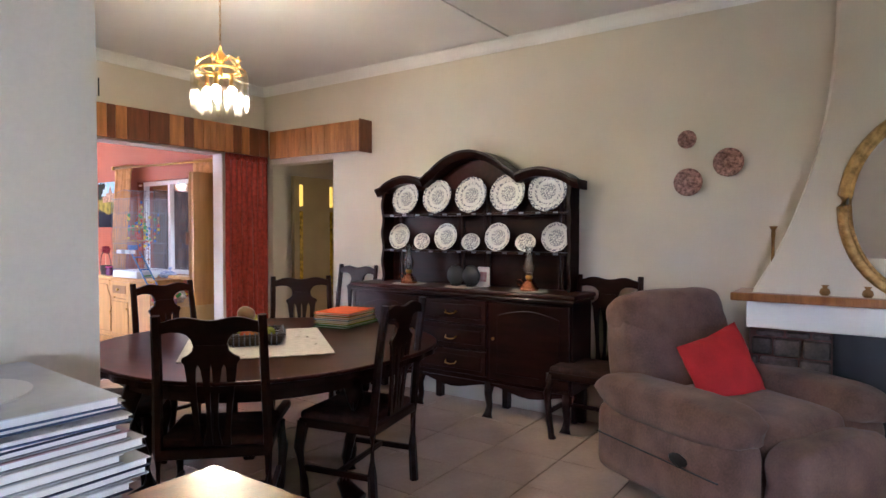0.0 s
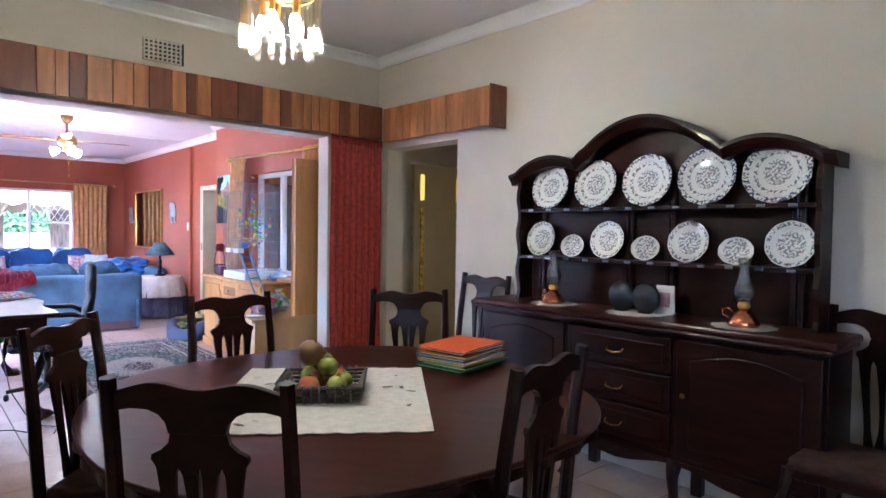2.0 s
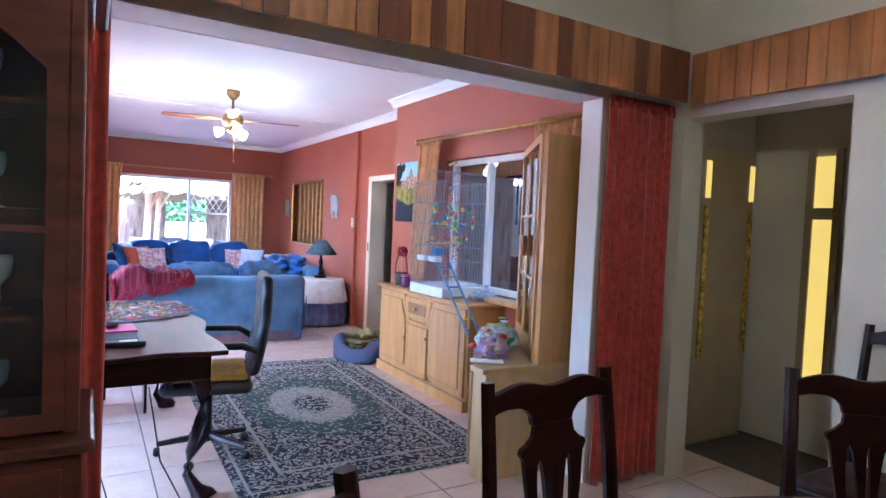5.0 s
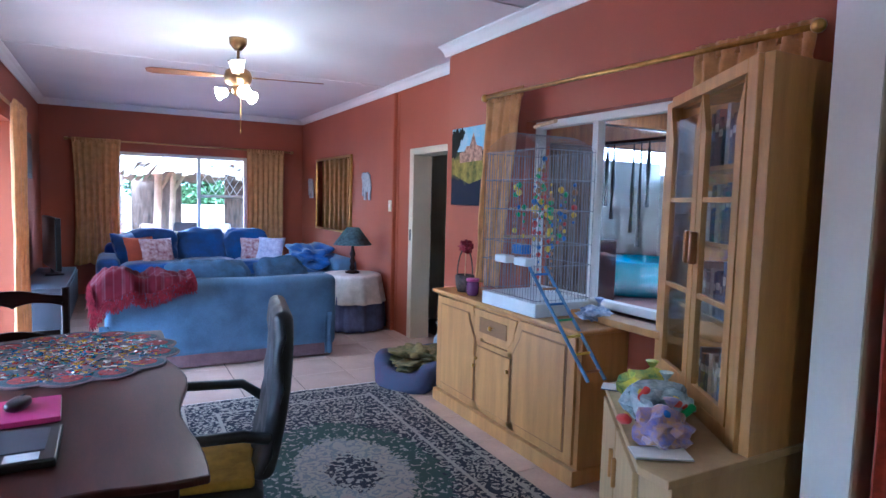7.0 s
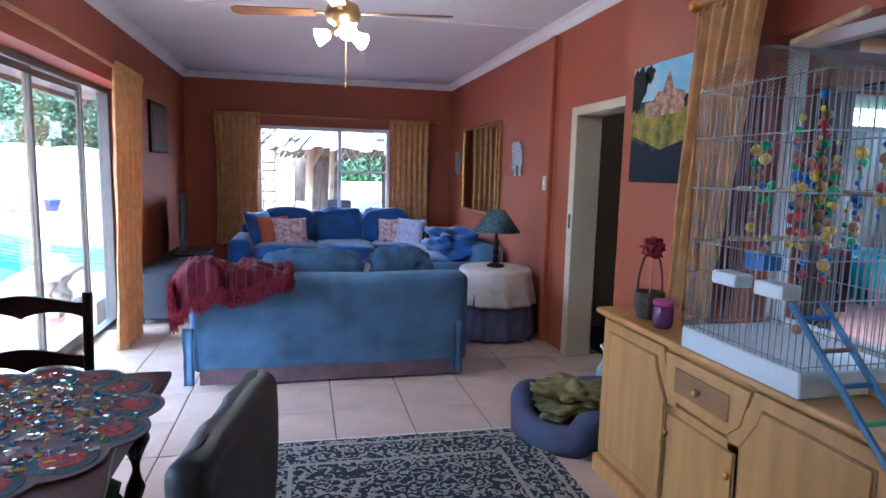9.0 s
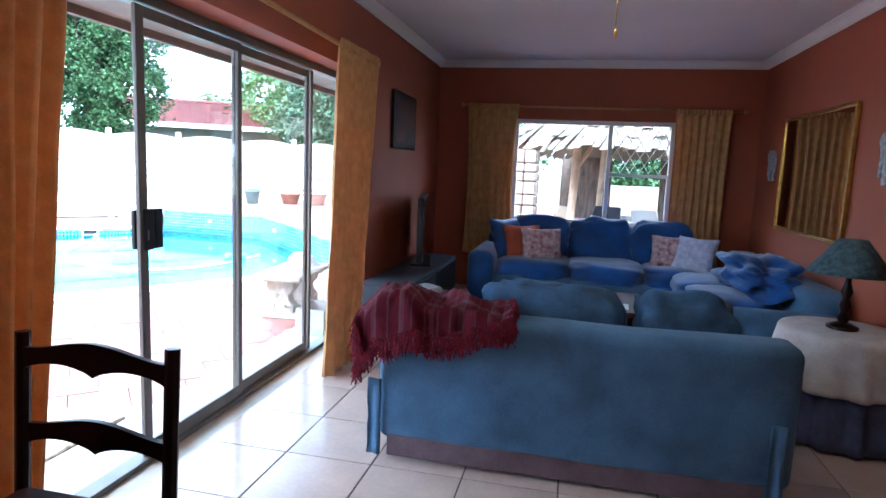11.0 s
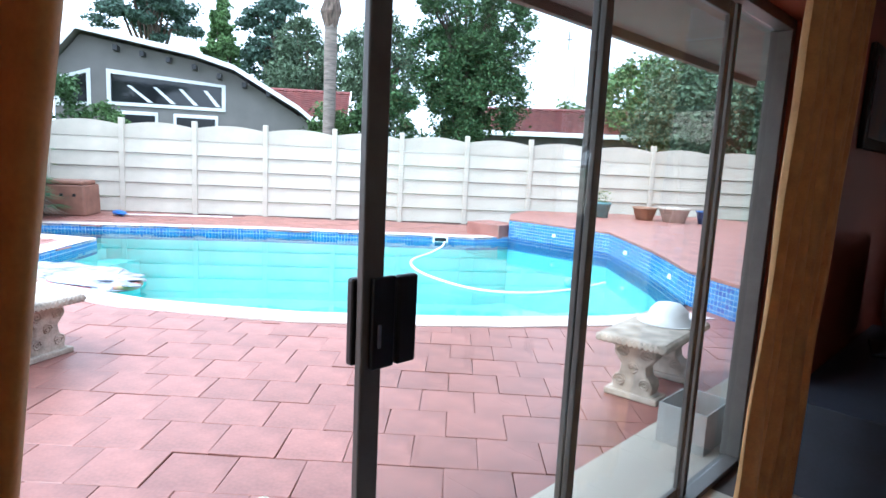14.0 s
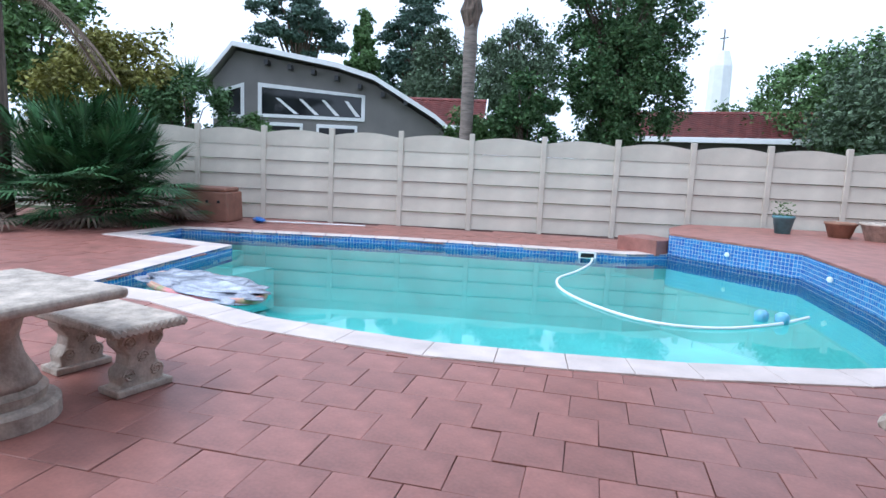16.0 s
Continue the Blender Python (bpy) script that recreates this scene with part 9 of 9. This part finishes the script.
def roof_house(m, L, D, eave, ridge, label, seed):
    e = thing("tiled_roof_house", m, label, "house")
    part("wall", bx(0.3, 0.4, 0, L - 0.3, D - 0.4, eave), GREYW if seed == 2 else material("dark_shade_wall_%d" % seed, (0.12, 0.11, 0.10), 0.9, vary=0.1, scale=1), e)
    RT = material("red_roof_tile_%d" % seed, (0.20, 0.05, 0.04), 0.6, vary=0.25, scale=3, bump=0.2, rand=0.1)
    n_r, n_c = 12, int(L / 0.45)
    bm = bmesh.new()
    for r_ in range(n_r):
        for c in range(n_c):
            t0, t1 = r_ / n_r, (r_ + 1.08) / n_r
            x0_, x1_ = L * c / n_c + 0.01, L * (c + 1) / n_c - 0.01
            y0_, y1_ = D / 2 * t0, D / 2 * t1
            z0_, z1_ = eave + (ridge - eave) * t0, eave + (ridge - eave) * t1
            cx_ = (x0_ + x1_) / 2
            v = [bm.verts.new(p) for p in ((x0_, y0_, z0_ + 0.05), (cx_, y0_, z0_ + 0.11), (x1_, y0_, z0_ + 0.05), (x1_, y1_, z1_), (cx_, y1_, z1_ + 0.05), (x0_, y1_, z1_))]
            bm.faces.new((v[0], v[1], v[4], v[5]))
            bm.faces.new((v[1], v[2], v[3], v[4]))
    tagged(part("roof_tiles", bm, RT, e, "red clay roof tiles"), kind="stuff")
    part("roof", prism([(0, eave - 0.02), (D / 2, ridge - 0.06), (D, eave - 0.02)], 0, L, axis="x"), RT, e)
    part("gutter", bx(-0.05, -0.12, eave - 0.18, L + 0.05, 0.0, eave + 0.04, 0.02), WHITE, e, "white gutter board")
    part("ridge_cap", tube([(0, D / 2, ridge), (L, D / 2, ridge)], 0.09, 8), RT, e)
    part("barge_board", prism([(0, eave - 0.1), (D / 2, ridge - 0.05), (D / 2, ridge + 0.12), (0, eave + 0.08)], L, L + 0.06, axis="x"), WHITE, e)
    return e


roof_house(pose(-19.0, 29.2, -0.1, 0, 0, 32), 8.9, 5.0, 3.05, 4.3, "low house with a red tiled roof and white gutter", 1)
roof_house(pose(-26.0, 22.0, -0.1, 0, 0, 50), 5.0, 4.0, 3.3, 4.7, "neighbouring roof of red clay tiles", 2)
tw = thing("church_tower", pose(-32.5, 58.7, 0), "slender pale tower with a cross on top", "tower")
part("shaft", lathe([(1.0, 0), (0.95, 11.0), (0.6, 12.3)], 8), WHITE, tw)
part("cross", bx(-0.05, -0.05, 12.3, 0.05, 0.05, 14.2), GREYW, tw)
part("cross_arm", bx(-0.4, -0.04, 13.4, 0.4, 0.04, 13.5), GREYW, tw)

# roof overhang of this house, with a gutter board
ov = thing("eaves", pose(0, 0, 0), "timber eaves overhanging the sliding door", "eaves", kind="structure")
part("soffit", bx(-0.75, 4.0, 2.42, 0.40, 14.6, 2.47, 0.004), material("grey_soffit_board", (0.22, 0.18, 0.15), 0.8, vary=0.12, scale=3, bump=0.05), ov)
part("fascia", bx(-0.80, 4.0, 2.36, -0.75, 14.6, 2.58, 0.004), material("brown_fascia", (0.16, 0.10, 0.07), 0.7, vary=0.15, scale=3, bump=0.05), ov)
tagged(link("wall_outer", bx(0.36, 11.31, -0.16, 0.398, 14.6, 2.42), GREYW), "grey rendered outer wall", "wall", kind="structure")
slab("roof_slab", [(-0.8, -4.4, 3.15, 7.0, 14.6, 3.25)], GREYW, "plain roof over the rooms", "roof")

# thatched lapa seen through the far window
lapa = thing("thatched_lapa", pose(0, 0, 0), "thatched garden shelter with pale poles and a stone pillar", "shelter")
THATCH = material("grey_thatch", (0.30, 0.25, 0.19), 0.95, vary=0.3, scale=8, fine=90, stretch=(6, 6, 1), bump=0.8)
bm = bmesh.new()
rt2 = random.Random(12)
for r_ in range(14):
    for k in range(200):
        a = 2 * math.pi * k / 200
        R0, z0 = 3.6 - 0.20 * r_, 1.90 + 0.17 * r_
        R1, z1 = R0 - 0.62, z0 + 0.50
        w = 2 * math.pi * R0 / 200 * 0.6
        c, s = math.cos(a), math.sin(a)
        j = rt2.uniform(-0.09, 0.05)
        v = [bm.verts.new((4.2 + (R0 + j) * c - s * w, 19.6 + (R0 + j) * s + c * w, z0 + j)), bm.verts.new((4.2 + (R0 + j) * c + s * w, 19.6 + (R0 + j) * s - c * w, z0 + j)), bm.verts.new((4.2 + R1 * c + s * w, 19.6 + R1 * s - c * w, z1)), bm.verts.new((4.2 + R1 * c - s * w, 19.6 + R1 * s + c * w, z1))]
        bm.faces.new(v)
part("thatch", bm, THATCH, lapa, "ragged grey thatch roof")
POLE = material("pale_peeled_pole", (0.50, 0.38, 0.26), 0.8, vary=0.2, scale=5, bump=0.2)
for k in range(9):
    a = math.radians(200 + 17 * k)
    c, s = math.cos(a), math.sin(a)
    part("rafter", tube([(4.2 + 3.3 * c, 19.6 + 3.3 * s, 1.89), (4.2 + 0.5 * c, 19.6 + 0.5 * s, 4.0)], 0.04, 6), POLE, lapa)
for x, y in ((2.35, 17.4), (4.6, 16.9), (6.6, 18.2), (3.0, 22.2), (5.6, 22.2)):
    part("post", tube([(x - 0.04, y, -0.12), (x + 0.02, y, 1.2), (x + 0.05, y, 2.28)], 0.075, 8), POLE, lapa)
    part("brace", tube([(x, y, 1.5), (x + 0.5, y + 0.15, 2.3)], 0.045, 6), POLE, lapa)
spil = thing("stone_pillar", pose(1.5, 17.3, -0.12), "rough pale stone pillar beside the shelter", "pillar")
PSTN = material("pale_field_stone", (0.40, 0.33, 0.26), 0.85, vary=0.25, scale=5, bump=0.5, rand=0.2)
part("core", bx(-0.20, -0.20, 0, 0.20, 0.20, 2.0), JOINT, spil)
z = 0.0
while z < 1.9:
    h = rt2.uniform(0.14, 0.24)
    for k in range(4):
        o = part("stone", bx(-0.20, -0.03, 0.006, 0.0, 0.03, h - 0.008, 0.02, seg=1), PSTN, spil)
        o.matrix_local = pose(0, 0, z, 0, 0, 90 * k) @ pose(-0.005 + rt2.uniform(-0.01, 0.01), -0.215, 0)
        o = part("stone", bx(0.0, -0.03, 0.006, 0.20, 0.03, h - 0.008, 0.02, seg=1), PSTN, spil)
        o.matrix_local = pose(0, 0, z, 0, 0, 90 * k) @ pose(0.008, -0.212, 0)
    z += h


def garden_chair(m, mat_, label):
    e = thing("garden_chair", m, label, "chair", "chairs under the shelter")
    for s in (-1, 1):
        part("frame", tube([(s * 0.26, 0.24, 0), (s * 0.26, 0.24, 0.62), (s * 0.26, -0.2, 0.64), (s * 0.26, -0.3, 0.95)], 0.016, 6), mat_, e)
        part("leg", tube([(s * 0.26, -0.22, 0), (s * 0.26, -0.2, 0.62)], 0.016, 6), mat_, e)
    part("seat", bx(-0.25, -0.22, 0.42, 0.25, 0.24, 0.45, 0.01), mat_, e)
    part("backrest", move(bx(-0.25, -0.012, 0, 0.25, 0.012, 0.52, 0.008), pose(0, -0.22, 0.46, 12, 0, 0)), mat_, e)
    return e


garden_chair(pose(1.95, 18.0, -0.12, 0, 0, 120), POLE, "pale cane garden chair under the shelter")
garden_chair(pose(3.0, 18.6, -0.12, 0, 0, 170), DGREY, "dark garden chair under the shelter")
garden_chair(pose(3.8, 18.0, -0.12, 0, 0, 200), WHITE, "white plastic garden chair under the shelter")
gtab = thing("patio_table", pose(3.3, 19.4, -0.12), "white garden table under the shelter", "table")
part("top", lathe([(0.55, 0.70), (0.56, 0.72), (0.55, 0.74)], 28), WHITE, gtab)
part("pedestal", tube([(0, 0, 0), (0, 0, 0.70)], 0.05, 10), WHITE, gtab)
tree(-1.0, 27, 5.0, 1.5, 2.4, 2.0, 2.2, 8000, 0.22, LEAF_M, "green shrub beyond the shelter", 15, clumps=30, tr=0.1)
tree(4.5, 28, 5.5, 1.5, 3.0, 2.0, 2.4, 9000, 0.24, LEAF_D, "green shrub beyond the shelter", 16, clumps=34, tr=0.1)
tree(0.9, 24.5, 4.4, 1.5, 0.9, 0.9, 1.2, 3000, 0.3, LEAF_M, "palm-like green shrub beside the thatch", 18, clumps=16, tr=0.1)
fence2 = thing("garden_wall", pose(0, 0, 0), "pale garden wall beyond the shelter", "wall", kind="structure")
part("wall", bx(2.0, 22.75, -0.12, 3.3, 22.85, 1.9, 0.01), BARK, lapa, "dark timber back wall")
part("wall", bx(4.5, 22.75, -0.12, 7.4, 22.85, 1.9, 0.01), BARK, lapa, "dark timber back wall")
part("wall", bx(-3, 25.5, -0.16, 14, 25.7, 1.15, 0.01), CONC, fence2)

# covered patio beyond the side window
cvp = thing("covered_patio", pose(0, 0, 0), "covered patio with sheet roof and timber beams", "patio")
SHEET = material("grey_roof_sheet", (0.30, 0.31, 0.33), 0.5, vary=0.1, scale=3, bump=0.05)
for x0, y0, x1, y1 in ((4.64, 2.0, 12.5, 7.0), (5.95, 8.6, 12.5, 13.4), (5.95, 7.0, 6.8, 8.6), (7.9, 7.0, 12.5, 8.6), (4.64, 7.0, 5.95, 8.4)):
    part("roof_sheet", bx(x0, y0, 2.75, x1, y1, 2.80), SHEET, cvp)
for y in (4.0, 5.4, 6.8, 9.2, 10.6):
    part("beam", bx(5.92, y, 2.50, 12.3, y + 0.09, 2.72, 0.01), PINE_L, cvp)
part("beam", bx(4.64, 7.80, 2.05, 12.3, 7.92, 2.24, 0.01), PINE_L, cvp, "honey coloured timber beam")
for x in (6.9, 9.6):
    for y in (5.2, 7.81):
        part("post", bx(x, y, -0.16, x + 0.12, y + 0.10, 2.05 if y > 7 else 2.5, 0.01), MAHOG, cvp)
part("floor", bx(5.92, 5.05, -0.15, 12.3, 13.2, -0.1), PAVER, cvp)
part("floor", bx(4.64, 5.05, -0.15, 5.92, 8.38, -0.1), PAVER, cvp)
# Dark board added over the pale outer wall; its colour supplies the shade.
part("wall", bx(4.65, 8.36, -0.1, 5.9, 8.385, 2.7), BARK, cvp, "dark facing board added over the pale wall")
# Enclosing walls, partly out of view, added to block daylight and dim the patio.
part("wall", bx(12.3, 2, -0.16, 12.5, 13.4, 2.2), GREYW, cvp)
part("wall", bx(5.65, 2.0, -0.16, 12.3, 2.1, 2.75), GREYW, cvp)
part("wall", bx(5.9, 13.2, -0.16, 12.3, 13.4, 1.35), GREYW, cvp)
part("wall", bx(5.9, 13.22, 1.35, 9.0, 13.4, 2.74), GREYW, cvp)
part("wall", bx(9.0, 13.22, 1.35, 12.3, 13.4, 2.45), GREYW, cvp)
part("counter", bx(7.2, 11.0, -0.1, 8.9, 11.5, 0.95, 0.02), MAHOG, cvp, "dark timber bar counter")
for k in range(8):
    hx, hy = 5.38 + 0.05 * (k % 3), 6.75 + 0.13 * k
    zl = 1.18 + 0.11 * ((k * 5) % 4)
    part("hanging_string", tube([(hx, hy, 2.05 if hy < 7.7 else 2.06), (hx, hy, zl + 0.4), (hx, hy, zl + 0.3), (hx, hy, zl + 0.2), (hx, hy, zl + 0.1), (hx, hy, zl)], lambda t: 0.004 if t < 0.2 else 0.007 + 0.014 * abs(math.sin(11 * t)), 7), BLACKP, cvp, "dark hanging ornament string")
part("hanging_rail", bx(5.36, 6.6, 2.045, 5.50, 7.80, 2.07, 0.004), MAHOG, cvp)
splash = thing("paddling_pool", pose(10.3, 11.85, -0.1), "round blue paddling pool on the covered patio", "pool")
part("rim", lathe([(0.9, 0), (0.98, 0.3), (0.95, 0.6), (0.9, 0.62), (0.88, 0.5)], 32), material("cyan_vinyl", (0.02, 0.30, 0.42), 0.25, vary=0.1, scale=4, bump=0.02), splash, smooth=True)
part("water", lathe([(0.88, 0.48), (0.001, 0.481)], 32), material("cyan_pool_water", (0.03, 0.42, 0.50), 0.05, vary=0.1, scale=3, bump=0.02), splash)

# ---- floor tiles ----
fl_o = tagged(link("floor", bx(-2.6, -4.2, -0.14, 5.64, 4.86, -0.008, bm=bx(0.40, 4.86, -0.14, 4.62, 14.1, -0.008, bm=bx(4.62, 8.4, -0.14, 5.9, 10.5, -0.008))), GROUT), "dark grout bed under pink-beige floor tiles", "floor", kind="structure")
TP = 0.463
tme = bpy.data.meshes.new("tile")
b = bx(0.0035, 0.0035, -0.007, TP - 0.0035, TP - 0.0035, 0.0, 0.0015, seg=1)
b.to_mesh(tme)
b.free()
tme.materials.append(TILE)
rest = []
cells = []
for i in range(-11, 9):
    for j in range(-28, 13):
        x, y = 2.436 + i * TP, 8.62 + j * TP
        if y < 4.3 and x < -2.5 or y < -4.1 or y > 14.0 or (y > 4.5 and x < 0.2) or x > 4.62:
            continue
        cells.append((x, y))
near = [c for c in cells if c[1] > 4.0 or (c[0] > 0.2 and c[1] > -0.8)][:300]
nearset = set(near)
for x, y in near:
    o = new("tile", tme)
    o.parent, o.location = fl_o, (x, y, 0)
vs_, fs_ = [], []
for x, y in cells:
    if (x, y) in nearset:
        continue
    i0 = len(vs_)
    a, bq = 0.0035, TP - 0.0035
    vs_ += [(x + a, y + a, 0), (x + bq, y + a, 0), (x + bq, y + bq, 0), (x + a, y + bq, 0), (x + a, y + a, -0.008), (x + bq, y + a, -0.008), (x + bq, y + bq, -0.008), (x + a, y + bq, -0.008)]
    fs_ += [(i0, i0 + 1, i0 + 2, i0 + 3), (i0, i0 + 4, i0 + 5, i0 + 1), (i0 + 1, i0 + 5, i0 + 6, i0 + 2), (i0 + 2, i0 + 6, i0 + 7, i0 + 3), (i0 + 3, i0 + 7, i0 + 4, i0)]
me = bpy.data.meshes.new("tiles")
me.from_pydata(vs_, [], fs_)
me.materials.append(TILE)
o = new("tiles", me)
o.parent = fl_o
tagged(o, kind="stuff")

# ---- clay pavers in running bond ----
PV = 0.357
pang = 43.0
pmesh = []
rpv = random.Random(30)
for k in range(6):
    me = bpy.data.meshes.new("paver")
    b = bx(0.002, 0.002, -0.03, PV - 0.002, PV - 0.002, 0.0, 0.003, seg=1)
    for v in b.verts:
        v.co.x += rpv.uniform(-0.0025, 0.0025)
        v.co.y += rpv.uniform(-0.0025, 0.0025)
    b.to_mesh(me)
    b.free()
    me.materials.append(PAVER)
    pmesh.append(me)
paving = bpy.data.objects["pavement"]
UNDER = offset(POOL, 0.12)
if inside(*UNDER[0], POOL):
    UNDER = offset(POOL, -0.12)
R = Matrix.Rotation(radians(pang), 3, "Z")
AREA = [(-17.2, 2.2), (0.12, 2.2), (0.12, 13.2), (-0.3, 14.2), (0.3, 14.4), (-1.5, 15.4), (-7.0, 18.3), (-7.9, 20.4), (-17.2, 9.4)]
spots = []
for i in range(-60, 75):
    for j in range(-70, 75):
        p = R @ Vector(((i + 0.5 * (j % 2)) * PV, j * PV, 0)) + Vector((-2.28, 9.615, 0))
        c = p + R @ Vector((PV / 2, PV / 2, 0))
        if not inside(c.x, c.y, AREA) or inside(c.x, c.y, UNDER):
            continue
        spots.append(((c.x - 0.2) ** 2 + (c.y - 9.6) ** 2, p))
spots.sort(key=lambda s: s[0])
for k, (d2, p) in enumerate(spots[:300]):
    o = new("paver", pmesh[k % 6])
    o.parent = paving
    o.matrix_local = pose(p.x, p.y, -0.10 + rpv.uniform(-0.003, 0.003), rpv.uniform(-0.35, 0.35), rpv.uniform(-0.35, 0.35), pang)
vs_, fs_ = [], []
for d2, p in spots[300:]:
    i0 = len(vs_)
    dz = -0.10 + rpv.uniform(-0.003, 0.003)
    for z in (dz, -0.118):
        for u, v in ((0.003, 0.003), (PV - 0.003, 0.003), (PV - 0.003, PV - 0.003), (0.003, PV - 0.003)):
            q = p + R @ Vector((u, v, 0))
            vs_.append((q.x, q.y, z))
    fs_ += [(i0, i0 + 1, i0 + 2, i0 + 3), (i0, i0 + 4, i0 + 5, i0 + 1), (i0 + 1, i0 + 5, i0 + 6, i0 + 2), (i0 + 2, i0 + 6, i0 + 7, i0 + 3), (i0 + 3, i0 + 7, i0 + 4, i0)]
me = bpy.data.meshes.new("pavers")
me.from_pydata(vs_, [], fs_)
me.materials.append(PAVER)
o = new("pavers", me)
o.parent = paving
tagged(o, kind="stuff")
